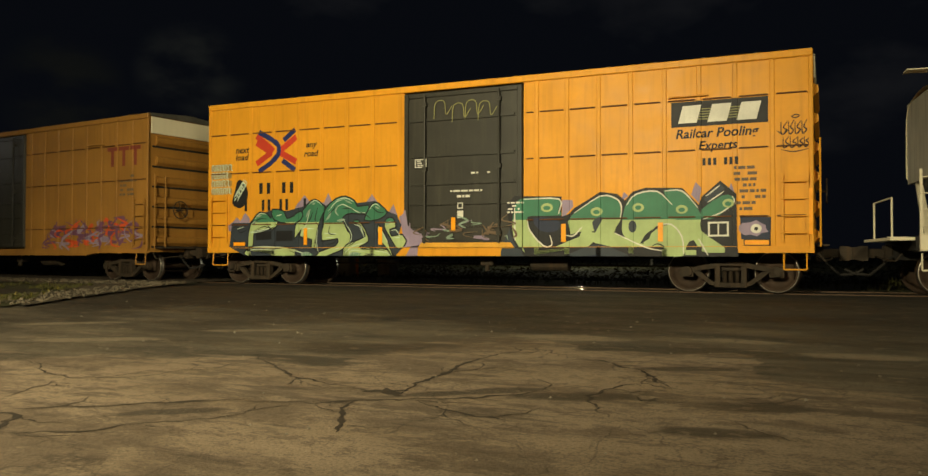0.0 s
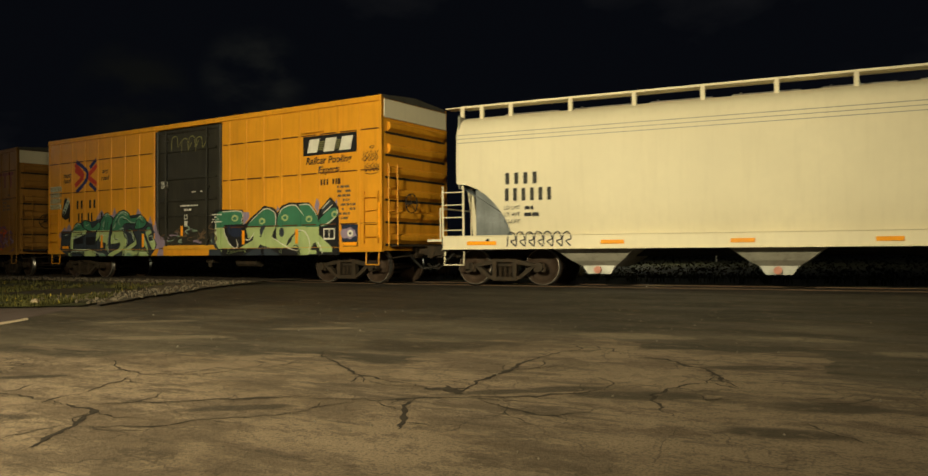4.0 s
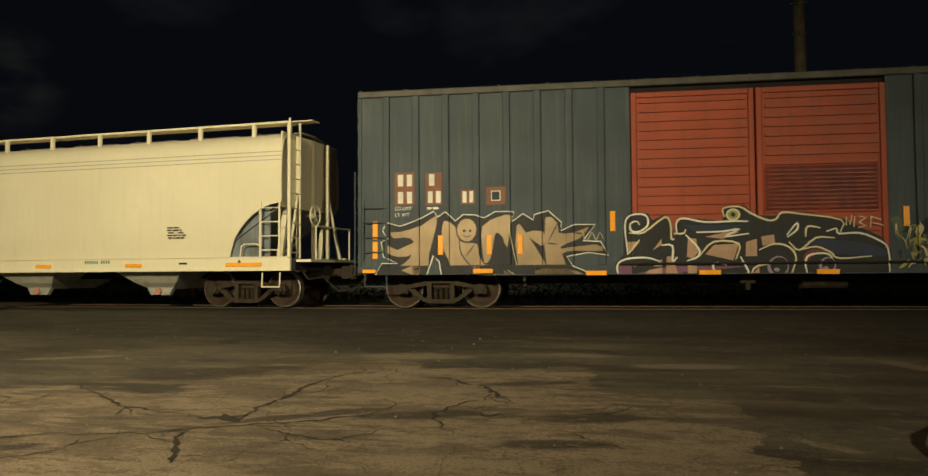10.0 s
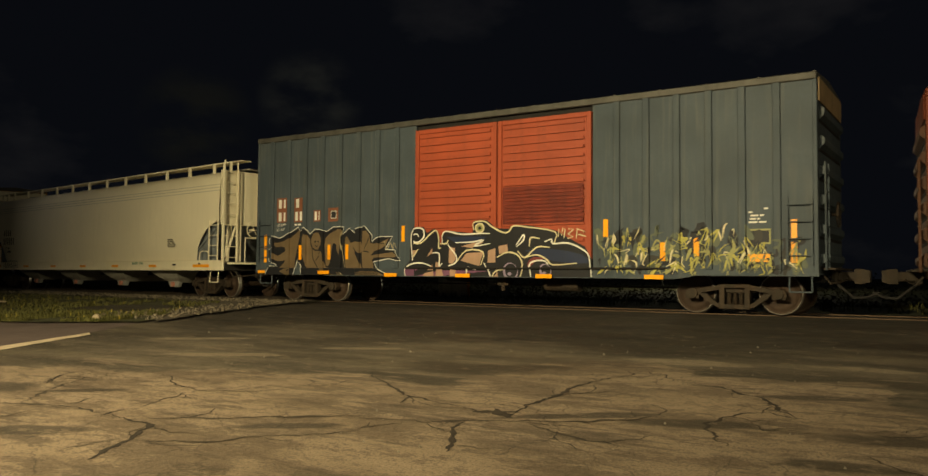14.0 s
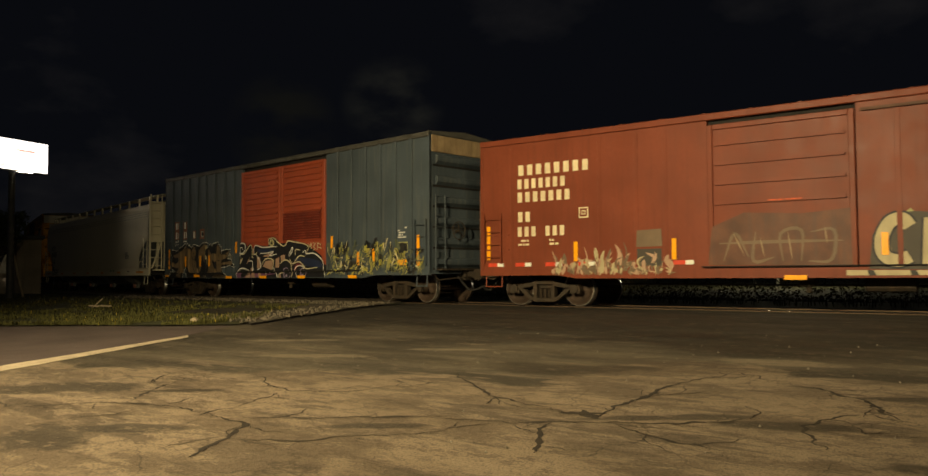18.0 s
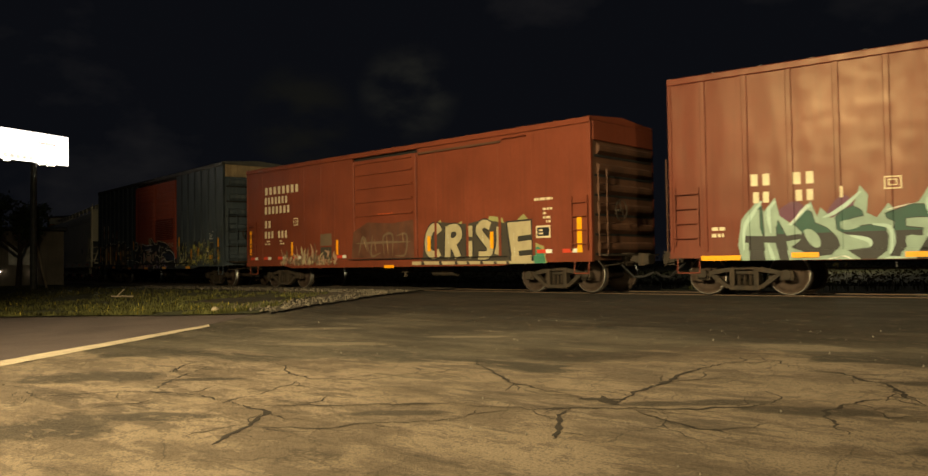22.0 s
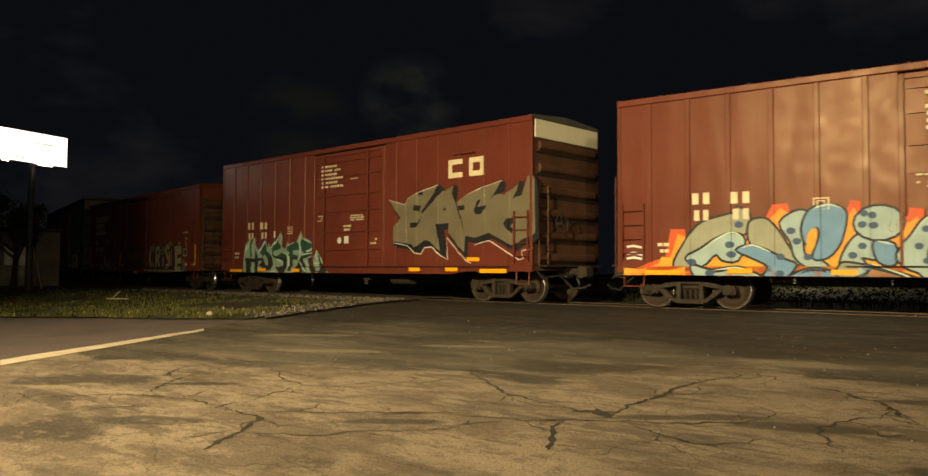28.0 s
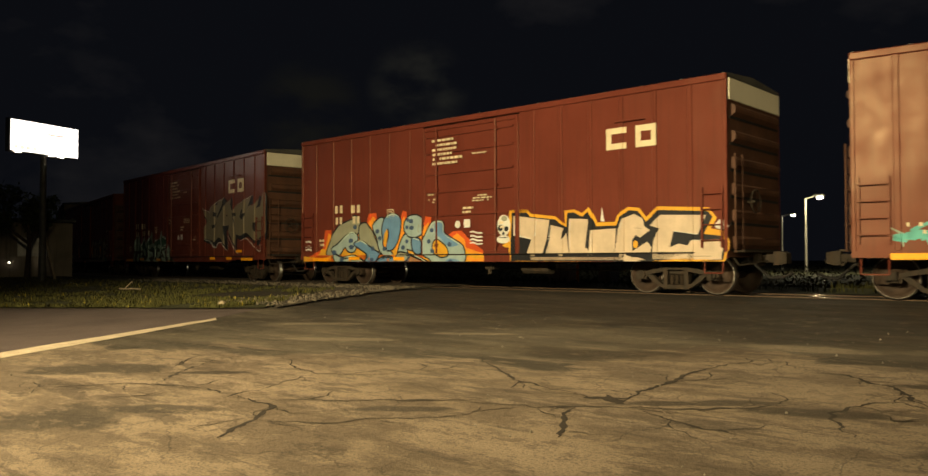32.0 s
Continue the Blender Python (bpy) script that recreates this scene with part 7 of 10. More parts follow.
d.fill(((13.23, 2.77), (13.47, 2.78), (13.47, 2.64), (13.28, 2.64)), P_BLACK)
d.fill(((13.83, 2.59), (13.96, 2.87), (14.13, 2.94), (13.98, 2.7), (14.34, 2.73), (14.15, 2.49), (13.92, 2.49)), P_BLACK)
d.fill(((14.91, 3.44), (15.09, 3.25), (15, 3.07), (14.6, 2.99), (14.44, 2.85), (14.63, 3.07)), P_BLACK)
d.fill(((15.53, 3.35), (15.71, 3.3), (15.61, 2.99), (15.27, 2.85), (15.43, 3.07)), P_BLACK)
d.fill(((13.04, 3.42), (13.24, 3.29), (13.18, 2.93), (13.05, 2.97), (12.95, 3.15)), P_BLACK)
d.fill(((14.94, 2.18), (15.04, 2.3), (15.33, 2.35), (15.35, 2.25), (15.21, 2.1), (15.3, 2.02), (15.26, 1.9), (15.09, 2.04)), P_BLACK)
d.fill(((14.15, 3.27), (14.29, 3.29), (14.22, 3.2), (14.09, 3.18)), P_BLACK)
d.stroke(((10.13, 3.13), (10.91, 2.92), (11.07, 3.13)), 0.022, P_WHITE, 0, 0.4)
d.stroke(((11.03, 3.12), (11.71, 3.32), (12.4, 3.44)), 0.022, P_WHITE, 0, 0.4)
d.stroke(((13.48, 3.06), (14.15, 3.24), (14.91, 3.39)), 0.02, P_WHITE, 0, 0.4)
d.stroke(((10.95, 2.91), (11, 1.76)), 0.022, P_WHITE, 0, 0.4)
d.finish()
for x, z, w in ((0.76, 0.80, 0.9), (2.75, 0.84, 0.55), (4.91, 0.82, 0.5), (11.19, 0.86, 0.5), (12.79, 0.86, 0.5), (14.14, 0.82, 1.0), (13.58, 1.15, 0.5)):
    reflector(CAR_F, x, z, w, 0.11, DOOR_F)
d = Drawing(CAR_G, DOOR_F, "bubbly blue and grey graffiti over orange flames")
d.fill(((0.18, 0.82), (0.79, 1.07), (1.24, 1.23), (1.37, 1.88), (1.72, 1.87), (1.76, 1.51), (3.57, 2.09), (3.73, 2.36), (4.03, 2.37), (4.11, 2.07), (5.2, 2.16), (5.3, 2.39), (5.48, 2.35), (5.48, 2.03), (6.35, 1.99), (6.38, 2.17), (6.64, 2.14), (6.64, 1.92), (7.35, 1.57), (7.54, 1.68), (7.89, 1.7), (8.24, 1.4), (8.57, 1.2), (8.73, 1.11), (8.72, 0.7), (0.18, 0.7)), P_FLAME)
d.fill(((0.18, 0.79), (0.97, 1.03), (1.37, 1.23), (1.55, 1.77), (1.72, 1.69), (1.94, 1.37), (3.65, 2.02), (3.88, 2.27), (4.07, 2.14), (5.23, 2.03), (5.35, 2.22), (5.46, 2.03), (6.38, 1.87), (6.51, 1.99), (6.61, 1.8), (7.41, 1.45), (7.71, 1.62), (8.01, 1.44), (8.06, 1.2), (8.72, 1.02), (8.72, 0.7), (0.18, 0.7)), P_ORANGE)
d.fill(((0.18, 0.7), (0.18, 0.97), (0.97, 0.9), (1.15, 1.23), (1.76, 1.15), (7.89, 1.2), (8.23, 1.02), (8.72, 1.01), (8.72, 0.88), (8.23, 0.87), (8.34, 0.7)), P_GOLD)
d.rim(((1.46, 1.01), (1.63, 1.41), (2.02, 1.93), (2.44, 2.1), (2.85, 2.19), (2.95, 2.32), (3.18, 2.18), (3.22, 1.97), (3.1, 1.73), (2.85, 1.74), (2.53, 1.67), (2.32, 1.43), (2.11, 1.22), (2.11, 0.83), (1.85, 0.9)), 0.108, P_BLACK, 3)
d.fill(((1.46, 1.01), (1.63, 1.41), (2.02, 1.93), (2.44, 2.1), (2.85, 2.19), (2.95, 2.32), (3.18, 2.18), (3.22, 1.97), (3.1, 1.73), (2.85, 1.74), (2.53, 1.67), (2.32, 1.43), (2.11, 1.22), (2.11, 0.83), (1.85, 0.9)), P_GREY, 3)
d.rim(((3.22, 1.97), (3.57, 2.04), (3.84, 1.75), (4.07, 1.37), (4.25, 1.17), (4.18, 1), (3.87, 1.07), (3.65, 1.38), (3.25, 1.49)), 0.103, P_BLACK, 3)
d.fill(((3.22, 1.97), (3.57, 2.04), (3.84, 1.75), (4.07, 1.37), (4.25, 1.17), (4.18, 1), (3.87, 1.07), (3.65, 1.38), (3.25, 1.49)), P_GREY, 3)
d.rim(((3.88, 1.95), (4.26, 2.2), (4.48, 2.06), (4.34, 1.6), (4.39, 1.2), (4.69, 1.13), (4.91, 0.87), (4.47, 0.97), (4.19, 1.2), (4.1, 1.54)), 0.101, P_BLACK, 3)
d.fill(((3.88, 1.95), (4.26, 2.2), (4.48, 2.06), (4.34, 1.6), (4.39, 1.2), (4.69, 1.13), (4.91, 0.87), (4.47, 0.97), (4.19, 1.2), (4.1, 1.54)), P_PALEBLUE, 3)
d.rim(((4.33, 1.8), (4.48, 2.19), (4.84, 2.3), (5.13, 2.2), (5.2, 2.02), (5.09, 1.52), (4.84, 1.2), (4.55, 1.19), (4.69, 1.59), (4.66, 1.84), (4.49, 1.76), (4.42, 1.47)), 0.1, P_BLACK, 3)
d.fill(((4.33, 1.8), (4.48, 2.19), (4.84, 2.3), (5.13, 2.2), (5.2, 2.02), (5.09, 1.52), (4.84, 1.2), (4.55, 1.19), (4.69, 1.59), (4.66, 1.84), (4.49, 1.76), (4.42, 1.47)), P_BLUE, 3)
d.rim(((1.76, 1.19), (2.11, 1.4), (2.44, 1.61), (2.85, 1.74), (3.1, 1.59), (2.95, 1.15), (2.61, 1.15), (2.44, 1.29), (2.11, 1.01)), 0.107, P_BLACK, 3)
d.fill(((1.76, 1.19), (2.11, 1.4), (2.44, 1.61), (2.85, 1.74), (3.1, 1.59), (2.95, 1.15), (2.61, 1.15), (2.44, 1.29), (2.11, 1.01)), P_PALEBLUE, 3)
d.rim(((2.93, 1.37), (3.25, 1.45), (3.65, 1.31), (3.95, 1.14), (4.19, 1.02), (3.91, 0.72), (3.49, 0.72), (3.64, 0.99), (3.25, 1.21)), 0.104, P_BLACK, 3)
d.fill(((2.93, 1.37), (3.25, 1.45), (3.65, 1.31), (3.95, 1.14), (4.19, 1.02), (3.91, 0.72), (3.49, 0.72), (3.64, 0.99), (3.25, 1.21)), P_BLUE, 3)
d.rim(((1.89, 1.02), (2.36, 0.9), (2.93, 0.97), (3.41, 0.8), (3.49, 0.7), (2.15, 0.7)), 0.107, P_BLACK, 3)
d.fill(((1.89, 1.02), (2.36, 0.9), (2.93, 0.97), (3.41, 0.8), (3.49, 0.7), (2.15, 0.7)), P_PALEBLUE, 3)
d.rim(((4.14, 0.81), (4.47, 0.94), (4.84, 0.91), (4.99, 0.7), (4.06, 0.7)), 0.1, P_BLACK, 3)
d.fill(((4.14, 0.81), (4.47, 0.94), (4.84, 0.91), (4.99, 0.7), (4.06, 0.7)), P_BLUE, 3)
d.rim(((5.19, 1.36), (5.44, 1.65), (5.75, 1.51), (5.8, 1.16), (5.47, 1.19), (5.62, 0.94), (5.4, 0.81), (5.08, 0.94)), 0.097, P_BLACK, 3)
d.fill(((5.19, 1.36), (5.44, 1.65), (5.75, 1.51), (5.8, 1.16), (5.47, 1.19), (5.62, 0.94), (5.4, 0.81), (5.08, 0.94)), P_PALEBLUE, 3)
d.rim(((5.73, 1.51), (6.09, 1.44), (6.09, 1.05), (5.8, 1.11)), 0.095, P_BLACK, 3)
d.fill(((5.73, 1.51), (6.09, 1.44), (6.09, 1.05), (5.8, 1.11)), P_BLUE, 3)
d.rim(((5.09, 1.05), (5.47, 1.03), (5.88, 0.94), (6.47, 0.76), (6.5, 0.7), (5.19, 0.7)), 0.097, P_BLACK, 3)
d.fill(((5.09, 1.05), (5.47, 1.03), (5.88, 0.94), (6.47, 0.76), (6.5, 0.7), (5.19, 0.7)), P_GREY, 3)
d.rim(((6.14, 1.24), (6.41, 1.62), (6.67, 1.95), (7.11, 1.97), (7.17, 1.66), (7.47, 1.48), (7.94, 1.23), (8, 0.88), (7.76, 0.7), (6.79, 0.7), (6.53, 0.88), (6.27, 1)), 0.094, P_BLACK, 3)
d.fill(((6.14, 1.24), (6.41, 1.62), (6.67, 1.95), (7.11, 1.97), (7.17, 1.66), (7.47, 1.48), (7.94, 1.23), (8, 0.88), (7.76, 0.7), (6.79, 0.7), (6.53, 0.88), (6.27, 1)), P_PALEBLUE, 3)
d.fill(((6.78, 1.93), (7.11, 1.94), (7.14, 1.66), (7.44, 1.45), (7.8, 1.3), (7.35, 1.23), (7.01, 1.51), (6.84, 1.61)), P_BLUE, 3)
d.fill(((7.16, 0.7), (7.34, 0.88), (7.76, 0.82), (7.76, 0.7)), P_BLUE, 2)
d.rim(((6.71, 1.27), (6.86, 1.44), (7.23, 1.24), (7.33, 1.01), (7.04, 0.93), (6.79, 1.03)), 0.086, P_BLACK, 3)
d.fill(((6.71, 1.27), (6.86, 1.44), (7.23, 1.24), (7.33, 1.01), (7.04, 0.93), (6.79, 1.03)), P_GOLD, 3)
d.blob(5.82, 1.89, 0.51, 0.393, P_BLACK)
d.blob(5.82, 1.89, 0.46, 0.342, P_PALEBLUE)
d.fill(((4.44, 1.7), (4.62, 1.83), (4.62, 1.53), (4.51, 1.33), (4.42, 1.43)), P_GOLD, 2)
d.blob(2.98, 1.94, 0.1, 0.076, P_NAVYBLUE)
d.blob(2.77, 1.49, 0.11, 0.076, P_NAVYBLUE)
d.blob(2.81, 1.27, 0.11, 0.076, P_NAVYBLUE)
d.blob(1.89, 1.1, 0.11, 0.078, P_NAVYBLUE)
d.blob(4.1, 1.77, 0.1, 0.074, P_NAVYBLUE)
d.blob(4.22, 1.54, 0.09, 0.073, P_NAVYBLUE)
d.blob(4.44, 1.2, 0.09, 0.073, P_NAVYBLUE)
d.blob(5.55, 2.09, 0.08, 0.07, P_NAVYBLUE)
d.blob(5.51, 1.86, 0.09, 0.07, P_NAVYBLUE)
d.blob(5.7, 2.05, 0.08, 0.07, P_NAVYBLUE)
d.blob(5.72, 1.84, 0.09, 0.07, P_NAVYBLUE)
d.blob(5.51, 1.42, 0.09, 0.07, P_NAVYBLUE)
d.blob(5.32, 1.23, 0.09, 0.071, P_NAVYBLUE)
d.blob(5.59, 0.97, 0.09, 0.07, P_NAVYBLUE)
d.blob(5.52, 0.78, 0.09, 0.07, P_NAVYBLUE)
d.blob(6.67, 1.74, 0.08, 0.068, P_NAVYBLUE)
d.blob(6.54, 1.4, 0.08, 0.068, P_NAVYBLUE)
d.blob(7.41, 1.3, 0.08, 0.066, P_NAVYBLUE)
d.blob(7.4, 0.79, 0.08, 0.066, P_NAVYBLUE)
d.blob(2.32, 0.85, 0.11, 0.077, P_NAVYBLUE)
d.blob(2.52, 0.72, 0.11, 0.077, P_NAVYBLUE)
d.blob(6.69, 1.11, 0.09, 0.067, P_NAVYBLUE)
d.blob(3.88, 1.21, 0.09, 0.074, P_NAVYBLUE)
d.blob(3.87, 0.84, 0.1, 0.074, P_NAVYBLUE)
d.stroke(((6.05, 1.97), (6, 1.75), (6.08, 1.69)), 0.031, P_GREY, 3, 0.5)
d.stroke(((6.15, 1.94), (6.14, 1.72)), 0.031, P_GREY, 3, 0.5)
d.stroke(((2.19, 1.43), (2.48, 1.63), (2.85, 1.77), (3.08, 1.63)), 0.035, P_PALE, 4, 0.3)
d.stroke(((4.52, 2.2), (4.84, 2.31), (5.14, 2.21)), 0.033, P_PALE, 4, 0.3)
d.stroke(((6.41, 1.56), (6.68, 1.95), (7.11, 1.97), (7.17, 1.67)), 0.031, P_PALE, 4, 0.3)
d.stroke(((3.01, 1.41), (3.29, 1.47), (3.68, 1.31)), 0.035, P_PALE, 4, 0.3)
d.stroke(((5.78, 1.52), (6.09, 1.44)), 0.032, P_PALE, 4, 0.3)
d.stroke(((2.44, 0.92), (2.97, 0.97), (3.41, 0.79)), 0.035, P_PALE, 4, 0.3)
d.stroke(((5.67, 1.05), (6.27, 0.83), (6.47, 0.7)), 0.032, P_PALE, 4, 0.3)
d.stroke(((7.47, 1.48), (7.94, 1.24)), 0.03, P_PALE, 4, 0.3)
d.stroke(((8.23, 1.64), (8.35, 1.66), (8.52, 1.61), (8.72, 1.61)), 0.047, P_WHITE, 0, 0.8)
d.stroke(((8.23, 1.52), (8.35, 1.54), (8.52, 1.49), (8.72, 1.5)), 0.047, P_WHITE, 0, 0.8)
d.stroke(((8.22, 1.41), (8.35, 1.44), (8.52, 1.39), (8.72, 1.39)), 0.047, P_WHITE, 0, 0.8)
d.stroke(((8.22, 1.32), (8.35, 1.34), (8.52, 1.29), (8.72, 1.3)), 0.047, P_WHITE, 0, 0.8)
d.stroke(((0.25, 1.48), (0.43, 1.5), (0.68, 1.45)), 0.06, P_WHITE, 0, 0.8)
d.stroke(((0.25, 1.3), (0.44, 1.33), (0.68, 1.27)), 0.06, P_WHITE, 0, 0.8)
d.stroke(((0.25, 1.19), (0.44, 1.22), (0.68, 1.17)), 0.06, P_WHITE, 0, 0.8)
d.finish()
d = Drawing(CAR_G, DOOR_F, "large rose white block graffiti edged in black and gold")
d.fill(((9.85, 1.5), (9.44, 1.23), (9.58, 1.18), (10.18, 1.17), (10.15, 0.93), (10.31, 0.93), (10.57, 1.43)), P_GOLD)
d.fill(((15.53, 1.77), (15.73, 1.77), (15.59, 1.55), (15.95, 1.47), (16.05, 1.21), (15.91, 1.28), (15.41, 1.4)), P_GOLD)
d.rim(((9.79, 2.14), (10.25, 2.13), (10.38, 2.01), (11.2, 1.91), (11.57, 1.69), (11.6, 2.07), (11.81, 2.07), (12.07, 1.95), (12.25, 2.09), (12.45, 1.79), (12.5, 1.69), (13.08, 1.69), (13.17, 1.88), (13.44, 2.06), (13.7, 2.03), (13.93, 1.76), (14.26, 2.03), (15.53, 1.95), (15.64, 1.81), (15.42, 1.43), (15.86, 1.37), (15.96, 1.15), (15.9, 0.82), (13.84, 0.7), (9.71, 0.7), (9.75, 1.45)), 0.162, P_GOLD)
d.fill(((9.79, 2.14), (10.25, 2.13), (10.38, 2.01), (11.2, 1.91), (11.57, 1.69), (11.6, 2.07), (11.81, 2.07), (12.07, 1.95), (12.25, 2.09), (12.45, 1.79), (12.5, 1.69), (13.08, 1.69), (13.17, 1.88), (13.44, 2.06), (13.7, 2.03), (13.93, 1.76), (14.26, 2.03), (15.53, 1.95), (15.64, 1.81), (15.42, 1.43), (15.86, 1.37), (15.96, 1.15), (15.9, 0.82), (13.84, 0.7), (9.71, 0.7), (9.75, 1.45)), P_BLACK)
d.fill(((9.84, 2.05), (11.02, 1.9), (10.92, 1.37), (10.76, 0.93), (10.21, 0.93), (10.41, 1.39), (9.84, 1.5)), P_ROSE)
d.fill(((11.07, 1.76), (11.48, 1.67), (11.42, 1.36), (11.57, 1.54), (11.65, 1), (11.62, 0.93), (10.86, 0.93), (11.02, 1.37)), P_ROSE)
d.fill(((11.66, 1.91), (11.99, 1.9), (12.26, 1.87), (12.15, 1.15), (12.27, 1.1), (12.27, 0.9), (11.68, 0.93), (11.63, 1.41)), P_ROSE)
d.fill(((12.33, 1.59), (13.08, 1.62), (13.02, 0.92), (12.27, 0.92)), P_ROSE)
d.fill(((13.14, 1.62), (13.28, 1.86), (13.59, 1.96), (13.83, 1.84), (13.88, 1.65), (14.03, 1.55), (13.75, 1.37), (13.64, 1.44), (13.54, 1.32), (13.54, 1.04), (13.95, 1.27), (14.08, 1.13), (13.92, 0.71), (13.16, 0.7), (13.02, 0.92)), P_ROSE)
d.fill(((14.03, 1.66), (14.31, 1.91), (15.48, 1.86), (15.27, 1.42), (14.65, 1.51), (14.55, 1.12), (14.79, 1.21), (15.03, 1.16), (15.11, 1.28), (15.79, 1.3), (15.88, 1.1), (15.86, 0.83), (14.02, 0.84), (14.1, 1.08), (14.15, 1.31), (14.28, 1.59)), P_ROSE)
d.fill(((9.72, 0.79), (13.9, 0.78), (13.83, 0.7), (9.71, 0.7)), P_ROSE)
d.fill(((9.92, 0.91), (13.95, 0.89), (13.92, 0.82), (9.92, 0.83)), P_ROSE)
d.blob(13.63, 1.21, 0.07, 0.095, P_GOLD)
d.stroke(((9.89, 2.03), (9.87, 1.52), (10.38, 1.41)), 0.032, P_WHITE, 0, 0.4)
d.stroke(((10.58, 1.9), (10.54, 1.48)), 0.032, P_WHITE, 0, 0.4)
d.stroke(((11.05, 1.76), (10.98, 1.36)), 0.031, P_WHITE, 0, 0.4)
d.stroke(((11.68, 1.89), (11.68, 1.15)), 0.03, P_WHITE, 0, 0.4)
d.stroke(((14.65, 1.51), (15.27, 1.42)), 0.027, P_WHITE, 0, 0.4)
d.stroke(((15.13, 1.28), (15.79, 1.29)), 0.027, P_WHITE, 0, 0.4)
d.stroke(((13.27, 1.81), (13.16, 1.47)), 0.029, P_WHITE, 0, 0.4)
d.stroke(((12.39, 1.58), (12.33, 1)), 0.03, P_WHITE, 0, 0.4)
d.stroke(((11.01, 1.01), (10.89, 1)), 0.031, P_BLACK, 0, 0.3)
d.stroke(((11.77, 1), (11.98, 1)), 0.03, P_BLACK, 0, 0.3)
d.stroke(((12.61, 1), (12.78, 0.99)), 0.029, P_BLACK, 0, 0.3)
d.stroke(((14.28, 1.01), (14.43, 1.01)), 0.028, P_BLACK, 0, 0.3)
d.stroke(((15.08, 0.91), (15.63, 0.91)), 0.027, P_BLACK, 0, 0.3)
d.stroke(((13.59, 1.62), (13.8, 1.6)), 0.029, P_BLACK, 0, 0.3)
d.stroke(((10.41, 0.72), (10.76, 0.79), (11.1, 0.7)), 0.037, P_BLACK, 3, 0.6)
d.stroke(((11.98, 0.72), (12.32, 0.76), (12.66, 0.7)), 0.035, P_BLACK, 3, 0.6)
d.stroke(((13.08, 0.7), (13.04, 0.89)), 0.034, P_BLACK, 3, 0.6)
d.blob(9.5, 1.8, 0.24, 0.304, P_WHITE)
d.blob(9.48, 1.41, 0.24, 0.119, P_WHITE)
d.blob(9.38, 1.73, 0.09, 0.093, P_BLACK)
d.blob(9.59, 1.7, 0.08, 0.076, P_BLACK)
d.blob(9.49, 1.57, 0.05, 0.049, P_BLACK)
d.blob(9.52, 1.99, 0.11, 0.076, P_GREY)
d.stroke(((9.29, 1.48), (9.49, 1.45), (9.68, 1.47)), 0.022, P_BLACK, 3, 0.4)
d.fill(((15.71, 1.66), (15.87, 1.76), (16.02, 1.6), (15.95, 1.52), (15.73, 1.55)), P_WHITE, 2)
d.fill(((12.63, 1.81), (12.67, 2.17), (12.75, 1.8)), P_WHITE)
d.finish()
for x, z, w in ((0.76, 0.80, 0.9), (2.75, 0.84, 0.55), (4.91, 0.82, 0.5)):
    reflector(CAR_G, x, z, w, 0.11, DOOR_F)
d = Drawing(CAR_H, DOOR_F, "teal graffiti low on the side")
scrawl(d, 0.85, 0.95, 5.3, 1.75, 40, (P_TEAL, P_TEAL, P_BLACK, P_MINT), 111)
d.finish()
reflector(CAR_H, 0.72, 0.82, 1.0, 0.13, DOOR_F)

# ---- rolling stock: covered hopper ----
BLUEGREY = surface("blue_grey_slope_sheet", (0.20, 0.22, 0.23), 0.6, vary=0.35, scale=1.5, streak=0.3, wander=0.03)
OUTLET = surface("galvanised_outlet", (0.42, 0.42, 0.38), 0.45, 0.3, vary=0.25, scale=4)
PINK = flat_paint("faded_red_gear", (0.50, 0.22, 0.16))


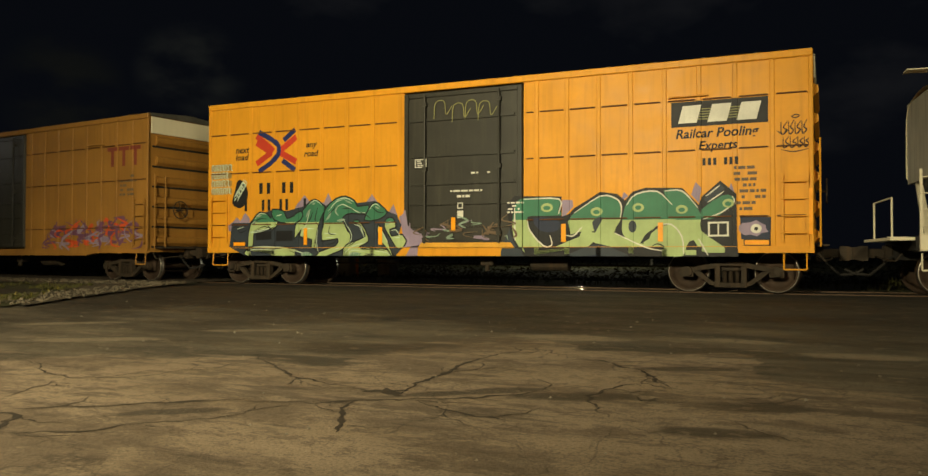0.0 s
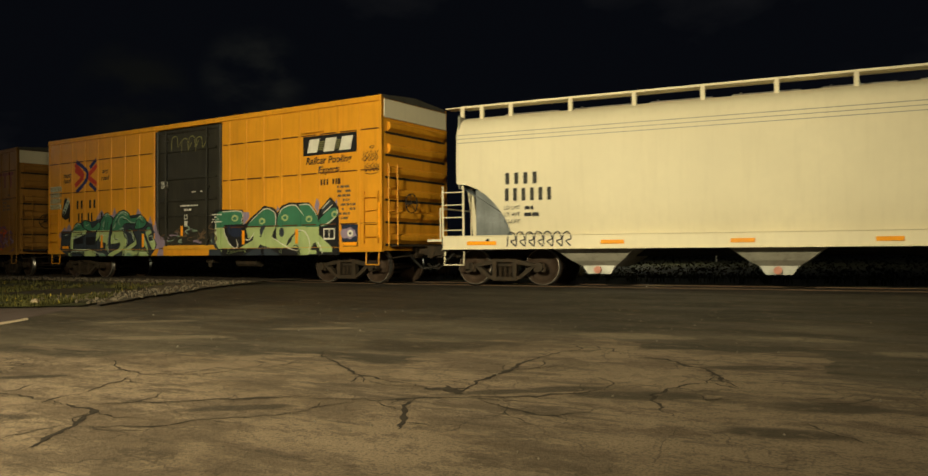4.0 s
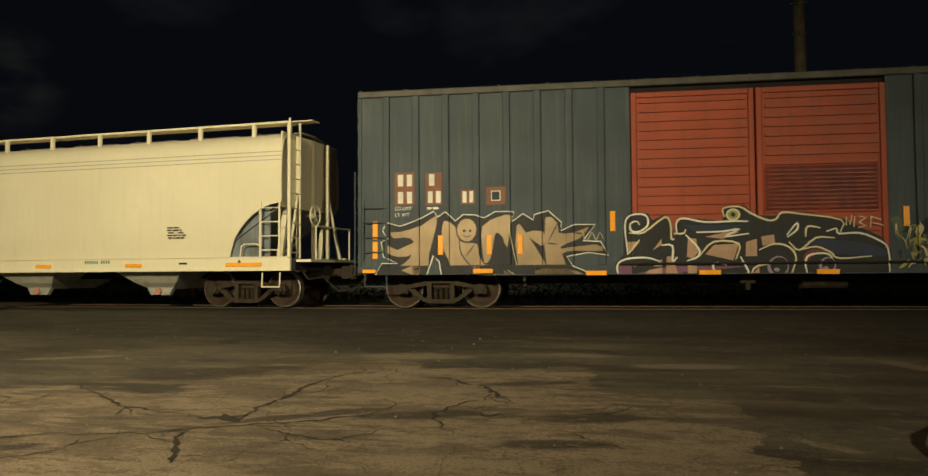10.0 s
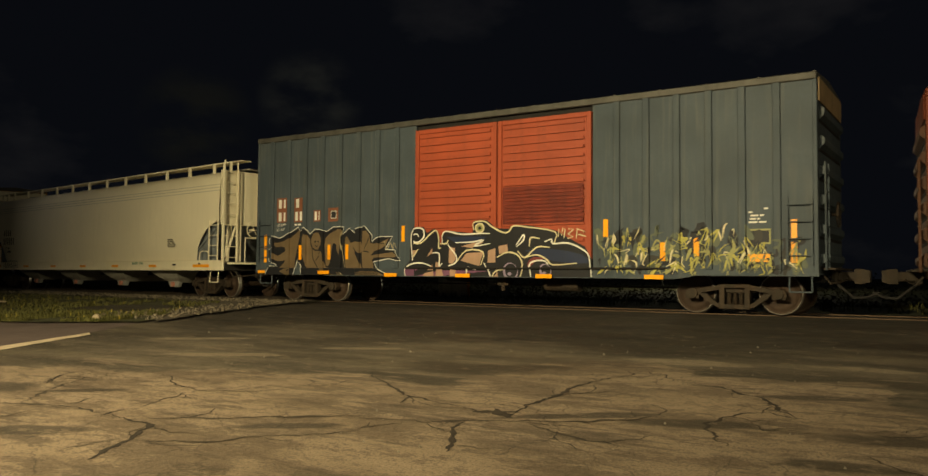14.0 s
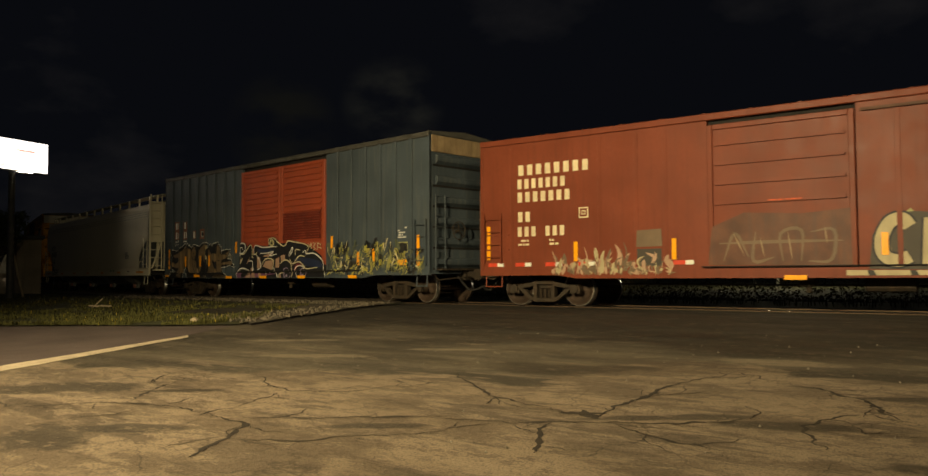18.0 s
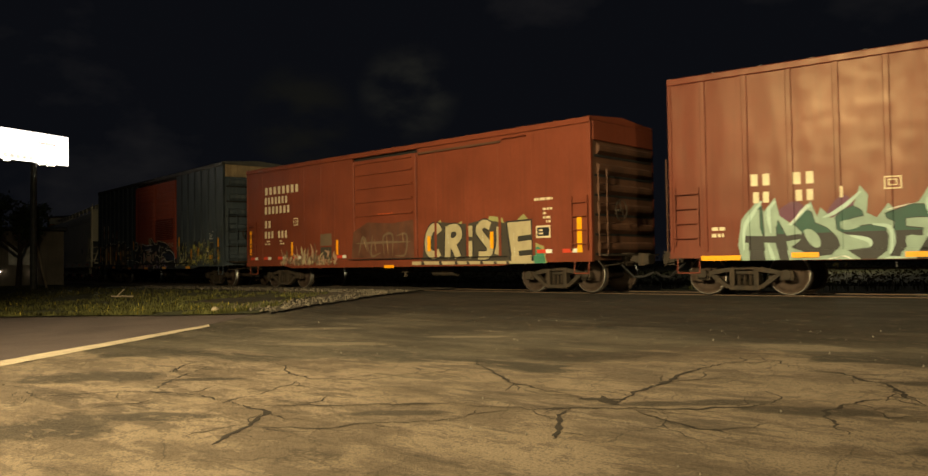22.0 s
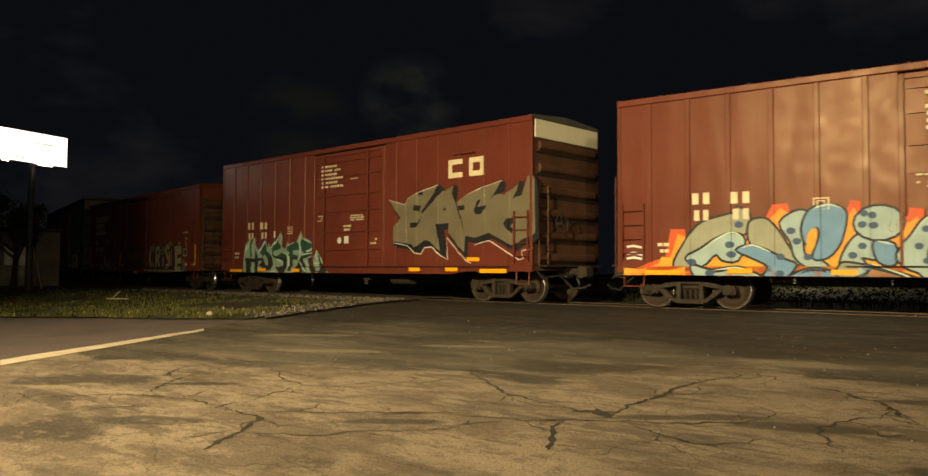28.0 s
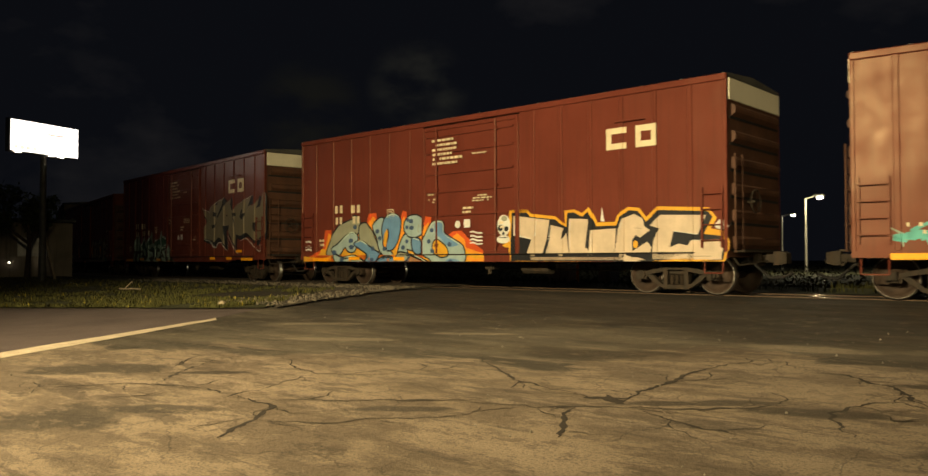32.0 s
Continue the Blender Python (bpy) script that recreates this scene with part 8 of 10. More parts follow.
def hopper():
    car = thing("covered_hopper", 0.62, SIDE, 0, "cream covered hopper car with curved sides and a roof walkway", "hopper car", "cars of the freight train")
    MOVERS.append((car, 0.62, 20.05, (1.455, 1.45)))
    L0, L1, W, mid = 0.36, 19.86, 3.1, 1.55

    def low_edge(x):
        """The side sheet is cut away in a curve over each truck."""
        d = min(x - L0, L1 - x)
        if d < 1.50:
            return 1.24 + 1.32 * (1 - (d / 1.50) ** 2) ** 0.75 if d > 0 else 2.59
        return 1.22

    def half_section(zb):
        tuck = 0.11 * max(0.0, (2.1 - zb) / 0.9) ** 2
        pts = [(tuck, zb)]
        for z in (1.3, 1.4, 1.55, 1.7, 1.9, 2.4, 2.9, 3.4, 3.7):
            if z > zb + 0.05:
                pts.append((0.03 * ((z - 1.2) / 2.5 - 0.5) ** 2 * 4 - 0.03 + 0.11 * max(0.0, (2.1 - z) / 0.9) ** 2, z))
            else:
                pts.append((tuck, zb))
        pts += [(0.03, 3.9), (0.12, 4.1), (0.30, 4.23), (0.62, 4.32), (1.1, 4.38)]
        return pts

    xs = [L0 + 1.5 * (i / 12) ** 1.6 for i in range(13)] + [2.1 + (L1 - L0 - 3.9) * i / 18 for i in range(19)] + [L1 - 1.5 * (i / 12) ** 1.6 for i in range(12, -1, -1)]
    for s in (1, -1):
        bm = B()
        rings = []
        for x in xs:
            rings.append([(x, mid - s * (mid - y), z) for y, z in half_section(low_edge(x))] + [(x, mid, 4.40)])
        loft(bm, rings, close=False, caps=False)
        bmesh.ops.remove_doubles(bm, verts=bm.verts, dist=1e-4)
        p = part("side_sheet", bm, CREAM, car, smooth=True)
        bm = B()
        for z, y in ((3.60, -0.016), (3.70, -0.010), (3.80, 0.004)):
            box(bm, L0 + 0.02, L1 - 0.02, mid - s * (mid - y), mid - s * (mid - 0.05), z - 0.009, z + 0.009)
        part("seam", bm, HOPPER_SHADED, p)
    # end walls, slope sheets and the dark space behind them
    for x, s in ((L0, 1), (L1, -1)):
        bm = B()
        box(bm, x + s * 0.02, x + s * 0.06, 0.06, W - 0.06, 2.45, 4.30, 0.01)
        # only the leading end wall gets the cream with shade in its colour
        part("end_wall", bm, CREAM if s < 0 else HOPPER_SHADED, car)
        bm = B()
        prism(bm, [(x + s * 0.06, 2.5), (x + s * 0.10, 2.5), (x + s * 2.5, 0.98), (x + s * 2.4, 0.98)], 0.10, W - 0.10)
        part("slope_sheet", bm, BLUEGREY, car)
        for y in (0.5, 2.6):
            bm = B()
            prism(bm, [(x + s * 0.25, 1.2), (x + s * 0.40, 1.2), (x + s * 0.22, 2.5), (x + s * 0.08, 2.5)], y - 0.05, y + 0.05)
            part("end_brace", bm, CREAM, car)
    bm = B()
    prism(bm, [(L1 - 1.85, 1.2), (L1 - 0.40, 1.2), (L1 - 0.40, 2.5), (L1 - 0.75, 2.5), (L1 - 1.7, 1.75)], 0.16, 0.20)
    part("end_bulkhead", bm, BLUEGREY, car, "blue-grey scuffed bulkhead plate")
    bm = B()
    prism(bm, [(L0 + 1.95, 1.2), (L0 + 0.45, 1.2), (L0 + 0.45, 2.5), (L0 + 0.85, 2.5), (L0 + 1.75, 1.75)], 0.20, 0.24)
    part("end_bulkhead", bm, BLUEGREY, car, "blue-grey scuffed bulkhead plate")
    # trailing end: uprights, diagonal struts and the hand brake
    for y in (0.75, 1.55, 2.35):
        bm = B()
        box(bm, L1 + 0.0, L1 + 0.09, y - 0.05, y + 0.05, 1.2, 4.28, 0.01)
        part("end_upright", bm, CREAM, car)
    for y0, y1 in ((0.75, 0.15), (2.35, 2.95)):
        bm = B()
        rod(bm, (L1 + 0.05, y0, 2.9), (L1 + 0.12, y1, 1.22), 0.04, 6)
        part("end_strut", bm, CREAM, car)
    bm = B()
    hub = Vector((L1 + 0.30, 1.15, 2.30))
    hoop = [hub + Vector((0, 0.27 * math.cos(a), 0.27 * math.sin(a))) for a in [2 * math.pi * i / 14 for i in range(15)]]
    for a, b in zip(hoop, hoop[1:]):
        rod(bm, a, b, 0.018, 5)
    for a in hoop[:14:4]:
        rod(bm, hub, a, 0.013, 5)
    rod(bm, hub, hub - Vector((0.24, 0, 0)), 0.035, 6)
    part("brake_wheel", bm, CREAM, car)
    # side sills with a flange below
    for y in (0.0, W):
        bm = B()
        s = 1 if y == 0 else -1
        box(bm, -0.04, 20.1, y - s * 0.02, y + s * 0.06, 0.93, 1.24, 0.012)
        box(bm, -0.04, 20.1, y - s * 0.05, y + s * 0.10, 0.91, 0.935)
        box(bm, -0.04, 20.1, y - s * 0.05, y + s * 0.03, 1.235, 1.255)
        part("side_sill", bm, CREAM, car)
    bm = B()
    box(bm, -0.3, 20.4, 1.36, 1.74, 0.72, 1.0)
    for x in (0.0, 20.1):
        box(bm, x - 0.1, x + 0.1, 0.05, W - 0.05, 0.92, 1.2)
    part("underframe", bm, BLACK, car)
    # hopper bays with their outlet gates
    for x in (3.85, 7.92, 11.95, 15.9):
        bm = B()
        rings = []
        for z, hx, hy in ((0.96, 1.05, 1.40), (0.62, 0.62, 1.05), (0.46, 0.36, 0.80)):
            rings.append([(x - hx, mid - hy, z), (x + hx, mid - hy, z), (x + hx, mid + hy, z), (x - hx, mid + hy, z)])
        loft(bm, rings)
        bay = part("hopper_bay", bm, HOPPER_SHADED, car)
        bm = B()
        prism(bm, [(x - 0.42, 0.52), (x + 0.42, 0.52), (x + 0.28, 0.30), (x - 0.28, 0.30)], mid - 0.86, mid - 0.74)
        part("outlet_gate", bm, OUTLET, bay, "bright galvanised outlet gate")
        bm = B()
        rod(bm, (x - 0.02, mid - 0.94, 0.40), (x - 0.02, mid - 0.80, 0.40), 0.09, 10)
        part("gear_cap", bm, PINK, bay, "faded red gear cap")
    # roof: walkway on posts, hatches
    bm = B()
    for y in (0.42, 0.80):
        box(bm, 0.3, 19.8, y - 0.02, y + 0.02, 4.56, 4.61)
    box(bm, -0.15, 20.45, 0.42, 0.80, 4.575, 4.60)
    walkway = part("roof_walkway", bm, CREAM, car)
    xs = [0.35, 0.9] + [1.7 + 1.56 * i for i in range(12)] + [19.85]
    for x in xs:
        bm = B()
        box(bm, x - 0.05, x + 0.05, 0.36, 0.44, 4.22, 4.60, 0.008)
        part("walkway_post", bm, CREAM, walkway)
    for i in range(10):
        bm = B()
        x = 1.2 + 1.9 * i
        box(bm, x, x + 1.5, 1.15, 1.95, 4.39, 4.46, 0.03)
        rod(bm, (x + 0.2, 1.2, 4.47), (x + 0.2, 1.9, 4.47), 0.03, 6)
        part("roof_hatch", bm, HOPPER_SHADED, car)
    # end cage, ladders, steps and hand rails
    for x, s in ((0.0, -1), (20.05, 1)):
        if s > 0:
            bm = B()
            for y in (0.05, 0.55):
                rod(bm, (x, y, 1.2), (x, y, 4.6), 0.028, 6)
            for i in range(9):
                z = 1.35 + 0.36 * i
                rod(bm, (x, 0.05, z), (x, 0.55, z), 0.016, 6)
            part("end_ladder", bm, CREAM, car)
            bm = B()
            box(bm, x - 0.03, x + 0.05, -0.02, 0.05, 1.2, 4.45, 0.01)
            part("end_post", bm, CREAM, car)
        bm = B()
        box(bm, x, x + s * 0.55, 0.1, W - 0.1, 1.12, 1.18)
        for y in (0.6, W - 0.6):
            rod(bm, (x + s * 0.42, y, 1.15), (x + s * 0.42, y, 2.0), 0.02, 6)
        rod(bm, (x + s * 0.42, 0.6, 2.0), (x + s * 0.42, W - 0.6, 2.0), 0.02, 6)
        part("end_platform", bm, CREAM, car)
        coupler(car, x + s * 0.25, s)
    ladder(car, -0.02, 0.56, 1.24, 2.52, 4, CREAM, y=-0.03)
    ladder(car, 19.30, 19.82, 1.24, 2.60, 4, CREAM, y=-0.03)
    bm = B()
    pts = [(18.75, -0.04, 1.26), (18.78, -0.04, 1.5), (18.86, -0.04, 1.56), (19.2, -0.04, 1.56), (19.3, -0.04, 1.5)]
    for a, b in zip(pts, pts[1:]):
        rod(bm, a, b, 0.016, 6)
    part("hand_rail", bm, CREAM, car)
    for x in (1.22, 18.72):
        bm = B()
        prism(bm, [(x + 0.045 * math.cos(a), 1.11 + 0.065 * math.sin(a)) for a in [2 * math.pi * i / 10 for i in range(10)]], -0.028, -0.02)
        part("jacking_hole", bm, BLACK, car)
    truck(car, 1.455)
    truck(car, 18.60)
    flat = ribs_to_profile([])
    sill = [(-99.0, 0.022), (99.0, 0.022)]
    body = [(-99.0, 0.034), (99.0, 0.034)]
    d = Drawing(car, body, "black stencilled car marks", "mark")
    stencil(d, 1.65, 2.50, 2.60, 2.78, "++++", P_SOOT, 3)
    stencil(d, 1.64, 2.09, 2.96, 2.40, "++++++", P_SOOT, 4)
    fine_print(d, 2.2, 1.52, 2.66, 2.0, 3, P_BLACK, 5)
    fine_print(d, 16.64, 1.72, 17.25, 2.04, 5, P_BLACK, 6)
    d.finish()
    for k, txt in enumerate(("LD LMT", "LT WT", "CU FT")):
        words(car, body, txt, 1.68, 1.88 - 0.165 * k, 0.09, 0.42, P_BLACK)
    d = Drawing(car, sill, "black outlined scrawl on the sill")
    rng = random.Random(3)
    for k in range(7):
        x = 1.75 + 0.235 * k
        d.stroke([(x, 0.97), (x + 0.03, 1.25 + 0.06 * rng.random()), (x + 0.16, 1.31), (x + 0.22, 1.15), (x + 0.10, 1.10), (x + 0.22, 0.98)], 0.032, P_BLACK, 5)
    d.finish()
    d = Drawing(car, sill, "small dark green builder's mark", "mark")
    stencil(d, 14.11, 1.12, 14.92, 1.20, "###### ####", P_GREEN, 2)
    d.polygon([(17.0, 1.08), (17.24, 1.08), (17.24, 1.13), (17.0, 1.13)], P_BLACK)
    d.finish()
    for x, w in ((0.66, 0.80), (4.11, 0.55), (7.0, 0.5), (9.81, 0.5), (12.55, 0.5), (15.4, 0.5), (18.35, 1.0)):
        reflector(car, x, 1.02, w, 0.09, sill)
    return car


hopper()

# ---- ground ----
def ground_z(x, y):
    """The lot climbs gently to the rails and lies level beyond them."""
    if y < 15.2:
        return -0.58 + 0.036 * max(y, -6.0)
    return -0.033 if y < 24 else -0.033 - min(0.25, (y - 24) * 0.06)


PALE_PATCHES = ((0.0, 9.4, 0.6, 0.22, 5), (2.25, 9.85, 0.16, 0.42, 22), (2.55, 9.7, 0.13, 0.3, 22), (0.83, 5.97, 0.26, 0.07, -38), (-3.4, 9.7, 0.7, 0.25, 5), (-1.6, 10.1, 0.6, 0.18, 0), (-9.3, 7.3, 0.9, 0.22, 28), (-8.0, 8.8, 0.8, 0.15, 25), (-11.2, 8.6, 0.9, 0.2, 30))
DARK_SPILLS = ((-5.4, 7.9, 0.95, 0.42, 33), (-9.6, 3.9, 0.9, 0.4, 32), (-7.1, 2.6, 0.7, 0.5, 30), (-6.7, 3.3, 0.55, 0.16, 35), (-3.1, 6.15, 0.9, 0.12, 36), (-2.2, 6.35, 0.6, 0.18, 20), (-4.9, 4.6, 0.55, 0.12, 36), (-1.6, 8.0, 0.5, 0.12, 20), (-0.75, 6.55, 0.55, 0.2, 18), (-8.0, 4.7, 0.5, 0.12, 35), (-1.0, 5.6, 0.5, 0.15, 10))
# how far out the worn wearing course reaches, from one side of the lot to the other
WORN_EDGE = ((-14.0, 5.4), (-11.0, 4.8), (-10.0, 5.25), (-8.0, 6.3), (-6.2, 6.9), (-5.2, 7.0), (-4.8, 9.1), (-3.6, 9.5), (-2.9, 8.8), (-1.4, 9.1), (-1.0, 7.8), (0.1, 7.2), (0.45, 5.8), (0.9, 1.0))


def lot_material():
    """Old asphalt: pale worn wearing course, oily stains drawn out by traffic, a newer dark strip towards the crossing."""
    m = bpy.data.materials.new("worn_asphalt_lot")
    m.use_nodes = True
    n, l = m.node_tree.nodes, m.node_tree.links
    b = n["Principled BSDF"]
    pos = n.new("ShaderNodeTexCoord").outputs["Object"]

    def noise_at(sc, detail=6.0, stretch=(1, 1, 1), rough=0.55, turn=0.0):
        mp = n.new("ShaderNodeMapping")
        mp.inputs["Scale"].default_value, mp.inputs["Rotation"].default_value = stretch, (0, 0, radians(turn))
        l.new(pos, mp.inputs["Vector"])
        t = n.new("ShaderNodeTexNoise")
        t.inputs["Scale"].default_value, t.inputs["Detail"].default_value, t.inputs["Roughness"].default_value = sc, detail, rough
        l.new(mp.outputs["Vector"], t.inputs["Vector"])
        return t.outputs["Fac"]

    def span(v, a, c, lo=0.0, hi=1.0):
        r = n.new("ShaderNodeMapRange")
        r.interpolation_type = "SMOOTHSTEP"
        for k, x in (("From Min", a), ("From Max", c), ("To Min", lo), ("To Max", hi)):
            r.inputs[k].default_value = x
        l.new(v, r.inputs["Value"])
        return r.outputs["Result"]

    def calc(op, a, c):
        k = n.new("ShaderNodeMath")
        k.operation = op
        for i, v in enumerate((a, c)):
            if isinstance(v, float):
                k.inputs[i].default_value = v
            else:
                l.new(v, k.inputs[i])
        return k.outputs[0]

    def mix(f, a, c):
        x = n.new("ShaderNodeMix")
        x.data_type = "RGBA"
        l.new(f, x.inputs["Factor"])
        for s, v in ((6, a), (7, c)):
            if isinstance(v, tuple):
                x.inputs[s].default_value = (*v, 1)
            else:
                l.new(v, x.inputs[s])
        return x.outputs[2]

    worn = mix(span(noise_at(0.9, 8, (0.7, 1.3, 1), 0.66, -35), 0.42, 0.56), (0.125, 0.093, 0.063), (0.212, 0.160, 0.108))
    worn = mix(calc("MULTIPLY", span(noise_at(0.8, 9, (0.35, 1.9, 1), 0.68, -34), 0.55, 0.59), 0.7), worn, (0.066, 0.050, 0.036))
    worn = mix(calc("MULTIPLY", span(noise_at(2.3, 8, (0.45, 1.8, 1), 0.68, -30), 0.57, 0.61), 0.55), worn, (0.060, 0.046, 0.033))
    worn = mix(calc("MULTIPLY", span(noise_at(1.5, 9, (0.5, 1.4, 1), 0.68, -40), 0.55, 0.575), 0.6), worn, (0.245, 0.187, 0.128))
    sep = n.new("ShaderNodeSeparateXYZ")
    l.new(pos, sep.inputs[0])
    # where the wearing course is gone the darker base shows, with pale remains drawn out along the lane
    base = mix(span(noise_at(0.9, 8, (0.4, 1.5, 1), 0.6, -25), 0.38, 0.64), (0.046, 0.038, 0.027), (0.115, 0.094, 0.065))
    base = mix(calc("MULTIPLY", span(noise_at(0.9, 9, (0.35, 2.0, 1), 0.68, -22), 0.585, 0.61), 0.7), base, (0.18, 0.137, 0.094))
    reach = n.new("ShaderNodeValToRGB")
    ramp = reach.color_ramp
    ramp.elements[0].position, ramp.elements[1].position = 0.0, 1.0
    for k, (x, y) in enumerate(WORN_EDGE):
        e = ramp.elements[0] if k == 0 else ramp.elements[-1] if k == len(WORN_EDGE) - 1 else ramp.elements.new((x + 14.0) / 14.9)
        e.color = (y / 10.0, y / 10.0, y / 10.0, 1)
    shifted = calc("ADD", sep.outputs["X"], calc("MULTIPLY", calc("SUBTRACT", noise_at(0.8, 7, (1, 1, 1), 0.6), 0.5), 2.6))
    l.new(calc("DIVIDE", calc("ADD", shifted, 14.0), 14.9), reach.inputs["Fac"])
    grey = n.new("ShaderNodeSeparateColor")
    l.new(reach.outputs["Color"], grey.inputs[0])
    ragged = calc("ADD", calc("MULTIPLY", calc("SUBTRACT", noise_at(1.1, 9, (0.6, 1.3, 1), 0.62, -25), 0.5), 1.6), calc("SUBTRACT", sep.outputs["Y"], calc("MULTIPLY", grey.outputs[0], 10.0)))
    worn = mix(span(ragged, -0.10, 0.14), worn, base)
    # spills and pale patches with ragged edges
    rag = calc("MULTIPLY", calc("SUBTRACT", noise_at(1.6, 8, (0.6, 1.3, 1), 0.65, -30), 0.5), 2.2)

    def patch(x, y, rx, ry, turn):
        mp = n.new("ShaderNodeMapping")
        mp.vector_type = "TEXTURE"
        mp.inputs["Location"].default_value, mp.inputs["Rotation"].default_value, mp.inputs["Scale"].default_value = (x, y, 0), (0, 0, radians(turn)), (rx, ry, 1000)
        l.new(pos, mp.inputs["Vector"])
        ln = n.new("ShaderNodeVectorMath")
        ln.operation = "LENGTH"
        l.new(mp.outputs["Vector"], ln.inputs[0])
        return span(calc("ADD", ln.outputs["Value"], rag), 0.7, 1.15, 1.0, 0.0)

    pale = dark_ = None
    for q in PALE_PATCHES:
        pale = patch(*q) if pale is None else calc("MAXIMUM", pale, patch(*q))
    for q in DARK_SPILLS:
        dark_ = patch(*q) if dark_ is None else calc("MAXIMUM", dark_, patch(*q))
    worn = mix(calc("MULTIPLY", pale, 0.75), worn, (0.215, 0.172, 0.118))
    worn = mix(calc("MULTIPLY", dark_, 0.85), worn, (0.040, 0.032, 0.023))
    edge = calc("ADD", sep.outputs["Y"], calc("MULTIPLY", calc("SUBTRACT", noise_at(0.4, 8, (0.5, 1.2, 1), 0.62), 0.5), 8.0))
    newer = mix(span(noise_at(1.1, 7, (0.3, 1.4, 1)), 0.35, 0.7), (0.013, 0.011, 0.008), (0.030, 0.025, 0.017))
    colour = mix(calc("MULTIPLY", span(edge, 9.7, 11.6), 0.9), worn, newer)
    # fine alligator cracking
    warp = n.new("ShaderNodeVectorMath")
    warp.operation = "ADD"
    wob = n.new("ShaderNodeTexNoise")
    wob.inputs["Scale"].default_value, wob.inputs["Detail"].default_value = 1.3, 5
    l.new(pos, wob.inputs["Vector"])
    l.new(pos, warp.inputs[0])
    l.new(wob.outputs["Color"], warp.inputs[1])
    for sc, w, amount in ((0.9, 0.010, 0.5), (2.1, 0.016, 0.35)):
        vo = n.new("ShaderNodeTexVoronoi")
        vo.feature = "DISTANCE_TO_EDGE"
        vo.inputs["Scale"].default_value = sc
        l.new(warp.outputs[0], vo.inputs["Vector"])
        line = span(vo.outputs["Distance"], w * 0.3, w, 1.0, 0.0)
        line = calc("MULTIPLY", calc("MULTIPLY", line, amount), span(noise_at(0.5, 5), 0.38, 0.52))
        colour = mix(line, colour, (0.018, 0.015, 0.011))
    colour = mix(calc("MULTIPLY", span(noise_at(6, 9, (0.7, 1.3, 1), 0.72), 0.52, 0.58), 0.4), colour, (0.055, 0.042, 0.030))
    colour = mix(calc("MULTIPLY", span(noise_at(5, 9, (0.8, 1.2, 1), 0.74, 40), 0.57, 0.61), 0.4), colour, (0.23, 0.175, 0.12))
    colour = mix(calc("MULTIPLY", span(noise_at(55, 3), 0.40, 0.72), 0.6), colour, (0.022, 0.018, 0.014))
    grit = span(noise_at(110, 2), 0.62, 0.72)
    colour = mix(calc("MULTIPLY", grit, 0.5), colour, (0.26, 0.21, 0.15))
    l.new(colour, b.inputs["Base Color"])
    l.new(span(noise_at(1.2, 6, (0.4, 1.3, 1)), 0.35, 0.7, 0.72, 0.95), b.inputs["Roughness"])
    b.inputs["Specular IOR Level"].default_value = 0.25
    bp = n.new("ShaderNodeBump")
    bp.inputs["Strength"].default_value, bp.inputs["Distance"].default_value = 0.55, 0.012
    l.new(calc("ADD", noise_at(70, 3), calc("MULTIPLY", noise_at(3.0, 6), 2.0)), bp.inputs["Height"])
    l.new(bp.outputs["Normal"], b.inputs["Normal"])
    return m


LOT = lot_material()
CRACK = surface("crack_fill", (0.034, 0.026, 0.018), 0.9, vary=0.3, scale=4, bump=0.3)
SOIL = surface("dark_soil", (0.035, 0.028, 0.018), 0.95, vary=0.4, scale=3, bump=0.8, bump_scale=30)
GRAVEL = surface("pale_gravel", (0.115, 0.095, 0.066), 0.9, vary=0.4, scale=4, wander=0.3)
TURF = surface("rough_turf", (0.050, 0.050, 0.018), 0.95, vary=0.4, scale=1.2, bump=0.8, bump_scale=40)
BLADE = surface("grass_blade", (0.062, 0.060, 0.020), 0.9, spec=0.04, vary=0.4, scale=2, bump=0)
BLADE_DRY = surface("dry_grass_blade", (0.24, 0.19, 0.032), 0.9, spec=0.05, vary=0.4, scale=2, bump=0)
LINE = surface("worn_line_paint", (0.48, 0.39, 0.27), 0.7, vary=0.25, scale=5, speck=0.8, speck_col=(0.13, 0.10, 0.07), bump=0.3)
LANE = surface("smooth_lane_asphalt", (0.100, 0.074, 0.066), 0.8, vary=0.25, scale=1.2, speck=0.2, bump=0.3)
KERB = surface("dirty_kerb_concrete", (0.36, 0.285, 0.19), 0.9, vary=0.4, scale=4, speck=0.4, streak=0.3, bump=0.6)
CONCRETE = surface("worn_concrete", (0.34, 0.27, 0.18), 0.85, vary=0.25, scale=3, speck=0.3, bump=0.4)
TIE = surface("creosoted_timber", (0.045, 0.033, 0.022), 0.9, vary=0.4, scale=4, bump=0.5)
RAIL = surface("rail_steel", (0.10, 0.065, 0.04), 0.7, 0.5, vary=0.3, scale=6)
RAILHEAD = surface("polished_railhead", (0.55, 0.53, 0.50), 0.16, 1.0, vary=0.1, scale=3, bump=0.02)


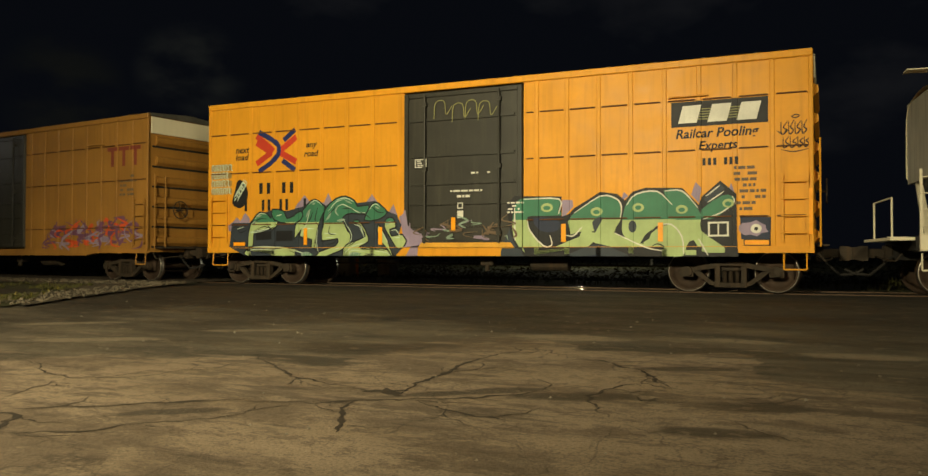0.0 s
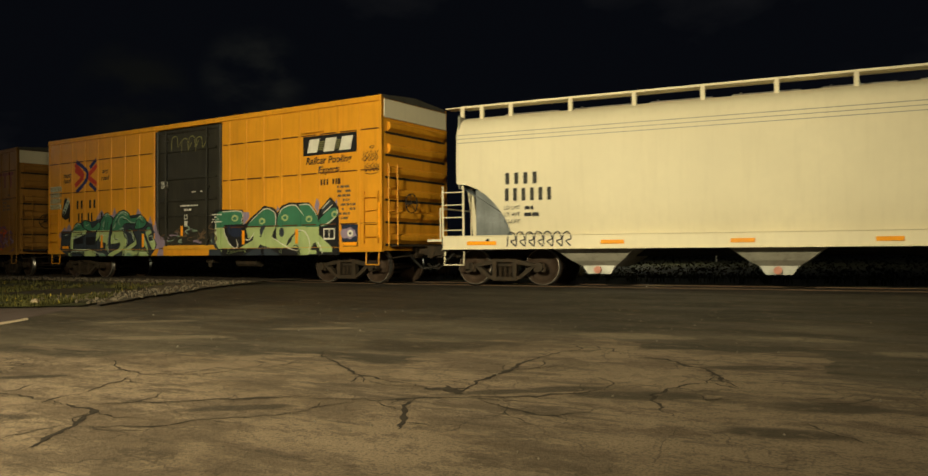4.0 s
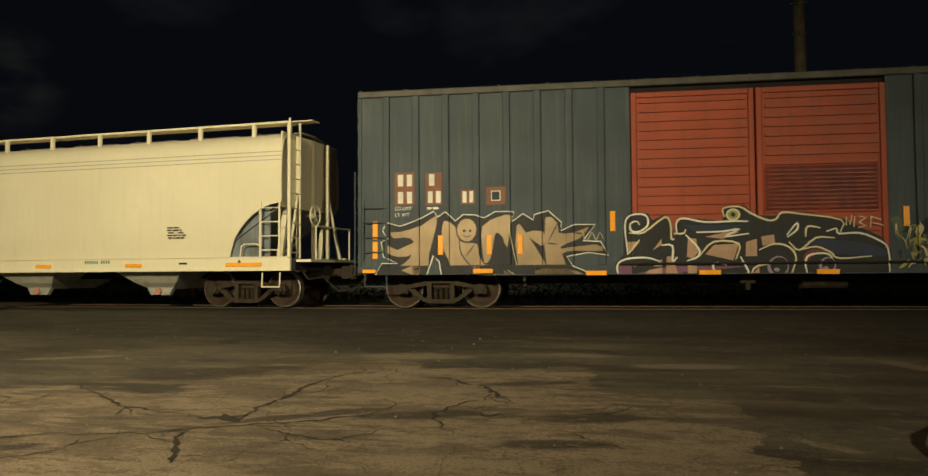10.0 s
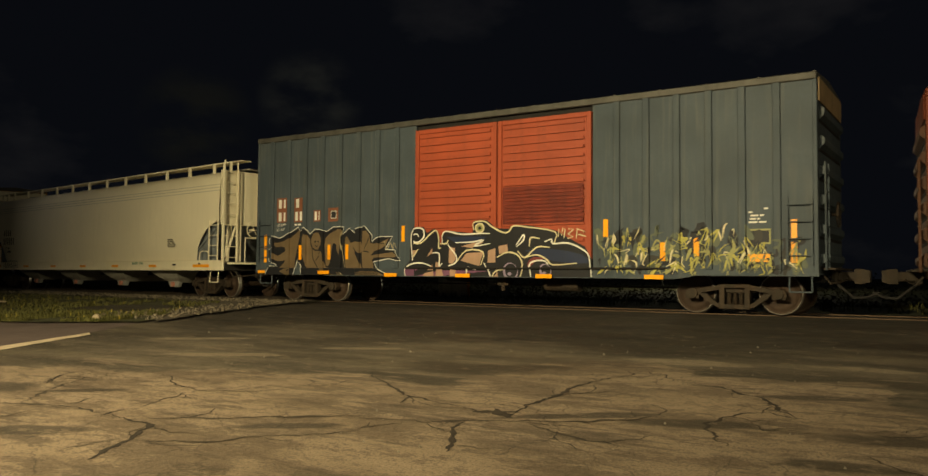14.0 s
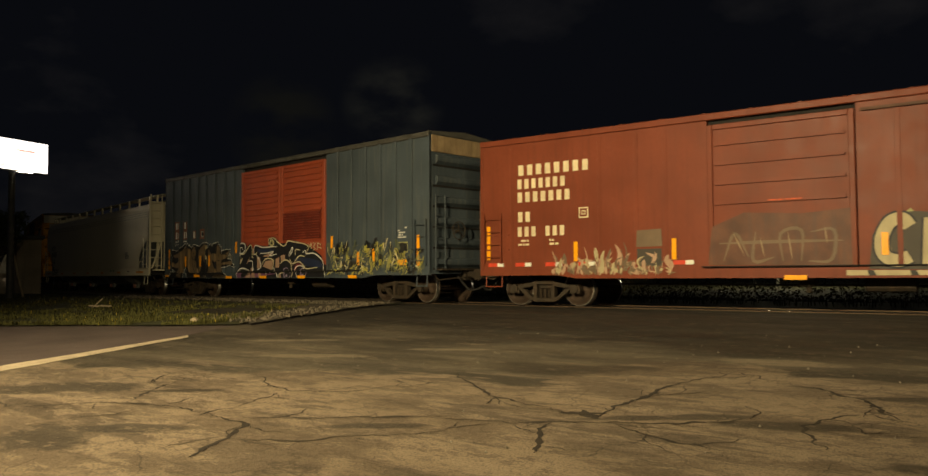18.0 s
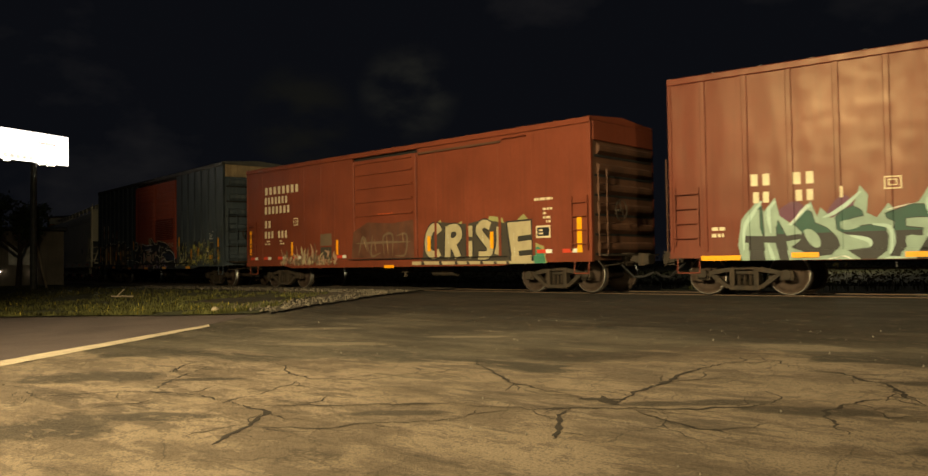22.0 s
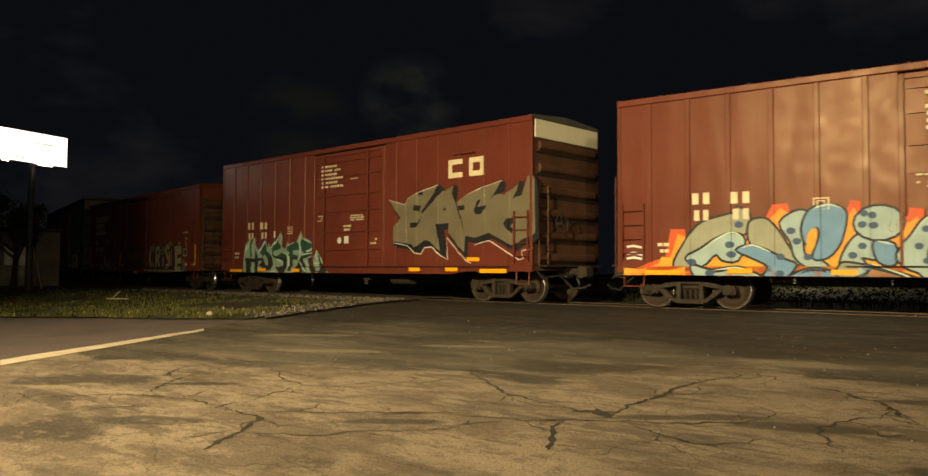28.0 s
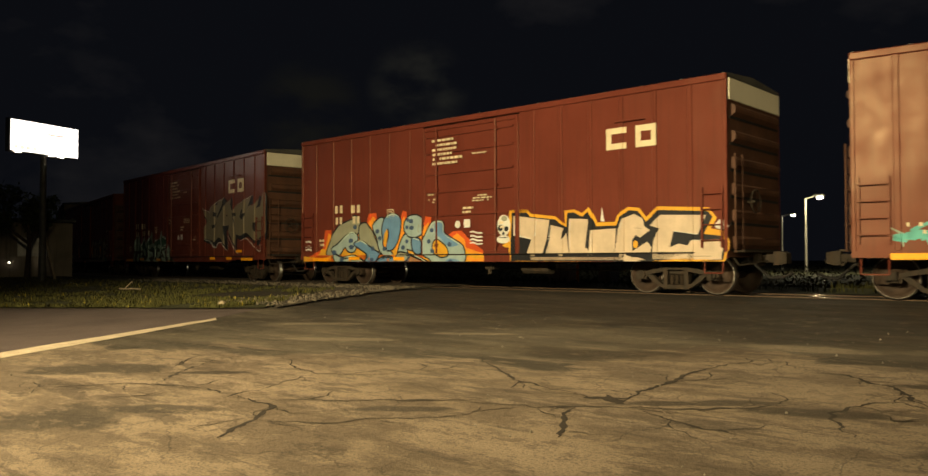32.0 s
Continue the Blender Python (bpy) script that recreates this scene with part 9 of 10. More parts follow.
def ground():
    bm = B()
    xs = [-900, -300, -120, -70] + [-50 + i * 1.0 for i in range(101)] + [70, 120, 300, 900]
    ys = [-400, -100, -40, -15, -6] + [-5 + i * 0.5 for i in range(64)] + [30, 40, 60, 100, 200, 500, 1500]
    grid = [[bm.verts.new((x, y, ground_z(x, y))) for x in xs] for y in ys]
    for a, b in zip(grid, grid[1:]):
        for i in range(len(xs) - 1):
            bm.faces.new((a[i], a[i + 1], b[i + 1], b[i]))
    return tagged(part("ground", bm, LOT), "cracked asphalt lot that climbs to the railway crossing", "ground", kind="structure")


GROUND = ground()


def draped(name, pts, mat, lift, parent=None, step=0.0, rough=0.0, seed=0):
    """A thin sheet on the ground inside an outline."""
    rng = random.Random(seed)
    out = []
    for a, b in zip(pts, pts[1:] + pts[:1]):
        a, b = Vector(a), Vector(b)
        k = max(1, int((b - a).length / step)) if step else 1
        for i in range(k):
            q = a.lerp(b, i / k)
            out.append((q.x + rough * (rng.random() - 0.5), q.y + rough * (rng.random() - 0.5)))
    bm = B()
    f = bm.faces.new([bm.verts.new((x, y, 0)) for x, y in out])
    bmesh.ops.triangulate(bm, faces=[f])
    for y in [q * 1.0 for q in range(-12, 17)] + [16.4]:
        bmesh.ops.bisect_plane(bm, geom=bm.verts[:] + bm.edges[:] + bm.faces[:], plane_co=(0, y, 0), plane_no=(0, 1, 0), dist=1e-4)
    for v in bm.verts:
        v.co.z = ground_z(v.co.x, v.co.y) + lift
    return part(name, bm, mat, parent)


# verge beside the lot: turf, a bare patch, gravel towards the crossing
tagged(draped("verge", [(-15.0, 9.85), (-15.9, 9.35), (-21.0, 7.05), (-60, -10.4), (-90, -10.4), (-90, 17.2), (-17.3, 17.2)], TURF, 0.03, None, 1.2, 0.25, 3), "rough grass verge between the lot and the track", "grass", kind="structure")
tagged(draped("bare_patch", [(-20.4, 11.4), (-19.0, 11.0), (-17.8, 12.0), (-17.7, 12.9), (-19.1, 13.2), (-20.5, 12.6)], SOIL, 0.05, None, 0.3, 0.25, 4), "dark bare soil in the grass verge", "soil", kind="structure")
tagged(draped("gravel_strip", [(-14.75, 9.9), (-15.8, 10.4), (-17.5, 11.7), (-17.5, 13.3), (-22, 14.9), (-32, 15.9), (-32, 17.1), (-17.3, 17.1), (-15.8, 12.8)], GRAVEL, 0.045, None, 0.5, 0.3, 5), "pale gravel beside the crossing", "gravel", kind="structure")


def scatter_stones():
    rng = random.Random(14)
    bm = B()
    for k in range(1500):
        u = rng.random()
        if k < 700:
            x, y = -15.0 - 2.6 * rng.random(), 10.0 + 6.8 * u
            if x > -14.75 - 0.36 * (y - 9.9):
                continue
        else:
            x, y = -17.6 - 16 * rng.random() ** 1.5, 15.2 + 1.7 * u
        r = 0.016 + 0.034 * rng.random() ** 2
        m = Matrix.LocRotScale((x, y, ground_z(x, y) + 0.05 + r * 0.3), Euler((rng.random() * 6, rng.random() * 6, rng.random() * 6)), (r, r * (0.6 + 0.5 * rng.random()), r * 0.6))
        bmesh.ops.create_icosphere(bm, subdivisions=1, radius=1, matrix=m)
    tagged(part("gravel_stones", bm, GRAVEL), "loose pale gravel stones", "gravel", kind="stuff")


def blades(name, n, place, height, mat, label, seed):
    """Tufts of grass, each blade a bent tapering leaf."""
    rng = random.Random(seed)
    vs, fs = [], []
    for k in range(n):
        x, y, z = place(rng)
        h = height * (0.45 + 0.75 * rng.random())
        a = rng.random() * 6.283
        w = 0.010 + 0.012 * rng.random()
        dx, dy = math.cos(a), math.sin(a)
        bx, by = h * 0.45 * (rng.random() - 0.5), h * 0.45 * (rng.random() - 0.5)
        i = len(vs)
        vs += [(x - dx * w, y - dy * w, z), (x + dx * w, y + dy * w, z), (x + bx * 0.4 + dx * w * 0.7, y + by * 0.4 + dy * w * 0.7, z + h * 0.6),
               (x + bx * 0.4 - dx * w * 0.7, y + by * 0.4 - dy * w * 0.7, z + h * 0.6), (x + bx, y + by, z + h)]
        fs += [(i, i + 1, i + 2, i + 3), (i + 3, i + 2, i + 4)]
    me = bpy.data.meshes.new(name)
    me.from_pydata(vs, [], fs)
    me.materials.append(mat)
    return tagged(part(name, me, None), label, "grass", kind="stuff")


def verge_place(rng):
    while True:
        x = -15.8 - 38 * rng.random() ** 1.4
        lo = 9.4 + (x + 15.9) * 0.45
        y = lo + (14.8 - lo) * rng.random() ** 1.7
        if noise.noise((x * 0.7, y * 0.7, 0)) > -0.15 and not (-20.5 < x < -17.6 and 11.1 < y < 13.2) and not (x > -18 and y > 10.4 and x > -14.8 - (y - 9.8) * 0.95):
            return x, y, ground_z(x, y) + 0.03


scatter_stones()
blades("verge_grass", 24000, verge_place, 0.085, BLADE, "short rough green grass on the verge", 5)
blades("verge_dry_grass", 600, verge_place, 0.11, BLADE_DRY, "dry yellow grass tips on the verge", 6)


def crack(pts, w, seed):
    """A wandering open crack in the asphalt."""
    rng = random.Random(seed)
    line = []
    for a, b in zip(pts, pts[1:]):
        a, b = Vector(a), Vector(b)
        k = max(2, int((b - a).length / 0.045))
        for i in range(k):
            q = a.lerp(b, i / k)
            line.append(q)
    line.append(Vector(pts[-1]))
    bm = B()
    prev = None
    for i, q in enumerate(line):
        o = noise.noise((q.x * 2.2 + seed, q.y * 2.2, 1.7)) * 0.09 + noise.noise((q.x * 7, q.y * 7 + seed, 3.1)) * 0.05 + noise.noise((q.x * 23, q.y * 23 + seed, 5.3)) * 0.022
        d = (line[min(i + 1, len(line) - 1)] - line[max(i - 1, 0)]).normalized()
        nrm = Vector((-d.y, d.x))
        c = q + nrm * o
        ww = w * (0.30 + 1.5 * abs(noise.noise((q.x * 5, q.y * 5, seed)))) * min(1, 0.3 + 2.5 * min(i, len(line) - 1 - i) / len(line))
        cur = [bm.verts.new((*(c + nrm * s * ww), ground_z(c.x, c.y) + 0.004)) for s in (-1, 1)]
        if prev:
            bm.faces.new((prev[0], prev[1], cur[1], cur[0]))
        prev = cur
    part("crack", bm, CRACK, GROUND)


CRACKS = ((0.035, ((-9.31, 3.03), (-9.11, 3.16), (-8.69, 3.11), (-8.40, 3.36), (-8.21, 3.72), (-7.86, 3.91), (-7.45, 4.02), (-6.98, 4.09), (-6.41, 4.06))),
          (0.03, ((-7.86, 3.91), (-8.39, 4.43), (-8.65, 4.82), (-8.93, 5.17))),
          (0.03, ((-8.90, 4.65), (-9.37, 5.15), (-9.52, 5.40))),
          (0.022, ((-8.90, 4.65), (-9.18, 4.87), (-9.15, 5.05), (-8.93, 5.17))),
          (0.02, ((-7.68, 3.20), (-7.35, 3.53), (-7.44, 3.88))),
          (0.06, ((-6.41, 4.06), (-6.13, 4.02), (-5.95, 3.97), (-5.72, 3.74), (-5.49, 3.46), (-5.31, 3.09))),
          (0.03, ((-8.61, 5.81), (-7.81, 5.53), (-7.03, 5.22), (-6.76, 5.35), (-6.43, 5.63), (-6.23, 6.03), (-5.86, 6.28))),
          (0.022, ((-7.03, 5.22), (-6.88, 4.83), (-6.67, 4.42))),
          (0.05, ((-6.21, 4.15), (-5.85, 4.40), (-5.42, 4.63), (-5.05, 4.89), (-4.66, 5.16))),
          (0.03, ((-5.53, 3.57), (-5.19, 3.75), (-4.91, 4.03), (-4.74, 4.22), (-4.47, 4.52), (-4.35, 4.81))),
          (0.045, ((-4.67, 5.16), (-4.36, 5.25), (-4.04, 5.31), (-3.86, 5.49), (-3.50, 5.70), (-3.19, 5.81), (-2.89, 6.03), (-2.60, 6.32), (-2.43, 6.60))),
          (0.035, ((-6.30, 7.15), (-5.51, 6.52), (-4.89, 6.10), (-4.47, 5.97), (-4.14, 6.00), (-3.90, 5.85))),
          (0.06, ((-3.59, 5.85), (-3.70, 6.31), (-3.71, 6.81), (-3.80, 7.55), (-3.73, 8.11), (-3.61, 8.34))),
          (0.03, ((-3.70, 6.92), (-3.52, 7.20), (-3.36, 7.45))),
          (0.04, ((-3.84, 5.50), (-3.58, 5.00), (-3.31, 4.59))),
          (0.03, ((-3.34, 5.70), (-3.03, 5.56), (-2.64, 5.44), (-2.26, 5.38))),
          (0.04, ((-2.96, 8.24), (-2.58, 8.15), (-2.19, 7.87), (-1.96, 7.73), (-1.79, 7.31), (-1.53, 7.02))),
          (0.035, ((-1.78, 7.23), (-1.99, 6.84), (-2.07, 6.40), (-2.00, 6.11), (-1.76, 5.75))),
          (0.02, ((-4.35, 4.81), (-4.14, 5.20))),
          (0.02, ((-4.72, 5.79), (-4.89, 6.10), (-4.62, 5.86))),
          (0.02, ((-3.73, 8.11), (-3.43, 8.45), (-3.30, 8.68), (-2.99, 8.22))),
          (0.018, ((-1.81, 6.52), (-1.79, 6.75), (-1.53, 7.02))),
          (0.018, ((-1.81, 6.52), (-1.66, 6.35), (-1.42, 6.53))),
          (0.022, ((-1.05, 6.71), (-0.81, 6.66), (-0.46, 6.97))),
          (0.02, ((-0.92, 5.93), (-0.44, 5.57))))
for i, (w, c) in enumerate(CRACKS):
    crack(c, w * 0.74, i + 1)
    # short side branches
    rng = random.Random(100 + i)
    for a, b in zip(c, c[1:]):
        if rng.random() < 0.6:
            u, t = rng.random(), math.atan2(b[1] - a[1], b[0] - a[0]) + rng.choice((-1, 1)) * rng.uniform(0.5, 1.3)
            p, r = (a[0] + (b[0] - a[0]) * u, a[1] + (b[1] - a[1]) * u), rng.uniform(0.2, 0.7)
            crack((p, (p[0] + 0.5 * r * math.cos(t), p[1] + 0.5 * r * math.sin(t)), (p[0] + r * math.cos(t + 0.3), p[1] + r * math.sin(t + 0.3))), 0.012, 200 + i)
for i, c in enumerate((((-3.98, 5.85), (-3.6, 6.0)), ((-3.85, 6.05), (-3.6, 5.75)))):
    crack([c[0], ((c[0][0] + c[1][0]) / 2, (c[0][1] + c[1][1]) / 2), c[1]], 0.11, 40 + i)

# painted line, smoother lane beside it, stone, litter
tagged(draped("lane", [(-11.9, 3.1), (-14.05, 8.2), (-15.0, 9.8), (-15.9, 9.3), (-21.0, 7.0), (-40, -3), (-40, -8), (-9.0, -3.4)], LANE, 0.004, None, 0.8, 0.06, 8), "smooth grey asphalt lane beside the verge", "road", kind="structure")
tagged(draped("painted_line", [(-11.88, 3.1), (-11.2, 3.0), (-13.62, 7.95), (-13.98, 8.15)], LINE, 0.009, None, 0.35, 0.05, 7), "worn cream line painted on the asphalt", "road marking", kind="structure")
bm = B()
bmesh.ops.create_icosphere(bm, subdivisions=2, radius=0.11, matrix=Matrix.LocRotScale((-16.14, 9.53, ground_z(0, 9.53) + 0.08), None, (1, 0.8, 0.85)))
for v in bm.verts:
    v.co += Vector((1, 1, 1)) * 0.02 * noise.noise(v.co * 9)
tagged(part("stone", bm, CONCRETE), "pale rounded stone at the edge of the lot", "stone")
bm = B()
for k, (x, y, a) in enumerate(((-24.9, 11.3, 20), (-24.5, 11.45, -15))):
    box(bm, x - 0.35, x + 0.35, y - 0.03, y + 0.03, ground_z(x, y) + 0.10, ground_z(x, y) + 0.14)
rod(bm, (-25.1, 11.3, ground_z(0, 11.2) + 0.03), (-24.6, 11.4, ground_z(0, 11.2) + 0.35), 0.02, 6)
tagged(part("broken_board", bm, CONCRETE), "pale broken board lying in the grass", "litter")


def pebbles():
    """Loose grit and small chips over the lot."""
    rng = random.Random(31)
    vs, fs = [], []
    for k in range(420):
        x, y = rng.uniform(-14, 3), rng.uniform(3.2, 12.5)
        r = 0.005 + 0.010 * rng.random() ** 3
        z = ground_z(x, y) + r * 0.4
        a = rng.random() * 6.28
        i = len(vs)
        vs += [(x + r * math.cos(a + q), y + r * math.sin(a + q), z) for q in (0, 2.0, 4.1)] + [(x, y, z + r), (x, y, z - r)]
        fs += [(i, i + 1, i + 3), (i + 1, i + 2, i + 3), (i + 2, i, i + 3), (i + 1, i, i + 4), (i + 2, i + 1, i + 4), (i, i + 2, i + 4)]
    me = bpy.data.meshes.new("grit")
    me.from_pydata(vs, [], fs)
    me.materials.append(CHIP)
    tagged(part("grit", me, None), "loose grit scattered over the asphalt", "gravel", kind="stuff")


CHIP = surface("pale_chip", (0.17, 0.145, 0.11), 0.7, vary=0.4, scale=3, bump=0)
pebbles()

# ---- track ----
def rails():
    ps = [-330, -200, -130] + [-100 + 3 * i for i in range(52)] + [70, 110, 180]
    for aside in (-0.72, 0.72):
        bm = B()
        prof = [(-0.066, -0.185), (0.066, -0.185), (0.066, -0.17), (0.012, -0.155), (0.012, -0.045), (0.034, -0.036), (0.034, -0.008), (0.022, -0.001), (0.0, 0.0), (-0.022, -0.001), (-0.034, -0.008), (-0.034, -0.036), (-0.012, -0.045), (-0.012, -0.155), (-0.066, -0.17)]
        loft(bm, [[(*on_track(p, aside + a), z) for a, z in prof] for p in ps])
        for f in bm.faces:
            if f.calc_center_median().z > -0.012:
                f.material_index = 1
        tagged(part("rail", bm, (RAIL, RAILHEAD)), "steel rail with a polished head", "rail", kind="structure")
    # sleepers and ballast off the crossing
    bm = B()
    loft(bm, [[(*on_track(p, a), z) for a, z in ((-2.1, -0.02), (-1.4, 0.005), (1.4, 0.005), (2.2, -0.06))] for p in [-18.0 - 4 * i for i in range(22)]], close=False, caps=False)
    bed = tagged(part("ballast", bm, GRAVEL), "track ballast", "ballast", kind="structure")
    for i in range(60):
        p = -18.4 - 0.52 * i
        x, y = on_track(p)
        bm = B()
        box(bm, -0.11, 0.11, -1.3, 1.3, -0.10, 0.02, 0.01)
        bmesh.ops.transform(bm, matrix=pose(x, y, 0, 0, 0, math.degrees((p - APEX) / BEND)), verts=bm.verts)
        part("sleeper", bm, TIE, bed)


rails()

# ---- kerbed island with dry grass ----
STRAW = surface("straw_grass_blade", (0.46, 0.30, 0.08), 0.9, spec=0.05, vary=0.35, scale=3, bump=0)
LITTER = surface("leaf_litter", (0.055, 0.042, 0.020), 0.95, vary=0.6, scale=9, bump=0.9, bump_scale=45)


def island():
    th = thing("kerb_island", 3.6, 6.1, ground_z(0, 6.1), "broken concrete kerb round an overgrown island", "kerb")
    # two worn lengths of kerb, their tops rounded off
    for line, width in ((((-1.86, 0.60), (-1.96, 0.30), (-2.02, 0.0), (-2.04, -0.30), (-1.98, -0.62), (-1.84, -0.92)), 0.17),
                        (((-1.52, 0.52), (-1.60, 0.22), (-1.66, -0.12), (-1.70, -0.46), (-1.62, -0.80)), 0.11)):
        bm = B()
        rings = []
        for k in range(25):
            u = k / 24 * (len(line) - 1)
            i = min(int(u), len(line) - 2)
            q = u - i
            x, y = [line[i][c] * (1 - q) + line[i + 1][c] * q for c in (0, 1)]
            w = width * (0.55 + 0.45 * min(1.0, k / 8)) * (1 + 0.12 * noise.noise((x * 6, y * 6, 1)))
            h = 0.10 * min(1.0, 0.5 + k / 12) + 0.014 * noise.noise((x * 7, y * 7, 4))
            rings.append([(x + w * c, y + 0.25 * w * c, 0.036 * y + z) for c, z in ((-0.62, -0.06), (-0.56, h * 0.35), (-0.34, h * 0.82), (-0.05, h), (0.3, h * 1.02), (0.5, h * 0.9), (0.55, -0.06))])
        loft(bm, rings)
        part("kerb_stone", bm, KERB, th)
    bm = B()
    rings = []
    for r, z in ((1.88, -0.03), (1.66, 0.05), (1.2, 0.18), (0.6, 0.26), (0.01, 0.28)):
        rings.append([(r * math.cos(a), r * math.sin(a), z + 0.036 * r * math.sin(a) + 0.05 * noise.noise((3 * r * math.cos(a), 3 * r * math.sin(a), 2))) for a in [2 * math.pi * k / 40 for k in range(40)]])
    loft(bm, rings)
    part("planting_soil", bm, LITTER, th)


def tussocks(name, clumps, count, height, mat, label, seed):
    """Overgrown grass: clumps whose long blades arch outwards and droop."""
    rng = random.Random(seed)
    vs, fs = [], []
    for k in range(clumps):
        a, r = rng.random() * 6.283, math.sqrt(rng.random())
        x, y = 3.40 + 1.45 * r * math.cos(a), 5.75 + 1.30 * r * math.sin(a)
        z = ground_z(x, y) + 0.04 + 0.34 * max(0.0, 1 - r * r) * (0.75 + 0.5 * noise.noise((x * 2, y * 2, 0)))
        for q in range(count):
            h = height * (0.5 + 0.7 * rng.random())
            b = rng.random() * 6.283
            out = h * rng.uniform(0.25, 0.95)
            dx, dy = math.cos(b), math.sin(b)
            w = 0.004 + 0.006 * rng.random()
            i = len(vs)
            for u, up, wide in ((0.0, 0.0, 1.0), (0.35, 0.62, 0.9), (0.75, 0.80, 0.6)):
                vs += [(x + dx * out * u - dy * w * wide, y + dy * out * u + dx * w * wide, z + h * up), (x + dx * out * u + dy * w * wide, y + dy * out * u - dx * w * wide, z + h * up)]
            vs.append((x + dx * out, y + dy * out, z + h * rng.uniform(0.45, 0.85)))
            fs += [(i, i + 1, i + 3, i + 2), (i + 2, i + 3, i + 5, i + 4), (i + 4, i + 5, i + 6)]
    me = bpy.data.meshes.new(name)
    me.from_pydata(vs, [], fs)
    me.materials.append(mat)
    return tagged(part(name, me, None), label, "grass", kind="stuff")


island()
tussocks("island_grass", 620, 26, 0.22, BLADE_DRY, "matted yellow-green grass on the kerbed island", 9)
tussocks("island_straw", 420, 16, 0.2, STRAW, "dry straw among the grass on the kerbed island", 10)

# ---- trees ----
BARK = surface("tree_bark", (0.07, 0.05, 0.035), 0.9, vary=0.35, scale=5, bump=0.8, bump_scale=25)
LEAF = surface("tree_leaf", (0.055, 0.075, 0.028), 0.7, vary=0.4, scale=3, bump=0, wander=0.0)


def tree(x, y, z, height, spread, leaves, seed, label, leaf=0.09):
    """A tapered trunk, forking limbs and a loose crown of single leaves."""
    rng = random.Random(seed)
    th = thing("tree", x, y, z, label, "tree")
    trunk, twig_ends = B(), []

    def limb(a, d, length, r, depth):
        b = a + d * length
        rod(trunk, a, b, r, 7, r * 0.68)
        if depth == 0:
            twig_ends.append(b)
            return
        for k in range(3 if depth > 1 else 4):
            q = Euler((rng.uniform(-0.9, 0.9), rng.uniform(-0.9, 0.9), rng.uniform(0, 6.28))).to_matrix()
            nd = (q @ d * 0.8 + Vector((rng.uniform(-1, 1) * spread, rng.uniform(-1, 1) * spread, 0.35))).normalized()
            limb(b, nd, length * rng.uniform(0.55, 0.8), r * 0.6, depth - 1)
            if depth == 1:
                twig_ends.append(a.lerp(b, rng.random()))

    limb(Vector((0, 0, -0.1)), Vector((0.04, 0.03, 1)).normalized(), height * 0.36, height * 0.028, 3)
    part("trunk", trunk, BARK, th)
    vs, fs = [], []
    for k in range(leaves):
        c = rng.choice(twig_ends) + Vector([rng.gauss(0, 0.30 * height * 0.12) for _ in range(3)])
        e = Euler((rng.uniform(-1, 1), rng.uniform(-1, 1), rng.uniform(0, 6.28))).to_matrix()
        s = leaf * rng.uniform(0.6, 1.4)
        i = len(vs)
        vs += [c + e @ Vector(q) * s for q in ((-1, 0, 0), (-0.2, -0.45, 0.06), (1, 0, 0), (-0.2, 0.45, 0.06))]
        fs += [(i, i + 1, i + 2), (i, i + 2, i + 3)]
    me = bpy.data.meshes.new("crown")
    me.from_pydata([tuple(v) for v in vs], [], fs)
    me.materials.append(LEAF)
    part("crown", me, None, th)
    return th


tree(-43.0, 14.6, -0.1, 5.2, 0.8, 3500, 3, "small thin-leaved tree beside the sign pole", 0.12)


# ---- lot lamps behind the camera ----
STEEL = surface("galvanised_steel", (0.32, 0.31, 0.28), 0.45, 0.7, vary=0.2, scale=5)
DARKSTEEL = surface("dark_painted_steel", (0.03, 0.03, 0.03), 0.5, 0.2, vary=0.3, scale=4)
for x, y, z in LAMPS:
    th = thing("lot_lamp", x, y - 0.9, ground_z(x, y), "tall lot lamp with one warm head", "street lamp", "lot lamps")
    h = z - ground_z(x, y)
    bm = B()
    rod(bm, (0, 0, 0), (0, 0, h + 0.15), 0.09, 12, 0.06)
    part("pole", bm, STEEL, th)
    bm = B()
    rod(bm, (0, 0, h + 0.1), (0, 0.7, h + 0.16), 0.03, 8)
    part("arm", bm, STEEL, th)
    bm = B()
    box(bm, -0.17, 0.17, 0.62, 1.2, h + 0.08, h + 0.2, 0.03)
    part("head", bm, DARKSTEEL, th)

# ---- lamps beyond the train ----
DIMGLOW = glow("small_lamp_lens", (1.0, 0.92, 0.75), 5)
WHITEGLOW = glow("white_lamp_lens", (1.0, 0.9, 0.68), 60)


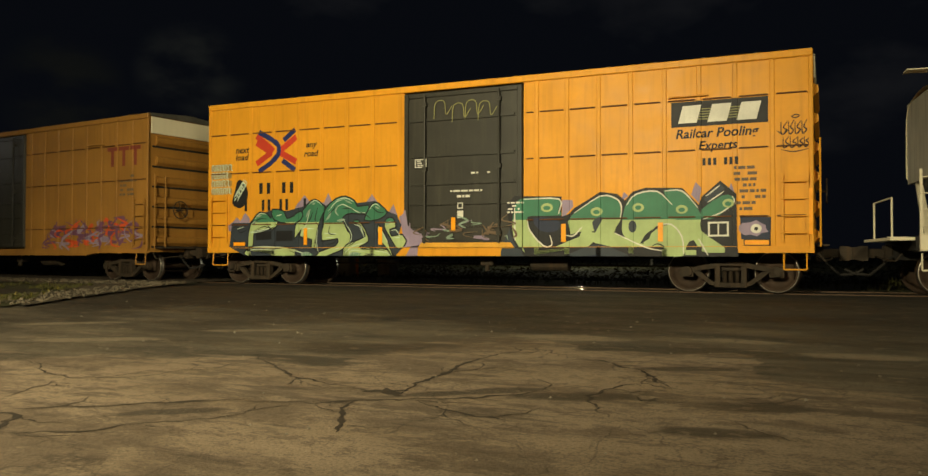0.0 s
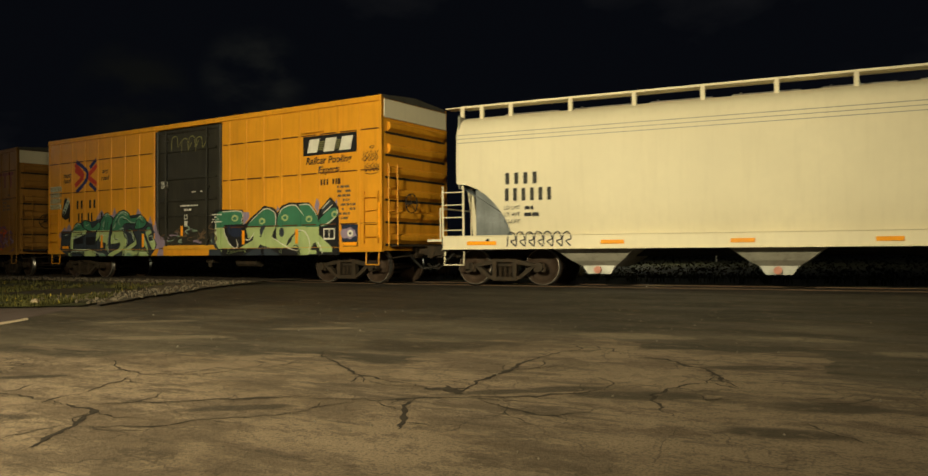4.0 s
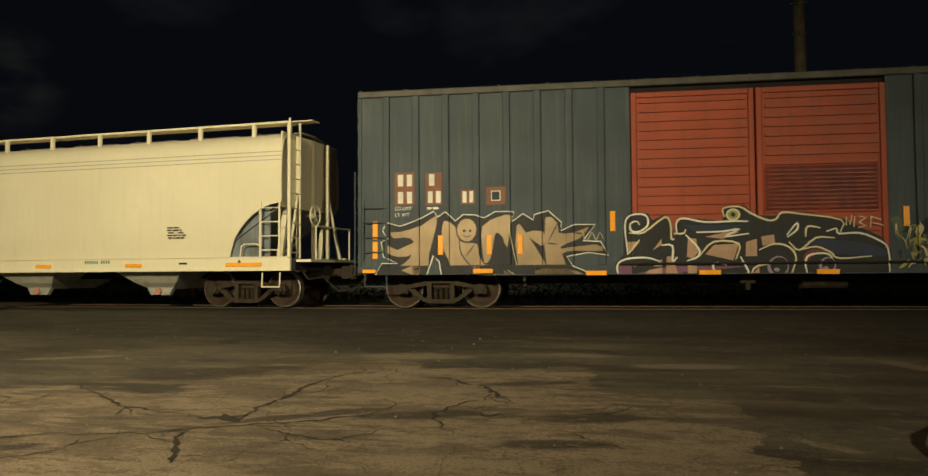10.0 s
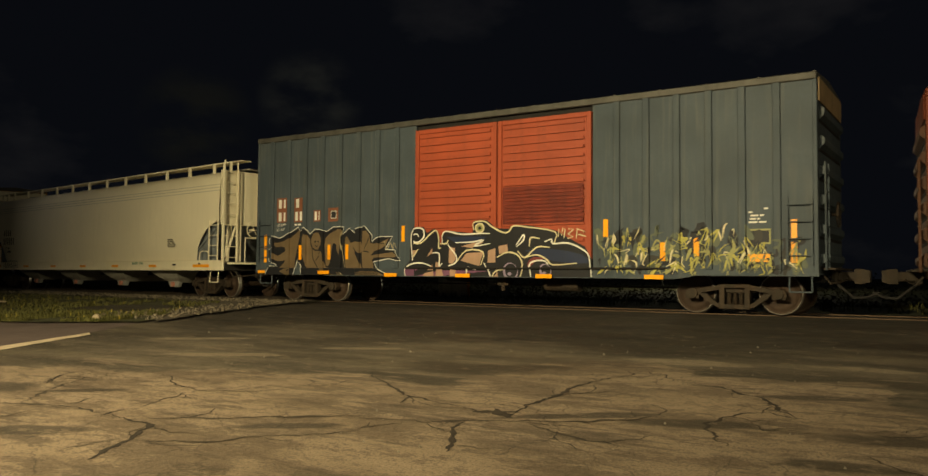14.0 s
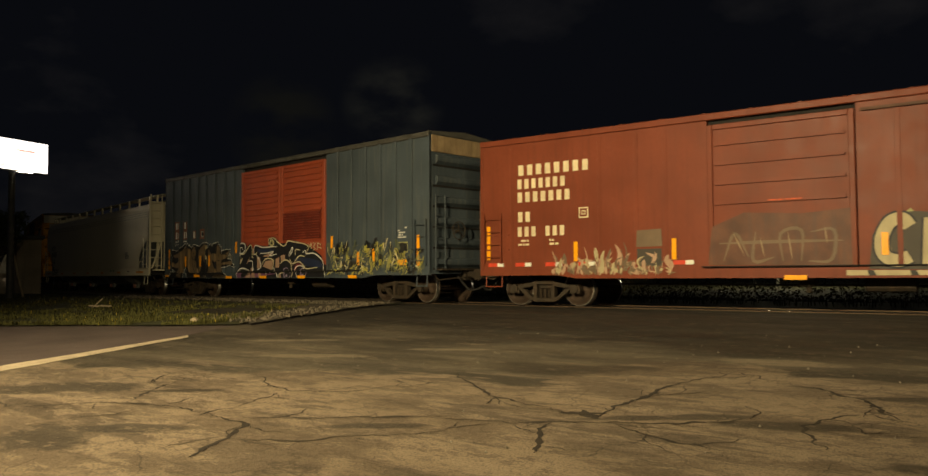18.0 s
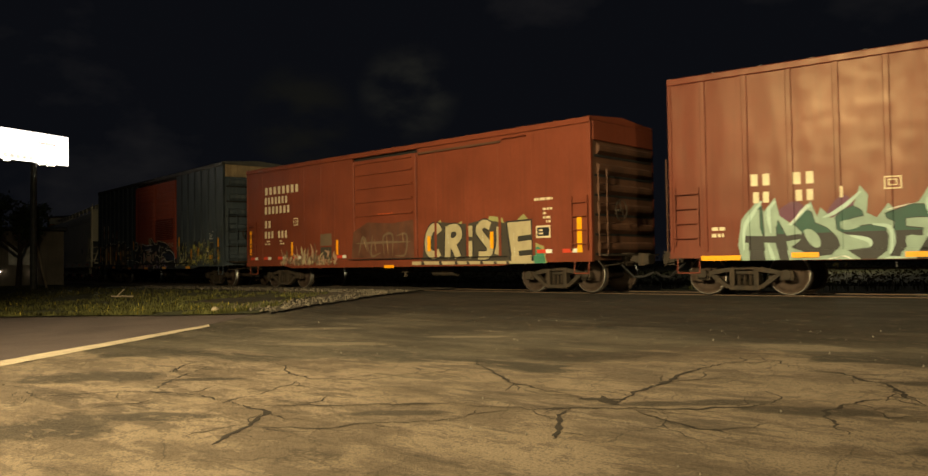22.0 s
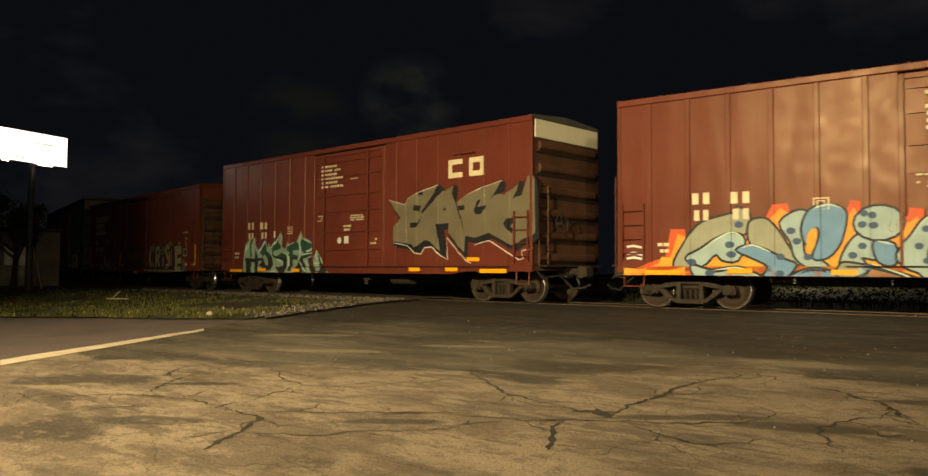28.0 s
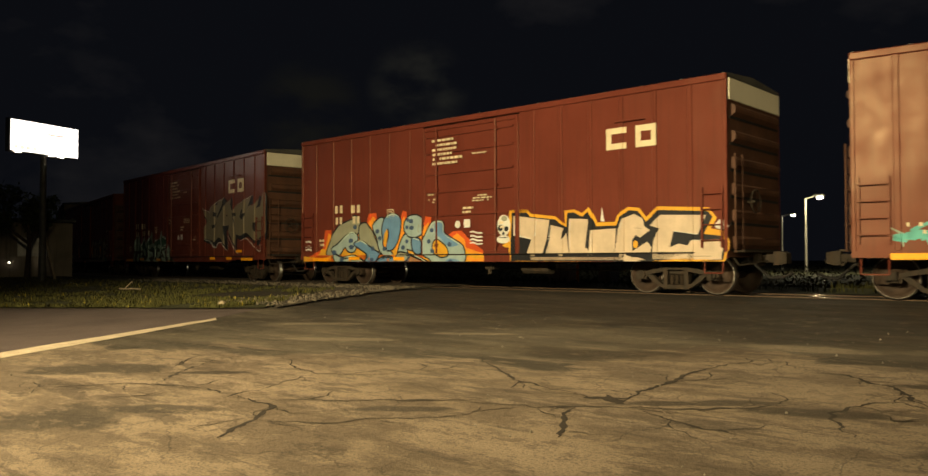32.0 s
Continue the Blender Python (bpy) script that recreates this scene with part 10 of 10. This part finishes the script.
def far_lamp(az, el, dist, arm, glowing=WHITEGLOW, seen_pole=True):
    """A street lamp whose lens is seen at that bearing and height."""
    x, y = dist * math.sin(radians(az)), dist * math.cos(radians(az))
    z = EYE + dist * math.tan(radians(el))
    th = thing("street_lamp", x + arm, y, -0.28, "street lamp with a bright white head on a slim pole", "street lamp", "lamps beyond the track")
    bm = B()
    rod(bm, (0, 0, 0), (0, 0, z + 0.25), 0.14, 10, 0.09)
    part("pole", bm, STEEL, th)
    bm = B()
    rod(bm, (0, 0, z + 0.2), (-arm * 0.8, 0, z + 0.42), 0.05, 8)
    part("arm", bm, STEEL, th)
    bm = B()
    box(bm, -arm - 0.42, -arm + 0.42, -0.22, 0.22, z + 0.34, z + 0.5, 0.05)
    part("head", bm, DARKSTEEL, th)
    bm = B()
    bmesh.ops.create_uvsphere(bm, u_segments=14, v_segments=8, radius=0.24, matrix=Matrix.LocRotScale((-arm, 0, z + 0.27), None, (1, 0.8, 0.6)))
    part("lens", bm, glowing, th, "glowing white lamp lens")


far_lamp(-18.72, 4.09, 70, -1.1)
far_lamp(-20.34, 2.97, 95, -1.2)
far_lamp(-12.57, 6.01, 62, 1.0)
far_lamp(-14.49, 2.7, 88, 1.0)
data = bpy.data.lights.new("street_lamp_light", "POINT")
data.energy, data.color, data.shadow_soft_size = 1900, (1.0, 0.90, 0.55), 0.4
new("street_lamp_light", data).location = (-22.0, 64.5, 5.6)

# ---- lit sign on its pole ----
SIGNFACE = glow("lit_sign_face", (1.0, 0.97, 0.92), 2.4)
SIGNRED = glow("sign_red_print", (0.75, 0.18, 0.12), 1.0)
SIGNGREY = glow("sign_grey_print", (0.62, 0.58, 0.5), 1.2)


WOODEN = surface("dark_sign_pole", (0.10, 0.10, 0.09), 0.6, 0.3, vary=0.3, scale=4)


def lit_sign():
    az, dist = -70.3, 40.0
    cx, cy = dist * math.sin(radians(az)), dist * math.cos(radians(az))
    zlo, zhi = 5.50, 6.93
    th = thing("billboard", cx, cy, ground_z(cx, cy), "lit white billboard on a steel pole", "billboard")
    z0 = zlo - ground_z(cx, cy)
    h = zhi - zlo
    turn = Matrix.Rotation(radians(108), 4, "Z")
    w = 1.72

    def put(name, bm, mat, parent, label=""):
        bmesh.ops.transform(bm, matrix=turn, verts=bm.verts)
        return part(name, bm, mat, parent, label)

    bm = B()
    box(bm, -w, w, 0.0, 0.28, z0, z0 + h, 0.02)
    cab = put("cabinet", bm, DARKSTEEL, th)
    bm = B()
    box(bm, -w + 0.05, w - 0.05, -0.02, 0.0, z0 + 0.05, z0 + h - 0.05)
    face = put("face", bm, SIGNFACE, th, "glowing white sign face")
    bm = B()
    for i in range(7):
        box(bm, 0.1 + 0.13 * i, 0.2 + 0.13 * i, -0.03, -0.022, z0 + h * 0.62, z0 + h * 0.68)
    put("print", bm, SIGNRED, face, "small red line of print")
    bm = B()
    for i in range(5):
        box(bm, -1.55 + 0.3 * i, -1.35 + 0.3 * i, -0.03, -0.022, z0 + 0.12, z0 + 0.3)
    put("print", bm, SIGNGREY, face, "small grey line of print")
    bm = B()
    rod(bm, (0, 0.12, 0), (0, 0.12, z0), 0.15, 14, 0.13)
    put("pole", bm, WOODEN, th)
    for x in (-1.75, -0.1, 0.35):
        bm = B()
        rod(bm, (x, -0.1, z0 - 0.04), (x, -0.5, z0 - 0.14), 0.02, 6)
        box(bm, x - 0.16, x + 0.16, -0.62, -0.42, z0 - 0.18, z0 - 0.10, 0.02)
        fl = put("flood_light", bm, DARKSTEEL, th)
        bm = B()
        box(bm, x - 0.13, x + 0.13, -0.60, -0.44, z0 - 0.098, z0 - 0.09)
        put("lens", bm, WHITEGLOW, fl)
    th2 = thing("leaning_pipe", -38.44, 14.26, ground_z(0, 14.26) - 0.02, "pale pipe leaning by the sign pole", "pipe")
    bm = B()
    rod(bm, (0, 0, 0), (-0.2, -0.54, 2.65), 0.05, 8)
    part("tube", bm, CONCRETE, th2)


lit_sign()

# ---- low shed beyond the sign ----
def shed():
    th = thing("shed", -45.0, 17.55, ground_z(0, 17), "low pale shed with a flat roof and two small lamps", "building")
    turn = Matrix.Rotation(radians(72), 4, "Z")
    pale = surface("dusty_shed_wall", (0.30, 0.25, 0.18), 0.85, vary=0.25, scale=1.2, streak=0.4)

    def put(name, bm, mat, parent, label=""):
        bmesh.ops.transform(bm, matrix=turn, verts=bm.verts)
        return part(name, bm, mat, parent, label)

    bm = B()
    box(bm, -5.5, 0.0, 0.0, 1.2, 0.0, 2.9)
    wall = put("wall", bm, pale, th)
    bm = B()
    box(bm, -5.7, 0.15, -0.3, 1.3, 2.9, 3.1, 0.03)
    put("roof", bm, DARKSTEEL, th)
    bm = B()
    box(bm, -4.9, -3.9, -0.05, 0.0, 0.05, 2.1, 0.01)
    put("door", bm, DARKSTEEL, th)
    bm = B()
    box(bm, -2.6, -1.2, -0.04, 0.0, 1.1, 2.1, 0.01)
    put("window", bm, STEEL, th)
    for x in (-2.97, -1.52):
        bm = B()
        rod(bm, (x, -0.12, 0.80), (x, 0.0, 0.82), 0.03, 8)
        lampart = put("wall_lamp", bm, DARKSTEEL, th)
        bm = B()
        bmesh.ops.create_uvsphere(bm, u_segments=10, v_segments=6, radius=0.045, matrix=Matrix.Translation((x, -0.16, 0.78)))
        put("lens", bm, DIMGLOW, lampart)


shed()

# ---- beyond the track ----
WOOD = surface("weathered_pole_wood", (0.16, 0.13, 0.085), 0.85, vary=0.3, scale=4, streak=0.4, bump=0.5)
th = thing("utility_pole", 3.42, 27.6, -0.28, "weathered utility pole behind the train", "pole")
bm = B()
rod(bm, (0, 0, 0), (0, 0, 14.5), 0.22, 14, 0.15)
part("shaft", bm, WOOD, th)
for z in (8.75, 9.75, 12.0):
    bm = B()
    rod(bm, (-0.28, -0.1, z), (0.22, -0.1, z), 0.035, 8)
    rod(bm, (-0.1, -0.22, z - 0.1), (-0.1, -0.22, z + 0.12), 0.05, 8)
    part("bracket", bm, TREAD, th)
CABINET = surface("pale_cabinet_paint", (0.42, 0.42, 0.36), 0.6, vary=0.2, scale=3, streak=0.4)
for x, y, w, h in ((-17.5, 24.4, 1.0, 0.85), (-15.9, 25.0, 0.5, 0.7)):
    th = thing("signal_cabinet", x, y, ground_z(x, y), "pale grey trackside equipment cabinet", "cabinet", "trackside cabinets")
    bm = B()
    box(bm, -w / 2, w / 2, -0.3, 0.3, 0.0, h, 0.02)
    part("case", bm, CABINET, th)
    bm = B()
    box(bm, -w / 2 + 0.06, w / 2 - 0.06, -0.33, -0.3, 0.08, h - 0.08, 0.01)
    part("door", bm, CABINET, th)
    bm = B()
    box(bm, -w / 2 - 0.05, w / 2 + 0.05, -0.36, 0.36, h, h + 0.05, 0.01)
    part("lid", bm, CABINET, th)
bm = B()
rod(bm, (-16.7, 24.2, -0.3), (-16.7, 24.2, 0.9), 0.05, 10)
tagged(part("marker_post", bm, REFLECT), "thin amber marker post beyond the track", "post")


SCRUB = surface("dark_scrub_leaf", (0.050, 0.042, 0.020), 1.0, spec=0.02, vary=0.4, scale=2, bump=0, wander=0.0)


def far_verge():
    bm = B()
    xs = [-300, -120] + [-80 + 4 * i for i in range(34)] + [80, 120, 300]
    ys = [20.9, 22, 23, 24, 25, 26, 27, 28, 30, 34, 40, 60, 120, 300]
    grid = [[bm.verts.new((x, y + (0.6 * noise.noise((x * 0.2, 0, 3)) if y < 21 else 0), ground_z(x, y) + 0.012 + (0.05 * noise.noise((x * 0.6, y * 0.9, 1)) + 0.05 if y > 22 else 0))) for x in xs] for y in ys]
    for a, b in zip(grid, grid[1:]):
        for i in range(len(xs) - 1):
            bm.faces.new((a[i], a[i + 1], b[i + 1], b[i]))
    tagged(part("far_verge", bm, TURF), "rough dark turf beyond the track", "grass", kind="structure")


far_verge()


def thicket():
    """Rough low growth beyond the track, rising to scrub at the back."""
    rng = random.Random(21)
    vs, fs = [], []
    for k in range(52000):
        x, v = -85 + 135 * rng.random(), rng.random()
        y = 24 + 17 * v + 1.5 * noise.noise((x * 0.1, 0, 5))
        top = 0.12 + 1.2 * v * v * (1 + 0.6 * noise.noise((x * 0.16, 2.0, 0)))
        c = Vector((x, y, ground_z(x, y) + top * rng.random() ** 0.7))
        e = Euler((rng.uniform(-1, 1), rng.uniform(-1, 1), rng.uniform(0, 6.28))).to_matrix()
        s = 0.07 * rng.uniform(0.6, 1.5)
        i = len(vs)
        vs += [tuple(c + e @ Vector(q) * s) for q in ((-1, 0, 0), (0, -0.5, 0.05), (1, 0, 0), (0, 0.5, 0.05))]
        fs += [(i, i + 1, i + 2), (i, i + 2, i + 3)]
    me = bpy.data.meshes.new("scrub")
    me.from_pydata(vs, [], fs)
    me.materials.append(SCRUB)
    tagged(part("scrub", me, None), "low dark scrub beyond the track", "bushes", kind="stuff")


thicket()
blades("far_grass", 7000, lambda r: ((lambda x, y: (x, y, ground_z(x, y)))(-50 + 70 * r.random(), 21.5 + 9 * r.random() ** 1.3)), 0.28, BLADE, "rough grass beyond the track", 12)


def motions():
    """The train rolls past; its wheels turn with it."""
    for car, u0, length, trucks in MOVERS:
        walk(car, [(t, car_pose(u0, length, trucks, t)) for t in range(33)])
    turns = [0.2 * i for i in range(161)]
    for w, x in WHEELSETS:
        walk(w, [(t, pose(x, 0, 0.46, 0, -math.degrees(rolled(t) / 0.46), 0)) for t in turns])


motions()
